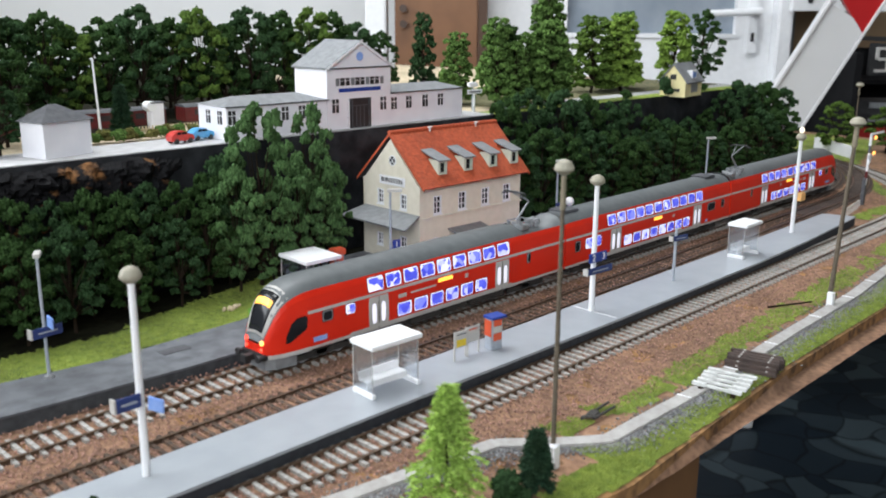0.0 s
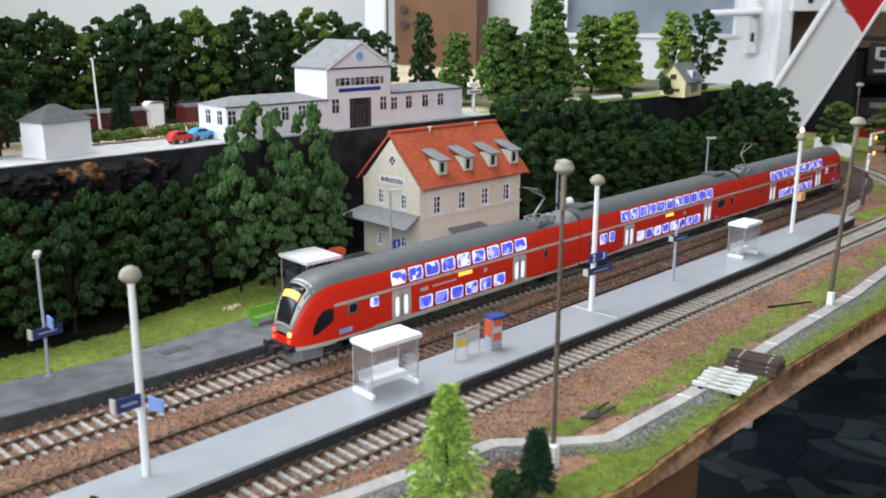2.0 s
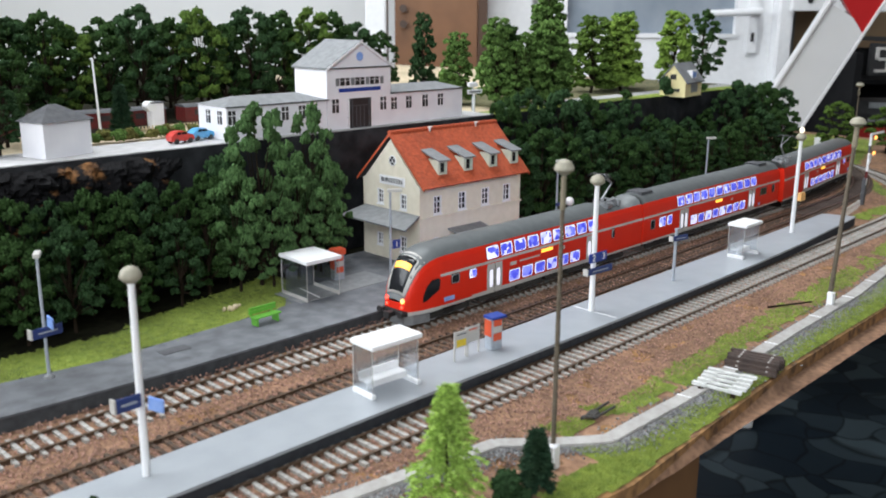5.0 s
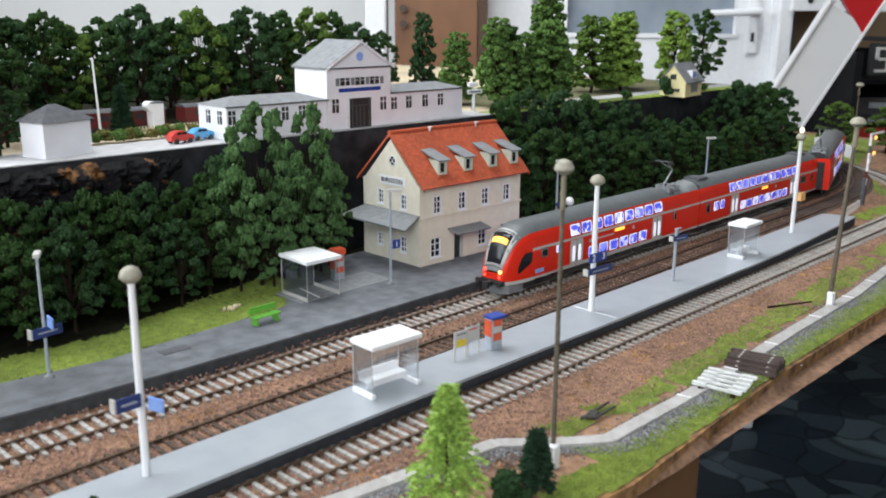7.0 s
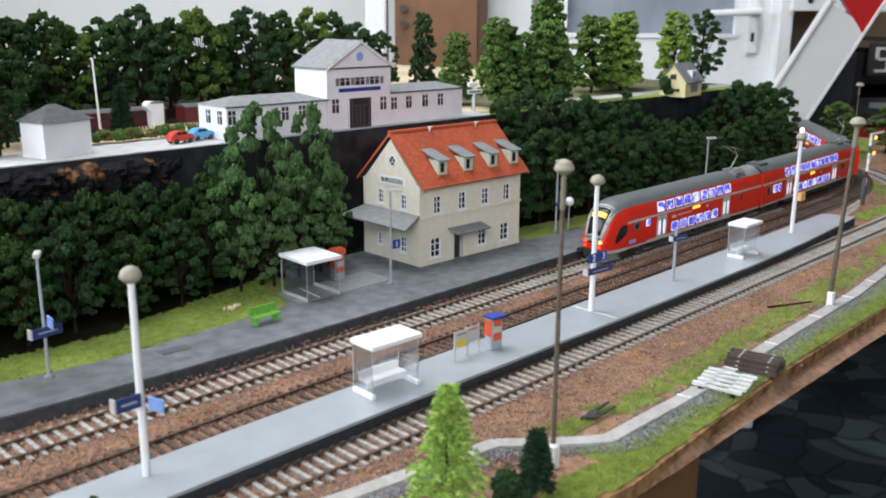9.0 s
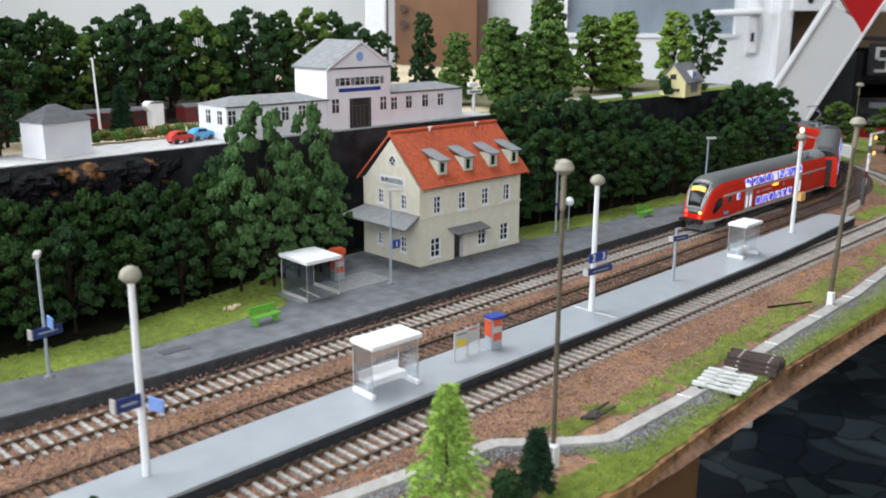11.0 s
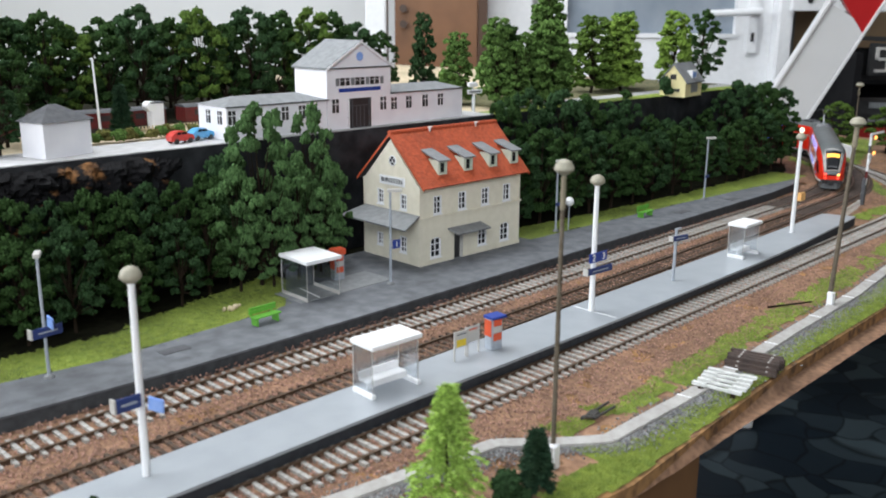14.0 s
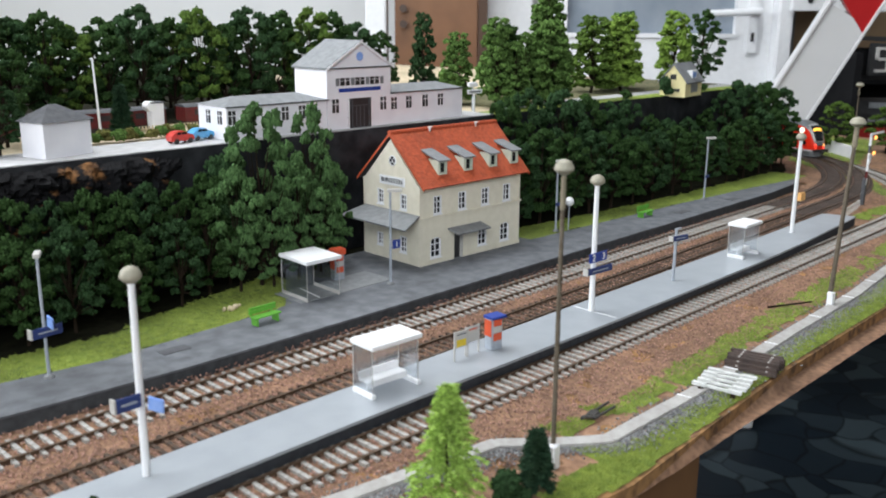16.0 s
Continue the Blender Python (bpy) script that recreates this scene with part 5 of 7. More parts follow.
part("inner_floor", B((0.003, HL - 0.003, 0.003, HW - 0.003, 0.0355, 0.0365), (0.003, HL - 0.003, 0.010, 0.011, 0.0, HH)), BLACK, house)


def casement(parent, m, w, h, arch=False, material=WHITE, cols=2, rows=3, deep=0.0012):
    """Window in its own plane: x across, z up, y into the wall; origin low centre."""
    win = part("window", B((-w / 2 - 0.0006, w / 2 + 0.0006, -0.0009, 0.0, -0.0010, -0.0001)), material, parent, m=m)
    part("pane", B((-w / 2, w / 2, deep, deep + 0.0002, 0, h)), DARKPANE, win)
    f = 0.0009
    bm = B((-w / 2, -w / 2 + f, -0.0002, deep, -0.0001, h), (w / 2 - f, w / 2, -0.0002, deep, -0.0001, h), (-w / 2 + f, w / 2 - f, -0.0004, deep, -0.0001, f), (-w / 2 + f, w / 2 - f, -0.0004, deep, h - f, h))
    part("window_frame", bm, material, win)
    bm = bmesh.new()
    for i in range(1, cols):
        x = -w / 2 + w * i / cols
        box(bm, x - 0.0004, x + 0.0004, deep - 0.0006, deep - 0.0001, f, h - f)
    for j in range(1, rows):
        z = h * j / rows
        box(bm, -w / 2 + f, w / 2 - f, deep - 0.0007, deep - 0.0001, z - 0.0003, z + 0.0003)
    part("glazing_cross", bm, material, win)
    return win


for a, b, c, d in FRONT_WIN:
    casement(house, pose((a + b) / 2, 0, c), b - a, d - c)
for i, (a, b, c, d) in enumerate(FRONT_LOW):
    if i != 1:
        w = casement(house, pose((a + b) / 2, 0, c), b - a, d - c)
        # round-headed top: spandrels close the upper corners
        bm = bmesh.new()
        r = (b - a) / 2
        top = d - c
        for sgn in (-1, 1):
            arc = [(sgn * r * math.cos(t), 0, top - r * 0.62 + r * 0.62 * math.sin(t)) for t in [math.pi / 2 * k / 6 for k in range(7)]]
            prism(bm, [(sgn * r, 0, top)] + arc, (0, -0.0005, 0), (0, 0.0010, 0))
        part("arch_head", bm, CREAM, w)
for a, b, c, d in SIDE_WIN:
    casement(house, pose(0, (a + b) / 2, c, 0, 0, -90), b - a, d - c)
door = part("door", B((-0.0045, 0.0045, 0.0022, 0.0028, 0, 0.0220)), BLACK, house, "dark open doorway", m=pose(0.043, 0, 0))
part("door_leaf", B((-0.0043, -0.0036, -0.0010, 0.0021, 0.0003, 0.0205), bev=0.0001), LIGHTGREY, door, "pale door leaf standing open", m=pose(0.0080, 0.0, 0))
# round gable window
bm = bmesh.new()
lathe(bm, [(0.0042, -0.0006), (0.0042, 0.0004), (0.0034, 0.0004), (0.0034, 0.0)], 20)
rw = part("round_window", bm, WHITE, house, m=pose(-0.0002, 0.0312, 0.0810, 0, -90, 0))
bm = bmesh.new()
lathe(bm, [(0.0034, 0.0), (0.0034, 0.0003)], 20)
part("pane", bm, DARKPANE, rw)
part("glazing_cross", B((-0.0034, 0.0034, -0.0003, 0.0003, 0.0003, 0.0006), (-0.0003, 0.0003, -0.0034, 0.0034, 0.0003, 0.0006)), WHITE, rw, m=pose(0, 0, 0, 0, 0, 45))
board = part("name_board", B((-0.0008, -0.0001, 0.0165, 0.0468, 0.0612, 0.0685), bev=0.0002), WHITE, house, "white station name board")
letters("BURGSTEIN", 0.0050, BLACK, "lettering", board, Matrix.Translation((-0.0009, 0.0317, 0.0649)) @ pose(0, 0, 0, 90, 0, -90))

# tiled roof
roof_ob = part("roof", B((-0.0006, HL + 0.0040, HW / 2 - 0.001, HW / 2 + 0.001, RIDGE - 0.003, RIDGE - 0.001)), TILE, house, "orange-red tiled gable roof")
EAVE_Z, OUT, LEFT = 0.0632, 0.0065, -0.0012
slope = Vector((0, HW / 2 + OUT, RIDGE - EAVE_Z))
slope_len = slope.length
rise = math.degrees(math.atan2(RIDGE - EAVE_Z, HW / 2 + OUT))
for side in (0, 1):
    m = pose(0, -OUT, EAVE_Z, rise) if side == 0 else Matrix.Translation((HL, HW + OUT, EAVE_Z)) @ pose(0, 0, 0, 0, 0, 180) @ pose(0, 0, 0, rise)
    part("roof_deck", B((LEFT if side == 0 else -0.0042, HL + 0.0042 if side == 0 else HL - LEFT, 0.0, slope_len, -0.0014, 0.0)), SLATE_D if side else TILE, roof_ob, m=m)
    vs, fs = [], []
    rows_n, cols_n = 24, 52
    tw, th = (HL + 0.0042 - LEFT) / cols_n, slope_len / rows_n
    for r in range(rows_n):
        for c in range(cols_n):
            x0 = (LEFT if side == 0 else -0.0042) + tw * c
            y0 = th * r
            b0 = len(vs)
            z0 = 0.00046 + random.uniform(0, 0.00010)
            g = tw * 0.05
            vs += [(x0 + g, y0, 0.0), (x0 + tw - g, y0, 0.0), (x0 + tw - g, y0, z0), (x0 + tw / 2, y0 - 0.0002, z0 + 0.0001), (x0 + g, y0, z0), (x0 + g, y0 + th, 0.0001), (x0 + tw / 2, y0 + th, 0.0002), (x0 + tw - g, y0 + th, 0.0001)]
            fs += [(b0, b0 + 1, b0 + 2, b0 + 3, b0 + 4), (b0 + 4, b0 + 3, b0 + 6, b0 + 5), (b0 + 3, b0 + 2, b0 + 7, b0 + 6), (b0, b0 + 4, b0 + 5), (b0 + 1, b0 + 7, b0 + 2)]
    tl = part("roof_tiles", raw_mesh("roof_tiles", vs, fs, TILE), TILE, roof_ob, m=m)
    tl["kind"] = "stuff"
for i in range(30):
    bm = bmesh.new()
    tube(bm, (0, 0, 0), (0.0045, 0, 0), 0.0020, 0.0014, 8)
    part("ridge_tile", bm, TILE, roof_ob, m=pose(LEFT + i * 0.00412, HW / 2, RIDGE + 0.0002))
for sx in (LEFT, HL + 0.0042):
    bm = bmesh.new()
    for sgn in (-1, 1):
        y0 = HW / 2 + sgn * (HW / 2 + OUT)
        prism(bm, [(sx, y0, EAVE_Z - 0.0022), (sx, HW / 2, RIDGE - 0.0022), (sx, HW / 2, RIDGE), (sx, y0, EAVE_Z)], (-0.0004, 0, 0), (0.0004, 0, 0))
    part("barge_board", bm, TILE, roof_ob)
for x in (0.040, 0.094):
    bm = bmesh.new()
    tube(bm, (x, HW / 2 - 0.003, RIDGE - 0.002), (x, HW / 2 - 0.003, RIDGE + 0.0018), 0.0006, 0.0007, 8)
    box(bm, x - 0.0012, x + 0.0022, HW / 2 - 0.0042, HW / 2 - 0.0018, RIDGE + 0.0014, RIDGE + 0.0022)
    part("vent_pipe", bm, WHITE, roof_ob, "small white vent on the ridge")
for x in (0.0256, 0.0546, 0.0842, 0.1106):
    dm = part("dormer", B((-0.0048, -0.0026, 0, 0.016, 0.0, 0.0150), (0.0026, 0.0048, 0, 0.016, 0.0, 0.0150), (-0.0026, 0.0026, 0, 0.0016, 0.0, 0.0052), (-0.0026, 0.0026, 0, 0.0016, 0.0130, 0.0150)), MINT, roof_ob, "pale green dormer with grey flat roof", m=pose(x, 0.0008, 0.0672))
    bm = bmesh.new()
    prism(bm, [(-0.0064, -0.0024, 0.0142), (0.0064, -0.0024, 0.0142), (0.0064, 0.0210, 0.0215), (-0.0064, 0.0210, 0.0215)], (0, 0, 0), (0, 0, 0.0011))
    part("dormer_roof", bm, SLATE, dm)
    part("dormer_pane", B((-0.0026, 0.0026, 0.0012, 0.0014, 0.0052, 0.0130)), DARKPANE, dm)
# canopies
cn = part("door_canopy", B((-0.019, 0.019, -0.0125, 0.0, -0.0006, 0.0006)), SLATE, house, "small grey canopy over the door", m=pose(0.0500, 0, 0.0262, 14))
bm = bmesh.new()
prism(bm, [(0.0, 0.000, 0.0400), (0.0, 0.066, 0.0400), (-0.0225, 0.0705, 0.0335), (-0.0225, -0.008, 0.0335)][::-1], (0, 0, 0), (0, 0, 0.0012))
part("side_canopy", bm, SLATE, house, "grey sloping canopy along the gable wall")

# ---- white station on the plateau ----
ST = thing("upper_station", "white card station with gabled hall and two low wings", "station building", pose(0, 0.2585, PZ))


def card_block(parent, x0, x1, y0, y1, h, name="wall"):
    return part(name, B((x0, x1, y0, y1, -0.001, h)), PAPER, parent)


def card_window(parent, x, z, w, h, m=None, shutters=False):
    win = part("window", B((x - w / 2, x + w / 2, -0.0003, 0.0001, z, z + h)), BLACK, parent, m=m)
    part("frame_bars", B((x - 0.0003, x + 0.0003, -0.0005, -0.0002, z, z + h), (x - w / 2, x - 0.0003, -0.0005, -0.0002, z + h * 0.62, z + h * 0.68), (x + 0.0003, x + w / 2, -0.0005, -0.0002, z + h * 0.62, z + h * 0.68)), WHITE, win)
    return win


hall_x0, hall_x1, hall_h, apex = -0.0160, 0.0545, 0.0508, 0.0715
hall = card_block(ST, hall_x0, hall_x1, 0, 0.0430, hall_h, "hall")
mid = (hall_x0 + hall_x1) / 2
bm = bmesh.new()
prism(bm, [(hall_x0 - 0.001, 0, hall_h), (hall_x1 + 0.001, 0, hall_h), (mid, 0, apex)], (0, -0.0004, 0), (0, 0.0425, 0))
part("gable", bm, PAPER, hall)
for sgn in (-1, 1):
    e = hall_x0 - 0.0022 if sgn < 0 else hall_x1 + 0.0022
    bm = bmesh.new()
    prism(bm, [(e, 0, hall_h - 0.0004), (mid, 0, apex + 0.0006), (mid, 0, apex + 0.0018), (e, 0, hall_h + 0.0008)], (0, -0.0024, 0), (0, 0.0445, 0))
    part("hall_roof", bm, SLATE, ST, "grey card roof")
    bm = bmesh.new()
    prism(bm, [(e, 0, hall_h - 0.0016), (mid, 0, apex - 0.0006), (mid, 0, apex + 0.0012), (e, 0, hall_h + 0.0002)], (0, -0.0030, 0), (0, -0.0020, 0))
    part("verge_board", bm, WHITE, ST)
part("cornice", B((hall_x0 - 0.001, hall_x1 + 0.001, -0.0012, 0.0, hall_h - 0.0006, hall_h + 0.0006)), SLATE_D, ST, "dark cornice line")
bm = bmesh.new()
lathe(bm, [(0.0036, 0), (0.0036, 0.0005)], 22)
part("round_window", bm, SKYBLUE, ST, "round blue gable window", m=Matrix.Translation((mid, -0.0004, hall_h + 0.0092)) @ pose(0, 0, 0, 90))
for i in range(4):
    part("shutter", B((-0.0018, 0.0018, -0.0005, 0.0, 0, 0.0062)), SLATE, ST, m=pose(-0.0048 + 0.0163 * i, 0, 0.0365))
for i in range(3):
    card_window(ST, 0.0032 + 0.0163 * i, 0.0365, 0.0100, 0.0062)
part("name_strip", B((-0.0035, 0.0425, -0.0005, 0.0, 0.0312, 0.0342)), BLUE, ST, "blue strip of unreadable writing")
entrance = part("entrance", B((0.0062, 0.0322, -0.0003, 0.0002, 0.0, 0.0255)), BLACK, ST, "dark glazed entrance")
for x in (0.0062, 0.0100, 0.0285, 0.0315):
    part("door_post", B((x, x + 0.0009, -0.0008, -0.0003, 0, 0.0255)), SLATE_D if x in (0.0100, 0.0285) else WHITE, entrance)
for x in (0.0150, 0.0192, 0.0235):
    part("door_bar", B((x - 0.0004, x + 0.0004, -0.0006, -0.0003, 0, 0.0190)), SLATE_D, entrance)
part("door_bar", B((0.0108, 0.0285, -0.0007, -0.0003, 0.0190, 0.0198)), SLATE_D, entrance)
card_window(ST, -0.0074, 0.0145, 0.0068, 0.0112)
card_window(ST, 0.0456, 0.0140, 0.0066, 0.0110)


def wing(x0, x1, h, ridge, wins, y0=0.0006, y1=0.040):
    card_block(ST, x0, x1, y0, y1, h, "wing")
    ym, ins = (y0 + y1) / 2, (y1 - y0) * 0.42
    bm = bmesh.new()
    lo = [bm.verts.new(p) for p in ((x0 - 0.0012, y0 - 0.0014, h), (x1 + 0.0012, y0 - 0.0014, h), (x1 + 0.0012, y1 + 0.0014, h), (x0 - 0.0012, y1 + 0.0014, h))]
    hi = [bm.verts.new(p) for p in ((x0 + ins, ym, ridge), (x1 - ins, ym, ridge))]
    for f in ((lo[0], lo[1], hi[1], hi[0]), (lo[1], lo[2], hi[1]), (lo[2], lo[3], hi[0], hi[1]), (lo[3], lo[0], hi[0]), (lo[3], lo[2], lo[1], lo[0])):
        bm.faces.new(f)
    part("wing_roof", bm, SLATE, ST, "low grey hipped roof")
    part("gutter", B((x0 - 0.0014, x1 + 0.0014, y0 - 0.0018, y0 - 0.0010, h - 0.0006, h + 0.0003)), SLATE_D, ST)
    for x in wins:
        card_window(ST, x, h * 0.48, 0.0064, 0.0104, m=pose(0, y0, 0))


wing(0.0550, 0.1465, 0.0278, 0.0335, (0.0588, 0.0768, 0.0972, 0.1170))
wing(-0.1115, -0.0165, 0.0260, 0.0320, (-0.1070, -0.0935, -0.0580, -0.0415))
for y in (0.010, 0.026):
    card_window(ST, 0.0, 0.0125, 0.0058, 0.0100, m=pose(-0.1115, y, 0, 0, 0, -90))

# paved edge and platform of the plateau
pv = structure("plateau_paving", B((-0.45, 0.185, 0.2525, 0.302, PZ - 0.0005, PZ + 0.0006)), PAVE, "pale grey paved edge of the plateau", "pavement")
structure("plateau_grass", B((0.185, 0.735, 0.2525, 0.275, PZ - 0.0005, PZ + 0.0005)), GRASS, "green flocked edge of the plateau", "grass")
structure("plateau_road", B((0.24, 0.735, 0.2755, 0.300, PZ - 0.0005, PZ + 0.0008)), PAVE, "pale grey road on the plateau", "road")
structure("plateau_meadow", B((0.24, 0.735, 0.3005, 0.47, PZ - 0.0005, PZ + 0.0006)), mat("dry_meadow", (0.17, 0.155, 0.075), (0.085, 0.09, 0.04), rough=0.95, scale=120, bump=0.6, bscale=900, stains=0.3), "dry olive ground under the poplars", "ground")
# same near-black colour: shade under the wood's crowns is painted in
structure("plateau_wood_floor", B((-0.45, 0.23, 0.395, 0.96, PZ - 0.0005, PZ + 0.0008)), MATS["tree_shade_ground"], "flocked ground of the wood with tree shade in its colour", "ground")

hut = thing("white_hut", "small white card hut with dark hipped roof", "hut", pose(-0.2472, 0.2621, PZ, 0, 0, 14))
part("wall", B((0, 0.0370, 0, 0.0235, -0.001, 0.0245)), PAPER, hut)
bm = bmesh.new()
lo = [bm.verts.new(p) for p in ((-0.0022, -0.0022, 0.0243), (0.0392, -0.0022, 0.0243), (0.0392, 0.0257, 0.0243), (-0.0022, 0.0257, 0.0243))]
hi = [bm.verts.new(p) for p in ((0.0140, 0.0118, 0.0350), (0.0200, 0.0118, 0.0350))]
for f in ((lo[0], lo[1], hi[1], hi[0]), (lo[1], lo[2], hi[1]), (lo[2], lo[3], hi[0], hi[1]), (lo[3], lo[0], hi[0]), lo[::-1]):
    bm.faces.new(f)
part("roof", bm, SLATE_D, hut, "dark slate hipped roof")


def toy_car(x, y, ang, paint, label):
    car = thing("toy_car", label, "car", pose(x, y, PZ + 0.0006, 0, 0, ang), group="parked model cars")
    bm = bmesh.new()
    prism(bm, [(-0.0100, 0, 0.0020), (0.0100, 0, 0.0020), (0.0105, 0, 0.0042), (0.0098, 0, 0.0058), (0.0045, 0, 0.0066), (0.0020, 0, 0.0092), (-0.0048, 0, 0.0094), (-0.0085, 0, 0.0068), (-0.0104, 0, 0.0060)], (0, -0.0040, 0), (0, 0.0040, 0))
    bevelled(bm, 0.0006, 2)
    body_ = part("body", bm, paint, car)
    for s in (-1, 1):
        for a, b in ((-0.0062, -0.0022), (-0.0016, 0.0020)):
            bm = bmesh.new()
            prism(bm, [(a, 0, 0.0068), (b + (0.0012 if b > 0 else 0), 0, 0.0068), (b, 0, 0.0086), (a + (0.0014 if a < -0.005 else 0), 0, 0.0086)], (0, s * 0.0039, 0), (0, s * 0.0042, 0))
            part("side_window", bm, DARKPANE, body_)
        for x_ in (-0.0062, 0.0062):
            bm = bmesh.new()
            tube(bm, (x_, s * 0.0030, 0.0021), (x_, s * 0.0042, 0.0021), 0.0021, 0.0020, 14)
            part("wheel", bm, BLACK, car)
    return car


toy_car(-0.1425, 0.2740, 8, mat("toy_red", (0.62, 0.06, 0.05), rough=0.35, coat=0.4), "small red saloon model car parked on the paving")
toy_car(-0.1215, 0.2800, 8, mat("toy_blue", (0.08, 0.36, 0.66), rough=0.35, coat=0.4), "small sky-blue saloon model car parked on the paving")

# old red coaches standing behind the square
OLD_RED = mat("old_coach_red", (0.11, 0.007, 0.008), (0.075, 0.005, 0.006), rough=0.5, scale=200)
for i, (x, y) in enumerate(((-0.030, 0.372), (-0.155, 0.378), (-0.275, 0.384))):
    co = thing("old_coach", "dark red model coach standing on the plateau", "train car", pose(x, y, PZ, 0, 0, -2.8) @ Matrix.Diagonal((0.9, 0.72, 0.68, 1)), group="dark red coaches")
    part("body", B((-0.060, 0.060, -0.0120, 0.0120, 0.0060, 0.0240), bev=0.0008), OLD_RED, co)
    part("underframe", B((-0.056, 0.056, -0.0085, 0.0085, 0.0, 0.0060)), UNDER, co)
    bm = bmesh.new()
    prism(bm, [(0, y_, z_) for y_, z_ in ((-0.0125, 0.0240), (-0.0100, 0.0262), (-0.005, 0.0272), (0.005, 0.0272), (0.0100, 0.0262), (0.0125, 0.0240))], (-0.0605, 0, 0), (0.0605, 0, 0))
    part("roof", bm, SLATE_D, co, "dark grey roof")
    for k in range(7):
        part("window", B((-0.050 + 0.0160 * k, -0.0415 + 0.0160 * k, -0.0123, -0.0119, 0.0140, 0.0205)), BLACK, co)

column = thing("advertising_column", "white square pillar with rounded head by the square", "pillar", pose(-0.1150, 0.3600, PZ))
part("shaft", B((-0.0055, 0.0055, -0.0045, 0.0045, 0, 0.0225), bev=0.0004), PAPER, column)
bm = bmesh.new()
lathe(bm, [(0.0042, -0.0046), (0.0042, 0.0046)], 18)
part("clock_face", bm, WHITE, column, m=Matrix.Translation((-0.0050, 0, 0.0200)) @ pose(0, 0, 0, 90))
part("cap", B((-0.0062, 0.0062, -0.0052, 0.0052, 0.0225, 0.0235)), SLATE_D, column)
fence = thing("picket_fence", "low pale picket fence along the square", "fence", pose(-0.1560, 0.3490, PZ))
part("rail", B((0, 0.075, 0.0004, 0.0008, 0.0028, 0.0034)), SAND, fence)
for i in range(26):
    part("picket", B((-0.0006, 0.0006, 0, 0.0004, 0, 0.0056)), SAND, fence, m=pose(0.0029 * i, 0, 0))
pole = thing("flag_pole", "tall thin white pole on the plateau", "pole", pose(-0.1610, 0.3640, PZ))
bm = bmesh.new()
tube(bm, (0, 0, 0), (-0.002, 0.0, 0.0590), 0.0011, 0.0007, 10)
part("shaft", bm, WHITE, pole)
sg = thing("guide_board", "small white sign board on a post", "sign", pose(0.1850, 0.2790, PZ))
part("post", B((-0.0012, 0.0012, -0.0006, 0.0006, 0, 0.0150)), WHITE, sg)
part("panel", B((-0.0105, 0.0105, -0.0014, -0.0004, 0.0185, 0.0228), bev=0.0003), WHITE, sg, "white panel")
part("writing_bar", B((-0.0080, 0.0080, -0.0017, -0.0013, 0.0198, 0.0212)), SLATE, sg)
part("neck", B((-0.0008, 0.0008, -0.0005, 0.0005, 0.0150, 0.0185)), WHITE, sg)
part("lamp_box", B((0.0040, 0.0170, 0.010, 0.014, 0.0240, 0.0285), bev=0.0008), WHITE, sg)
part("lamp_post", B((0.0100, 0.0110, 0.0115, 0.0125, 0, 0.0240)), MASTGREY, sg)

# yellow cottage
cot = thing("yellow_cottage", "small pale yellow cottage with steep grey roof", "house", pose(0.5080, 0.2300, PZ, 0, 0, 9))
YEL = mat("pale_yellow_render", (0.74, 0.66, 0.36), (0.68, 0.60, 0.32), rough=0.85, scale=150)
part("wall", B((0, 0.055, 0, 0.032, -0.001, 0.0180)), YEL, cot)
bm = bmesh.new()
prism(bm, [(0, 0, 0.0180), (0, 0.032, 0.0180), (0, 0.016, 0.0370)][::-1], (0, 0, 0), (0.055, 0, 0))
part("gable", bm, YEL, cot)
for sgn in (-1, 1):
    e = -0.003 if sgn < 0 else 0.035
    bm = bmesh.new()
    prism(bm, [(0, e, 0.0150), (0, 0.016, 0.0378), (0, 0.016, 0.0392), (0, e, 0.0166)], (-0.002, 0, 0), (0.057, 0, 0))
    part("roof", bm, SLATE, cot, "grey pitched roof")
dmr = part("dormer", B((0.022, 0.036, 0.0005, 0.014, 0.020, 0.0300)), WHITE, cot, "white glazed dormer")
part("pane", B((0.0235, 0.0345, 0.0001, 0.0005, 0.0215, 0.0285)), SKYBLUE, dmr)
for y, z, w, h in ((0.016, 0.020, 0.0075, 0.006), (0.016, 0.0055, 0.018, 0.0035)):
    part("window", B((-0.0004, 0.0001, y - w / 2, y + w / 2, z, z + h)), BLACK, cot)
part("front_window", B((0.018, 0.040, -0.0004, 0.0001, 0.004, 0.015)), STEEL, cot)
tree(0.500, 0.252, PZ, 0.026, "bush", "deep", 1, 0.45, where="beside the yellow cottage")
for x, y, h, lf in ((0.655, 0.238, 0.011, "deep"), (0.668, 0.242, 0.014, "deep"), (0.610, 0.262, 0.010, "dark"), (0.215, 0.272, 0.012, "deep"), (0.350, 0.262, 0.012, "mid"), (0.430, 0.262, 0.012, "dark")):
    tree(x, y, PZ, h, "bush", lf, 2, 0.8, "low bushes", "on the plateau edge")

# ---- masts, lamps, signs ----


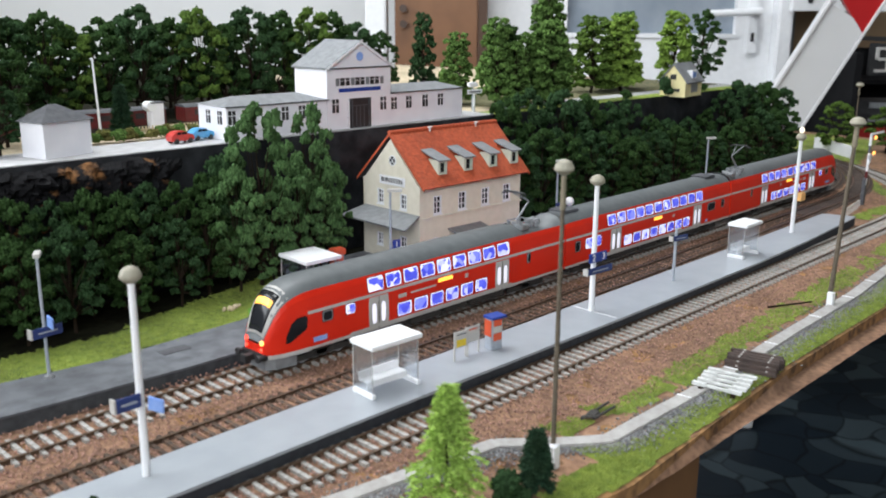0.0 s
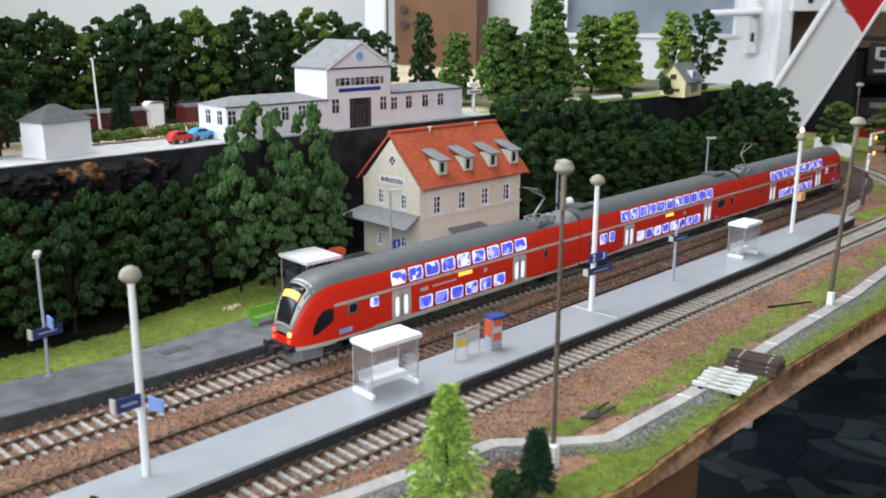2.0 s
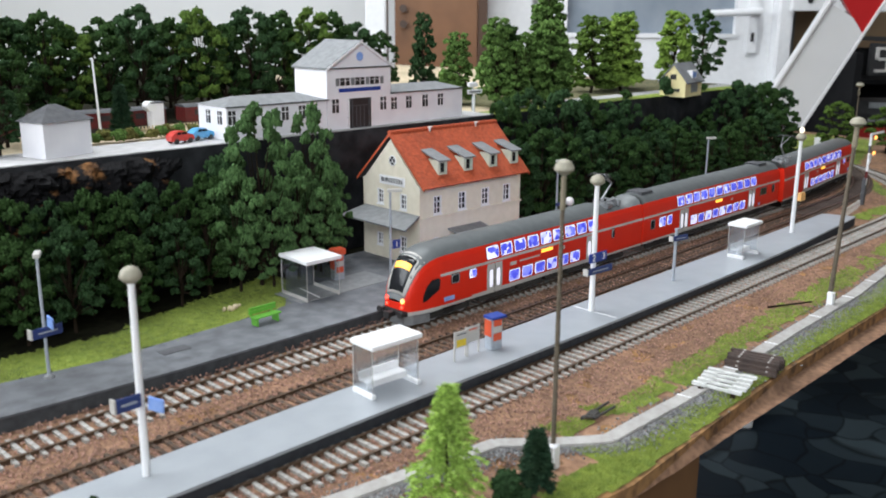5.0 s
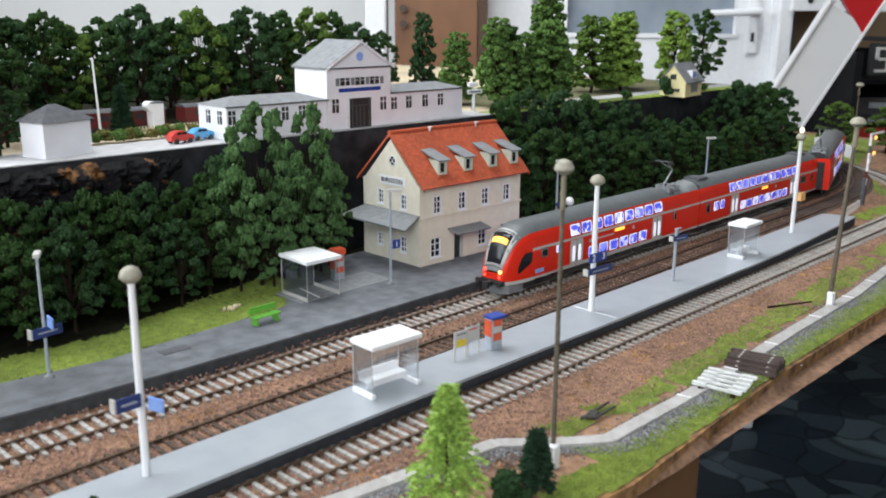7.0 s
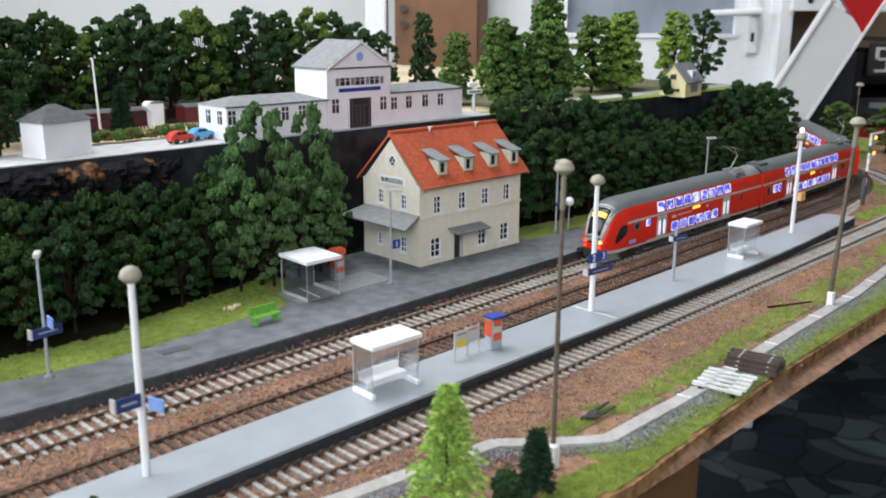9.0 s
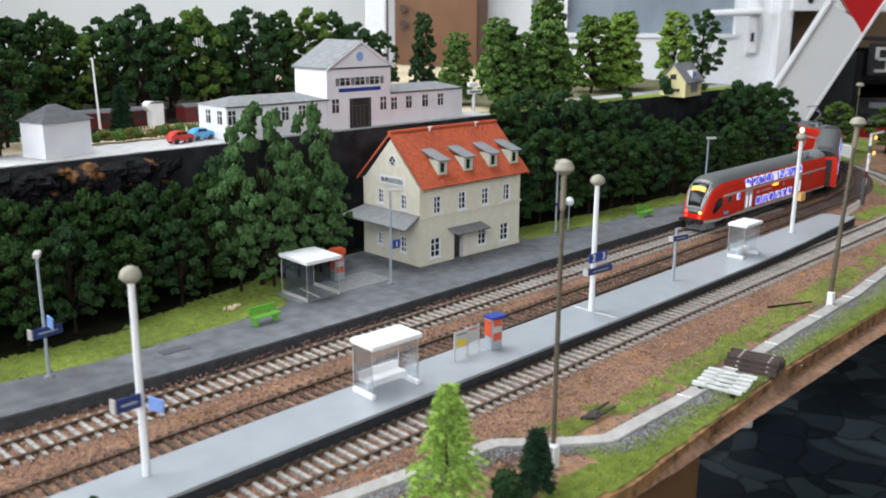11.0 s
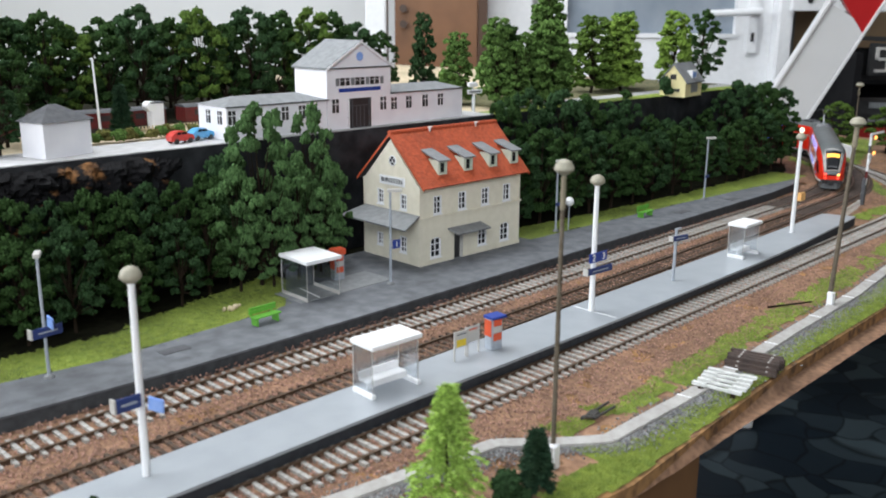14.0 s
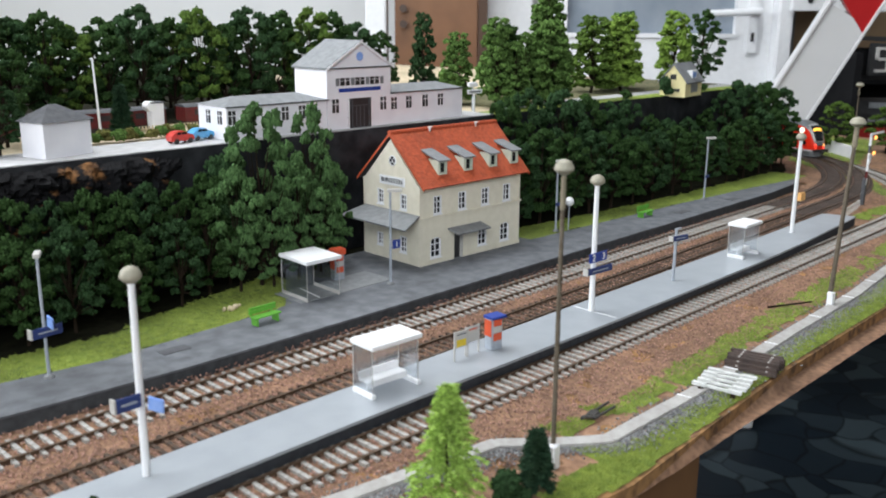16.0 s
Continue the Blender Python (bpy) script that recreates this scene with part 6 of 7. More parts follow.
def cap_lamp(name, x, y, z, h, r, shaft, cap, cap_r, label, group, lean=(0, 0)):
    mast = thing(name, label, "street lamp", pose(x, y, z), group=group)
    bm = bmesh.new()
    tube(bm, (0, 0, -0.0005), (lean[0], lean[1], h), r, r * 0.78, 14)
    part("pole", bm, shaft, mast)
    bm = bmesh.new()
    lathe(bm, [(r * 0.8, -0.0024), (cap_r * 0.55, -0.0020), (cap_r, 0.0), (cap_r * 0.98, 0.0012), (cap_r * 0.72, 0.0036), (cap_r * 0.25, 0.0048)], 22, (lean[0], lean[1], h + 0.0018))
    part("cap", bm, cap, mast, "rounded lamp head", smooth=True)
    return mast


m1 = cap_lamp("platform_lamp", -0.3225, 0.0030, 0, 0.0870, 0.00185, WHITE, CAP, 0.0046, "white platform lamp with beige mushroom cap and name sign", "platform lamps")
m2 = cap_lamp("platform_lamp", 0.0000, 0.0000, 0, 0.0865, 0.0020, WHITE, CAP, 0.0050, "white platform lamp with beige mushroom cap and track signs", "platform lamps")
m3 = cap_lamp("platform_lamp", 0.3230, 0.0050, 0, 0.0855, 0.0020, WHITE, CAP, 0.0046, "white platform lamp with beige cap and small orange box", "platform lamps")


def name_sign(parent, z, w=0.034, h=0.0062, ang=0, x=0, name="name_sign"):
    s = part(name, B((x - w / 2, x + w / 2, -0.0038, -0.0026, z, z + h), bev=0.0003), BLUE_D, parent, "dark blue name sign with unreadable writing", m=pose(0, 0, 0, 0, 0, ang))
    part("sign_edge", B((x - w / 2 - 0.0010, x - w / 2 - 0.0001, -0.0039, 0.0000, z, z + h)), LIGHTGREY, s)
    part("writing_bar", B((x - w * 0.32, x + w * 0.32, -0.00405, -0.0037, z + h * 0.42, z + h * 0.58)), MASTGREY, s)
    return s


def number_sign(parent, z, text, ang=0, x=0.0):
    s = part("track_sign", B((x - 0.0092, x + 0.0092, -0.0040, -0.0028, z, z + 0.0064), bev=0.0003), BLUE, parent, "blue track number sign", m=pose(0, 0, 0, 0, 0, ang))
    for k, t in enumerate(text):
        letters(t, 0.0066, WHITE, "digit", s, Matrix.Translation((x - 0.0052 + 0.0104 * k if len(text) > 1 else x, -0.0042, z + 0.0032)) @ pose(0, 0, 0, 90))
    return s


name_sign(m1, 0.0335, 0.0112, 0.0062, 2, -0.0072)
part("side_sign", B((0.0010, 0.0088, -0.0005, 0.0005, 0.0315, 0.0378), bev=0.0003), SKYBLUE, m1, "translucent blue sign plate", m=pose(0, 0, 0, 0, 5, -66))
name_sign(m2, 0.0268, 0.025, 0.0046, -4, 0.0030)
number_sign(m2, 0.0352, "23", -2)
part("orange_box", B((-0.0005, 0.0085, -0.0060, -0.0020, 0.0300, 0.0375), bev=0.0004), mat("orange_glow_box", (0.8, 0.45, 0.16), rough=0.5), m3, "small orange-yellow box on the lamp")
bm = bmesh.new()
lathe(bm, [(0.0016, 0), (0.0021, 0.002), (0.0014, 0.0042)], 12, (0.0, 0.0, 0.0925))
part("top_light", bm, mat("lit_globe", (0.9, 0.85, 0.7), rough=0.3, emit=(1.0, 0.9, 0.7), power=1.2), m3, "small lit globe on top")

for x, y, h, side_sg in ((-0.3066, 0.1400, 0.0675, True), (-0.0540, 0.1410, 0.0690, False), (0.1690, 0.1600, 0.0640, None), (0.4060, 0.1400, 0.0655, None)):
    g = thing("bracket_lamp", "slim grey platform lamp with flat bracket head", "street lamp", pose(x, y, 0), group="grey bracket lamps")
    bm = bmesh.new()
    tube(bm, (0, 0, -0.0005), (0, 0, h), 0.0010, 0.0008, 10)
    part("pole", bm, MASTGREY, g)
    bm = bmesh.new()
    lathe(bm, [(0.0030, 0), (0.0026, 0.0012), (0.0012, 0.0020)], 14)
    part("foot", bm, SLATE, g)
    part("lamp_head", B((-0.0020, 0.0085, -0.0018, 0.0018, h, h + 0.0022), bev=0.0004), LIGHTGREY, g, "flat grey lamp head", m=pose(0, 0, 0, 0, 0, 62 if side_sg else -35))
    if side_sg is True:
        name_sign(g, 0.0245, 0.0170, 0.0056, 6)
        part("side_sign", B((0.0002, 0.0068, -0.0005, 0.0005, 0.0310, 0.0378), bev=0.0003), SKYBLUE, g, "translucent blue sign plate", m=pose(0, 0, 0, 0, 8, -88))
    elif side_sg is False:
        s1 = part("track_sign", B((0.0008, 0.0072, -0.0022, -0.0012, 0.0270, 0.0335), bev=0.0002), BLUE, g, "blue track number sign", m=pose(0, 0, 0, 0, 0, -10))
        letters("1", 0.0058, WHITE, "digit", s1, Matrix.Translation((0.0040, -0.0024, 0.0302)) @ pose(0, 0, 0, 90))
    else:
        part("small_sign", B((-0.0030, 0.0040, -0.0020, -0.0012, 0.0240, 0.0270)), BLUE_D, g)
pm = thing("platform_sign", "grey post with dark blue name sign on the platform", "sign", pose(0.1040, -0.0008, 0))
bm = bmesh.new()
tube(bm, (0, 0, -0.0005), (0, 0, 0.0400), 0.0012, 0.0011, 10)
part("pole", bm, MASTGREY, pm)
name_sign(pm, 0.0318, 0.0160, 0.0038, -12, 0.0012)
part("top_bracket", B((-0.0012, 0.0060, -0.0008, 0.0008, 0.0392, 0.0404)), MASTGREY, pm)
gl = thing("globe_clock", "round white globe lamp beside a grey mast", "lamp", pose(0.1790, 0.1580, 0))
bm = bmesh.new()
bmesh.ops.create_icosphere(bm, subdivisions=3, radius=0.0044, matrix=Matrix.Translation((0.0040, -0.002, 0.0265)))
part("globe", bm, WHITE, gl, smooth=True)
bm = bmesh.new()
tube(bm, (0.004, -0.002, -0.0005), (0.004, -0.002, 0.0225), 0.0006, 0.0006, 8)
part("post", bm, MASTGREY, gl)

# brown catenary-style lamp masts at the front
for x, y, h, r, cr, lx, ly in ((-0.1770, -0.1045, 0.1375, 0.00125, 0.0044, 0.0, 0.0), (0.1555, -0.0980, 0.1300, 0.0018, 0.0056, 0.009, -0.002), (0.888, 0.165, 0.105, 0.0011, 0.0060, 0.0, 0.0)):
    mm = thing("yard_lamp", "tall weathered brown lamp mast with mushroom cap", "street lamp", pose(x, y, GZ), group="brown yard lamps")
    bm = bmesh.new()
    tube(bm, (0, 0, -0.0005), (lx, ly, h), r, r * 0.7, 12)
    part("pole", bm, MASTBROWN, mm)
    bm = bmesh.new()
    tube(bm, (lx * 0.88, ly * 0.88, h * 0.88), (lx, ly, h), r * 1.05, r * 0.9, 12)
    part("collar", bm, mat("beige_collar", (0.22, 0.19, 0.13), rough=0.6), mm)
    bm = bmesh.new()
    lathe(bm, [(r * 0.8, -0.0024), (cr * 0.55, -0.0018), (cr, 0.0), (cr * 0.98, 0.0010), (cr * 0.7, 0.0034), (cr * 0.25, 0.0044)], 22, (lx, ly, h + 0.001))
    part("cap", bm, CAP, mm, "beige mushroom lamp cap")
    part("base", B((-0.0022, 0.0022, -0.0022, 0.0022, -0.0005, 0.0110), bev=0.0003), WHITE, mm, "white concrete base post", m=pose(-0.0016, -0.0016, 0))
beam = thing("fallen_rod", "thin rusty rod lying on the ballast", "rod", pose(0.118, -0.082, GZ + 0.001))
bm = bmesh.new()
tube(bm, (0, 0.012, 0), (0.032, -0.006, 0.001), 0.0008, 0.0005, 7)
part("rod", bm, TRUNK, beam)

# semaphore signal by the bend
sig = thing("semaphore_signal", "semaphore signal with red-white mast and raised white arm", "signal", pose(0.5480, 0.0240, GZ))
part("base", B((-0.0020, 0.0020, -0.0020, 0.0020, 0, 0.0300), bev=0.0003), SLATE_D, sig)
for i, (z0, z1, mt) in enumerate(((0.022, 0.030, WHITE), (0.030, 0.038, OLD_RED), (0.038, 0.058, WHITE), (0.058, 0.066, SLATE_D), (0.066, 0.078, WHITE))):
    part("mast_section", B((-0.0012, 0.0012, -0.0022, -0.0002, z0, z1)), mt, sig)
bm = bmesh.new()
prism(bm, [(-0.0058, 0, 0.0560), (0.0058, 0, 0.0560), (0.0, 0, 0.0470)], (0, -0.0032, 0), (0, -0.0024, 0))
part("triangle_board", bm, WHITE, sig, "white triangular board")
part("arm", B((-0.006, 0.034, -0.0030, -0.0022, 0.0775, 0.0800)), WHITE, sig, "white signal arm")
for z, s_ in ((0.0745, 0.0021), (0.0575, 0.0020)):
    bm = bmesh.new()
    lathe(bm, [(s_, 0), (s_ * 1.05, 0.001), (s_ * 0.6, 0.002)], 12)
    part("signal_lamp", bm, HEAD, sig, "lit orange signal lamp", m=Matrix.Translation((0.0070, -0.003, z)) @ pose(0, 0, 0, 90))
    part("lamp_arm", B((0.0, 0.0060, -0.0016, -0.0008, z - 0.0005, z + 0.0005)), SLATE_D, sig)
fn = thing("ramp_railing", "low white railing at the platform's end", "railing", pose(0.4600, 0.0100, GZ))
for i in range(9):
    part("baluster", B((-0.0005, 0.0005, -0.0005, 0.0005, 0, 0.0080)), LIGHTGREY, fn, m=pose(0.0085 * i, 0.0012 * i, 0))
part("handrail", B((0, 0.069, -0.0006, 0.0006, 0.0080, 0.0090)), LIGHTGREY, fn, m=pose(0, 0, 0, 0, 0, 8))
grass("dry_tuft", 0.47, 0.56, lambda x: -0.012, lambda x: 0.006, GZ, 900, "dry yellow grass at the platform's end", 0.2)
bm = bmesh.new()
prism(bm, [(0.956, 0.250, 0), (0.884, 0.163, 0), (0.888, 0.160, 0), (0.960, 0.247, 0)], (0, 0, GZ), (0, 0, 0.0085))
structure("low_wall", bm, PAPER, "low white board closing the layout beyond the bend", "wall")

# ---- shelters, bench, machines ----


def shelter(m, w, dp, h, label, bench=True):
    """Glazed platform shelter: x along the platform, open side towards -y."""
    s = thing("platform_shelter", label, "shelter", m, group="platform shelters")
    bm = B((-w / 2 - 0.0015, w / 2 + 0.0015, -dp / 2 - 0.0025, dp / 2 + 0.0015, h, h + 0.0026), bev=0.0004)
    part("roof", bm, WHITE, s, "flat white roof")
    for x in (-w / 2, w / 2):
        p = part("side_pane", B((x - 0.0003, x + 0.0003, -dp / 2, dp / 2, 0.0028, h)), HAZY if bench else PANE, s, "clear side pane")
        p.visible_shadow = False
        part("foot_rail", B((x - 0.0013, x + 0.0013, -dp / 2 - 0.0015, dp / 2, 0, 0.0026), bev=0.0003) if bench else B((x - 0.0003, x + 0.0003, -dp / 2, dp / 2, 0, 0.0028)), WHITE if bench else LIGHTGREY, s)
        part("edge_post", B((x - 0.0002, x + 0.0002, -dp / 2 - 0.0003, -dp / 2 - 0.0001, 0.0026, h)), LIGHTGREY, s)
        part("edge_post", B((x - 0.0003, x + 0.0003, dp / 2 + 0.0003, dp / 2 + 0.0006, 0.0, h)), LIGHTGREY, s)
    n = 2 if w < 0.035 else 2
    for i in range(n):
        a, b = -w / 2 + 0.0006 + (w - 0.0012) * i / n, -w / 2 + 0.0006 + (w - 0.0012) * (i + 1) / n
        p = part("back_pane", B((a, b - 0.0004, dp / 2 - 0.0003, dp / 2 + 0.0003, 0.0006, h)), HAZY if bench else PANE, s, "clear back pane")
        p.visible_shadow = False
    if bench:
        part("seat", B((-w / 2 + 0.002, w / 2 - 0.002, -0.001, dp / 2 - 0.001, 0.0056, 0.0064)), WHITE, s, "white bench seat")
        part("seat_back", B((-w / 2 + 0.002, w / 2 - 0.002, dp / 2 - 0.0016, dp / 2 - 0.0008, 0.0064, 0.0105)), WHITE, s)
        part("seat_front", B((-w / 2 + 0.002, w / 2 - 0.002, -0.001, -0.0004, 0.0030, 0.0056)), WHITE, s)
    return s


shelter(pose(-0.1850, 0.0012, 0, 0, 0, -3), 0.0310, 0.0155, 0.0268, "clear acrylic platform shelter with flat white roof and bench")
shelter(pose(0.2125, -0.0018, 0, 0, 0, 0), 0.0255, 0.0130, 0.0262, "small clear platform shelter with flat white roof")
sh = shelter(pose(-0.1110, 0.1625, 0.0, 0, 0, -2), 0.0275, 0.0300, 0.0268, "clear acrylic shelter with flat white roof beside the house", False)
part("floor_rail", B((-0.0140, 0.0140, -0.0005, 0.0005, 0, 0.0006)), WHITE, sh, m=pose(0, 0.002, 0, 0, 0, 85))
structure("shelter_pad", B((-0.13, -0.045, 0.149, 0.180, 0.0, 0.0004)), SLATE, "brown-grey slab under the shelter", "pavement")


def ticket_machine(m, label):
    t = thing("ticket_machine", label, "ticket machine", m, group="ticket machines")
    part("case", B((-0.0042, 0.0042, -0.0035, 0.0035, 0, 0.0195), bev=0.0005), MASTGREY, t)
    part("side_panel", B((-0.0045, -0.0041, -0.0030, 0.0030, 0.0085, 0.0185)), ORANGE, t, "orange-red panel")
    for z0, z1, mt in ((0.0150, 0.0190, ORANGE), (0.0110, 0.0145, LIGHTGREY), (0.0060, 0.0105, ORANGE)):
        part("front_panel", B((-0.0030, 0.0030, -0.0039, -0.0034, z0, z1)), mt, t)
    return t


tm = ticket_machine(pose(-0.1000, 0.0000, 0, 0, 0, -8), "orange and grey ticket machine with blue hood on the platform")
part("hood", B((-0.0052, 0.0062, -0.0052, 0.0040, 0.0195, 0.0210), bev=0.0004), BLUE, tm, "dark blue hood")
tm2 = ticket_machine(pose(-0.0740, 0.1780, 0, 0, 0, -8), "orange and grey ticket machine behind the shelter")
part("hood", B((-0.0052, 0.0052, -0.0042, 0.0040, 0.0195, 0.0240), bev=0.0005), ORANGE, tm2, "orange hood")
for k, (x, y, yel) in enumerate(((-0.1270, 0.0010, True), (-0.1160, 0.0025, False))):
    v = thing("notice_board", "clear upright notice board with posters on the platform", "notice board", pose(x, y, 0, 0, 0, -4), group="notice boards")
    for s_ in (-1, 1):
        part("post", B((s_ * 0.0052 - 0.0004, s_ * 0.0052 + 0.0004, -0.0004, 0.0004, 0, 0.0175)), LIGHTGREY, v)
    part("panel", B((-0.0048, 0.0048, -0.0002, 0.0002, 0.0075, 0.0172)), LIGHTGREY, v, "pale poster panel")
    part("header_bar", B((-0.0035, 0.0035, -0.0005, -0.0002, 0.0150, 0.0158)), SLATE if yel else ORANGE, v)
    if yel:
        part("timetable", B((-0.0036, 0.0036, -0.0005, -0.0002, 0.0082, 0.0122)), YELLOW, v, "yellow timetable")


def bench(m, label):
    b = thing("bench", label, "bench", m, group="green benches")
    for y in (-0.0036, -0.0016, 0.0004):
        part("seat_slat", B((-0.0105, 0.0105, y - 0.0008, y + 0.0008, 0.0050, 0.0058)), GREENP, b)
    for z in (0.0070, 0.0092):
        part("back_slat", B((-0.0105, 0.0105, 0.0018, 0.0026, z, z + 0.0018)), GREENP, b)
    for x in (-0.0080, 0.0080):
        part("leg", B((x - 0.0006, x + 0.0006, -0.0040, 0.0022, 0, 0.0050)), GREENP, b)
        part("back_post", B((x - 0.0006, x + 0.0006, 0.0026, 0.0033, 0.0040, 0.0108)), GREENP, b)


bench(pose(-0.1700, 0.1345, 0, 0, 0, 2), "bright green bench on the asphalt platform")
bench(pose(0.2840, 0.1380, 0, 0, 0, 0), "bright green bench at the platform's back edge")
stone = thing("boulder", "small brown mossy stone heap on the grass bank", "stone", pose(-0.171, 0.172, 0))
v_, f_ = clumps(rng, np.array([(0, 0, 0.001), (0.004, 0.001, 0.001), (-0.004, 0.002, 0.0005), (0.001, -0.002, 0.001), (0.008, 0.003, 0.0)]), np.array([0.0032, 0.0026, 0.0022, 0.002, 0.002]), ICO_V, ICO_F)
part("stones", fast_mesh("stones", v_, f_, SAND), SAND, stone)

# ---- the room behind ----


def room_thing(name, label, category):
    return thing(name, label, category, ROOM.copy())


cab = room_thing("wardrobe", "tall brown wooden wardrobe with round handles", "wardrobe")
part("body", B((-0.118, 0.100, 2.22, 2.70, FLOOR_Z, 1.15)), WOOD, cab)
part("door", B((-0.114, 0.078, 2.20, 2.22, FLOOR_Z + 0.05, 1.12), bev=0.003), WOOD, cab)
part("side_post", B((0.079, 0.100, 2.19, 2.22, FLOOR_Z, 1.15)), mat("dark_wood_edge", (0.065, 0.028, 0.013), rough=0.5), cab)
bm = bmesh.new()
for z in (0.17, 0.205):
    tube(bm, (-0.096, 2.198, z), (-0.096, 2.170, z), 0.008, 0.009, 12)
part("handle", bm, mat("dark_handle", (0.05, 0.025, 0.015), rough=0.4), cab)
fr_ = room_thing("door_frame", "white door frame beside the wardrobe", "door frame")
part("post", B((-0.190, -0.140, 2.24, 2.34, FLOOR_Z, 1.20), bev=0.004), WHITE, fr_)
part("post", B((0.105, 0.215, 2.30, 2.40, FLOOR_Z, 1.20), bev=0.004), WHITE, fr_)
wd = room_thing("glazed_door", "white glazed balcony door with lever handle", "door")
part("leaf", B((0.225, 0.775, 2.22, 2.27, FLOOR_Z, 0.150), (0.225, 0.290, 2.22, 2.27, 0.150, 1.25), (0.690, 0.775, 2.22, 2.27, 0.150, 1.25)), WHITE, wd)
pn = part("pane", B((0.290, 0.690, 2.24, 2.245, 0.150, 1.25)), mat("grey_blue_pane", (0.20, 0.24, 0.29), (0.30, 0.34, 0.39), rough=0.15, scale=9), wd, "grey-blue glass pane")
part("bead", B((0.288, 0.692, 2.215, 2.222, 0.142, 0.152)), WHITE, wd)
part("handle_plate", B((0.712, 0.742, 2.208, 2.220, 0.105, 0.305), bev=0.004), WHITE, wd)
bm = bmesh.new()
tube(bm, (0.727, 2.21, 0.204), (0.727, 2.17, 0.204), 0.009, 0.009, 14)
tube(bm, (0.732, 2.17, 0.204), (0.610, 2.172, 0.198), 0.009, 0.008, 14)
part("lever", bm, WHITE, wd)
part("keyhole", B((0.724, 0.730, 2.204, 2.209, 0.135, 0.155)), BLACK, wd)
part("frame_post", B((0.776, 0.812, 2.18, 2.30, FLOOR_Z, 1.25), bev=0.004), WHITE, wd)

cross = room_thing("crossing_sign", "big white and red railway crossing sign arm leaning", "sign")
slant = Matrix.Translation((0.640, 1.70, 0.030)) @ pose(0, 0, 0, 0, 29.0, 0)
part("board", B((-0.043, 0.037, -0.006, 0.006, -0.16, 0.190), bev=0.002), mat("grey_white_enamel", (0.62, 0.62, 0.63), (0.56, 0.56, 0.57), rough=0.35, scale=6), cross, "white enamel part", m=slant)
bm = bmesh.new()
prism(bm, [(-0.043, 0, 0.212), (0.037, 0, 0.175), (0.037, 0, 0.62), (-0.043, 0, 0.62)], (0, -0.0062, 0), (0, 0.0062, 0))
part("red_end", bm, mat("red_enamel", (0.40, 0.010, 0.012), (0.34, 0.008, 0.010), rough=0.35, scale=6), cross, "red enamel part", m=slant)
for x in (-0.0455, 0.0395):
    part("rim", B((x - 0.0025, x + 0.0025, -0.010, 0.010, -0.16, 0.62), bev=0.001), MATS["grey_white_enamel"], cross, m=slant)
SHELF = mat("shelf_black", (0.006, 0.006, 0.007), (0.010, 0.010, 0.011), rough=0.8, spec=0.1, scale=20)
shelf = room_thing("dark_shelf", "black shelf unit with model locomotives", "shelf")
part("back_panel", B((0.870, 2.2, 2.28, 2.30, -0.45, 0.120)), SHELF, shelf)
part("board", B((0.830, 2.2, 1.96, 2.28, -0.125, -0.110)), SHELF, shelf)
part("board", B((0.870, 2.2, 2.10, 2.28, 0.045, 0.055)), SHELF, shelf)
part("side_panel", B((0.870, 0.885, 1.96, 2.28, -0.45, 0.120)), SHELF, shelf)
back_board = room_thing("grey_panel", "pale grey panel behind the crossing sign", "panel")
part("board", B((0.813, 0.868, 2.32, 2.34, FLOOR_Z, 0.20)), SLATE, back_board)
rack = room_thing("white_rack", "white metal rack plate with round holes", "rack")
part("plate", B((0.790, 1.02, 2.14, 2.16, 0.205, 0.60), bev=0.002), WHITE, rack)
for u in (0.83, 0.875, 0.92):
    bm = bmesh.new()
    lathe(bm, [(0.006, 0), (0.006, 0.002)], 14)
    part("hole", bm, BLACK, rack, m=Matrix.Translation((u, 2.139, 0.228)) @ pose(0, 0, 0, 90))
tan = room_thing("wood_panel", "tan wooden wall panel behind the shelf", "panel")
part("board", B((0.800, 1.9, 2.36, 2.38, -0.40, 0.62)), mat("tan_wood", (0.33, 0.22, 0.13), (0.27, 0.175, 0.10), rough=0.6, scale=8), tan)
num = room_thing("number_plate", "black cast plate with pale raised figure", "plate")
part("plate", B((0.930, 1.07, 2.03, 2.04, 0.068, 0.138), bev=0.002), BLACK, num)
part("bar", B((0.942, 0.948, 2.024, 2.030, 0.104, 0.124), (0.942, 0.972, 2.024, 2.030, 0.124, 0.130), (0.948, 0.966, 2.024, 2.030, 0.101, 0.107), (0.966, 0.972, 2.024, 2.030, 0.078, 0.124), (0.942, 0.966, 2.024, 2.030, 0.076, 0.082)), LIGHTGREY, num, "pale raised bars")
hook = part("hanger", B((0.985, 0.995, 2.04, 2.37, 0.14, 0.15)), BLACK, num)
loco = room_thing("shelf_locomotive", "black and red model locomotive on the shelf", "locomotive")
loco.matrix_basis = ROOM @ Matrix.Translation((0.045, 0, 0.0))
part("frame", B((0.845, 1.060, 2.02, 2.06, -0.075, -0.045), bev=0.003), mat("loco_red", (0.42, 0.02, 0.015), rough=0.4), loco, "red wheels and frame")
part("wheels", B((0.86, 1.05, 2.03, 2.05, -0.110, -0.075)), OLD_RED, loco)
bm = bmesh.new()
tube(bm, (0.850, 2.04, -0.012), (1.055, 2.04, -0.012), 0.032, 0.032, 20)
part("boiler", bm, BLACK, loco)
part("lettering_bar", B((0.885, 0.925, 2.004, 2.008, 0.000, 0.012)), SLATE, loco)
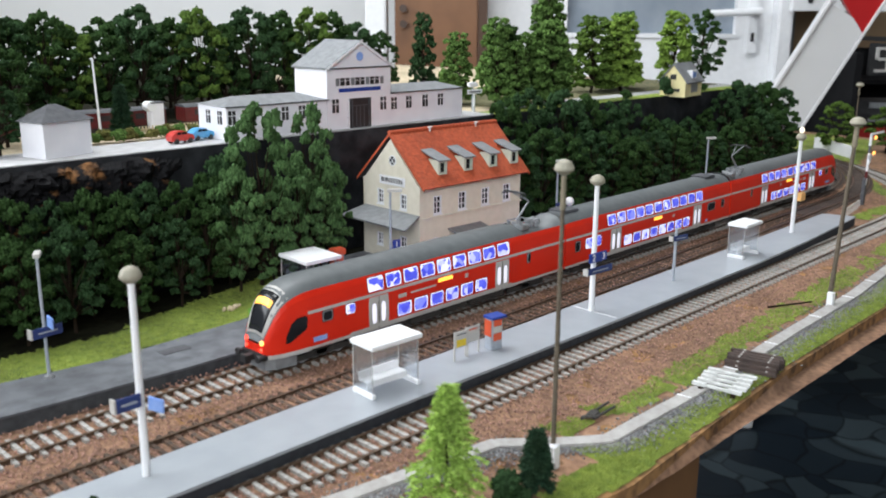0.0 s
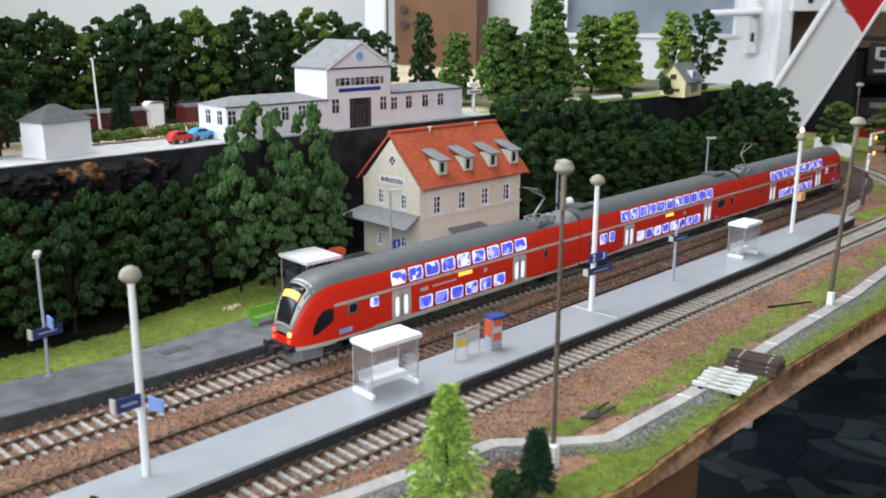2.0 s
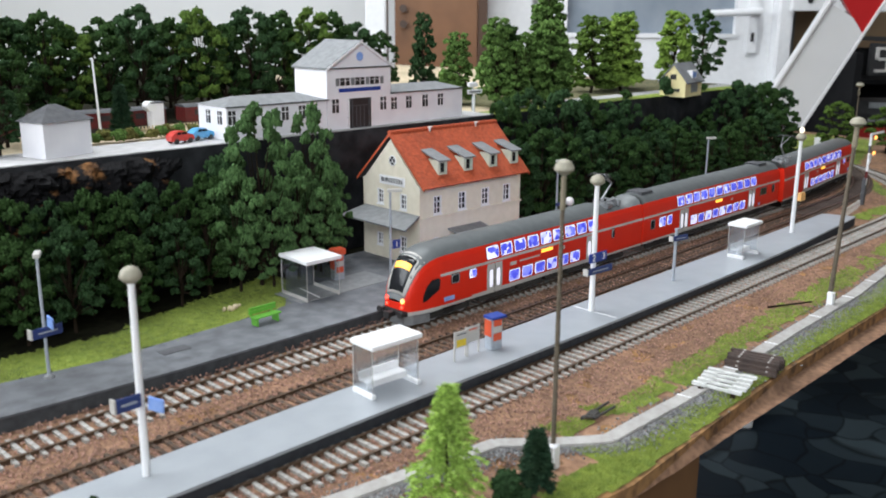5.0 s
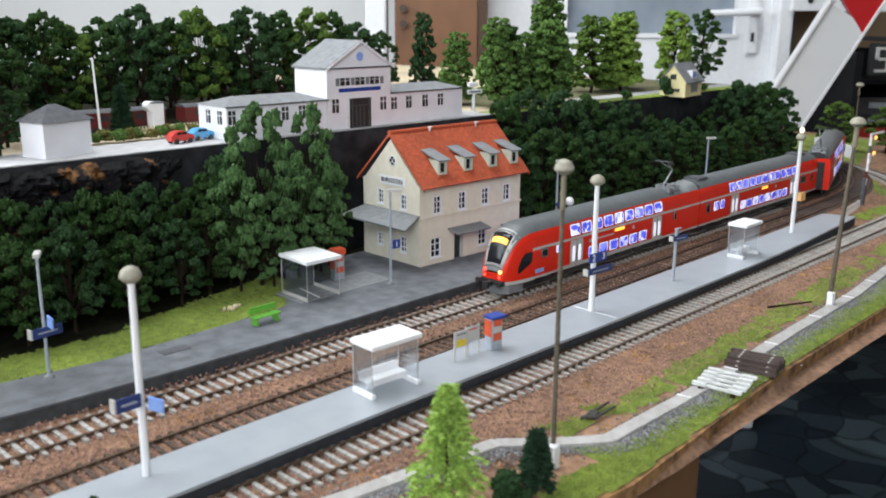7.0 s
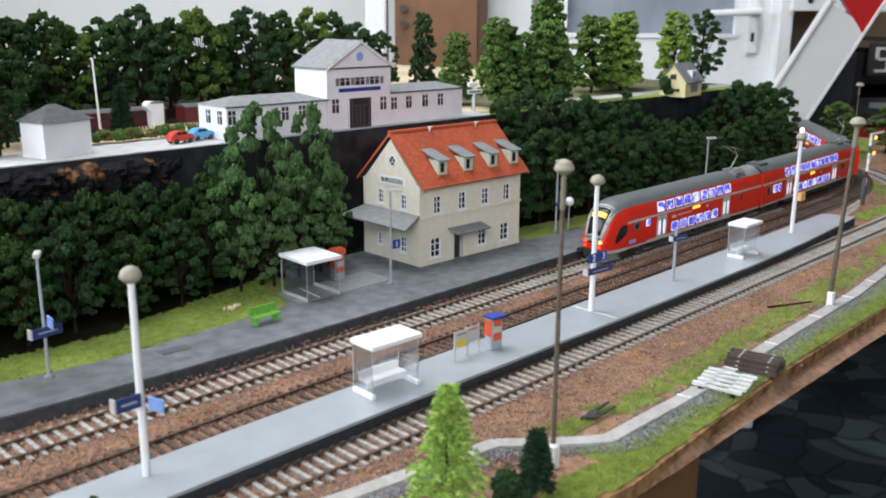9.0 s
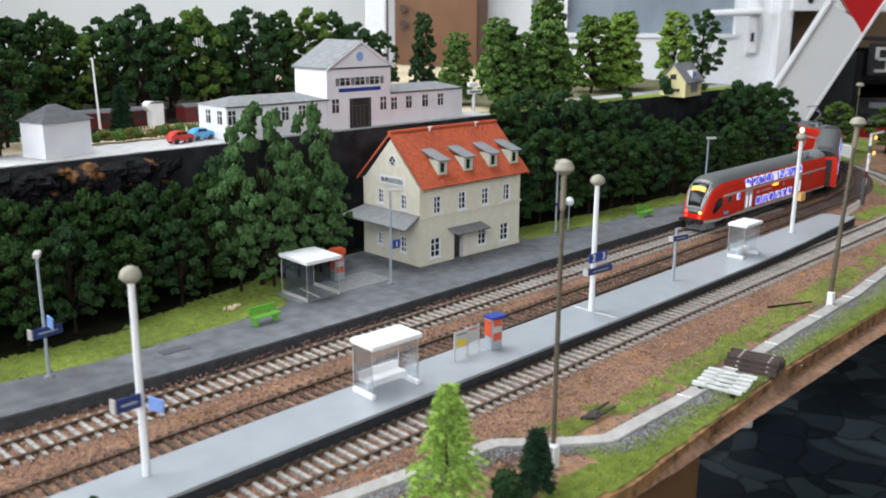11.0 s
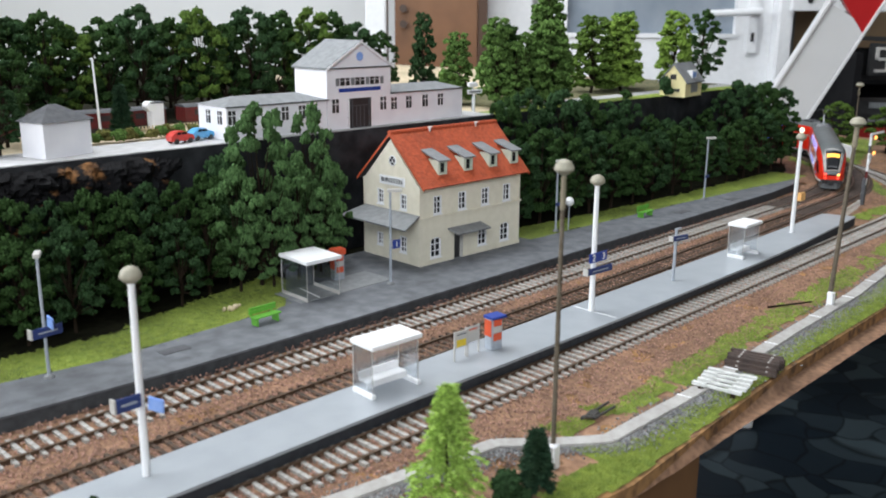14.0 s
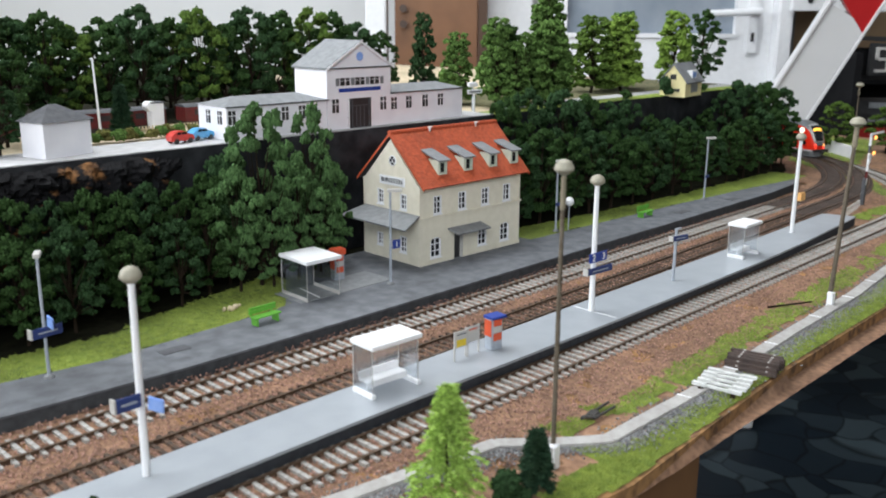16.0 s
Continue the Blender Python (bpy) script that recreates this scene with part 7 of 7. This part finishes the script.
part("lettering_bar", B((0.885, 0.935, 2.004, 2.008, -0.030, -0.022)), SLATE, loco)


# ---- what moves ----
RUN = [(0.0, 0.0005), (0.5, 0.0016), (1.0, 0.0055), (1.5, 0.0117), (2.0, 0.0199), (2.5, 0.0305), (3.0, 0.0423), (3.5, 0.0562), (4.0, 0.0719), (6.5, 0.1815), (7.0, 0.2078), (7.5, 0.2366), (8.0, 0.2668), (8.5, 0.2995), (9.0, 0.3340), (11.5, 0.5450), (12.0, 0.5920), (12.5, 0.6410), (13.0, 0.6930), (13.5, 0.7490), (14.0, 0.8070), (14.5, 0.8680), (15.0, 0.9340), (15.5, 1.0030), (16.0, 1.0740)]


def run_at(t):
    """Distance run at t, by a smooth curve through RUN."""
    ts, ss = [r[0] for r in RUN], [r[1] for r in RUN]
    n = len(ts)
    d = [(ss[i + 1] - ss[i]) / (ts[i + 1] - ts[i]) for i in range(n - 1)]
    g = [0.0] + [(d[i - 1] * (ts[i + 1] - ts[i]) + d[i] * (ts[i] - ts[i - 1])) / (ts[i + 1] - ts[i - 1]) for i in range(1, n - 1)] + [d[-1]]
    i = min(max(0, next((k for k in range(n - 1) if t <= ts[k + 1]), n - 2)), n - 2)
    h = ts[i + 1] - ts[i]
    f = (t - ts[i]) / h
    return (2 * f ** 3 - 3 * f ** 2 + 1) * ss[i] + (f ** 3 - 2 * f ** 2 + f) * h * g[i] + (-2 * f ** 3 + 3 * f ** 2) * ss[i + 1] + (f ** 3 - f ** 2) * h * g[i + 1]


def car_pose(s, turned):
    a, _ = LINE_1.at(s - 0.096)
    b, _ = LINE_1.at(s + 0.096)
    c = (a + b) / 2
    return pose(c.x, c.y, RZ, 0, 0, math.degrees(math.atan2(b.y - a.y, b.x - a.x)) + (180 if turned else 0))


def motions():
    times = [0.25 * i for i in range(65)]
    for car, s0, turned in ((cab_car, -0.0788, False), (mid_car, 0.1944, False), (far_car, 0.4676, True)):
        walk(car, [(t, car_pose(s0 + run_at(t), turned)) for t in times])


motions()
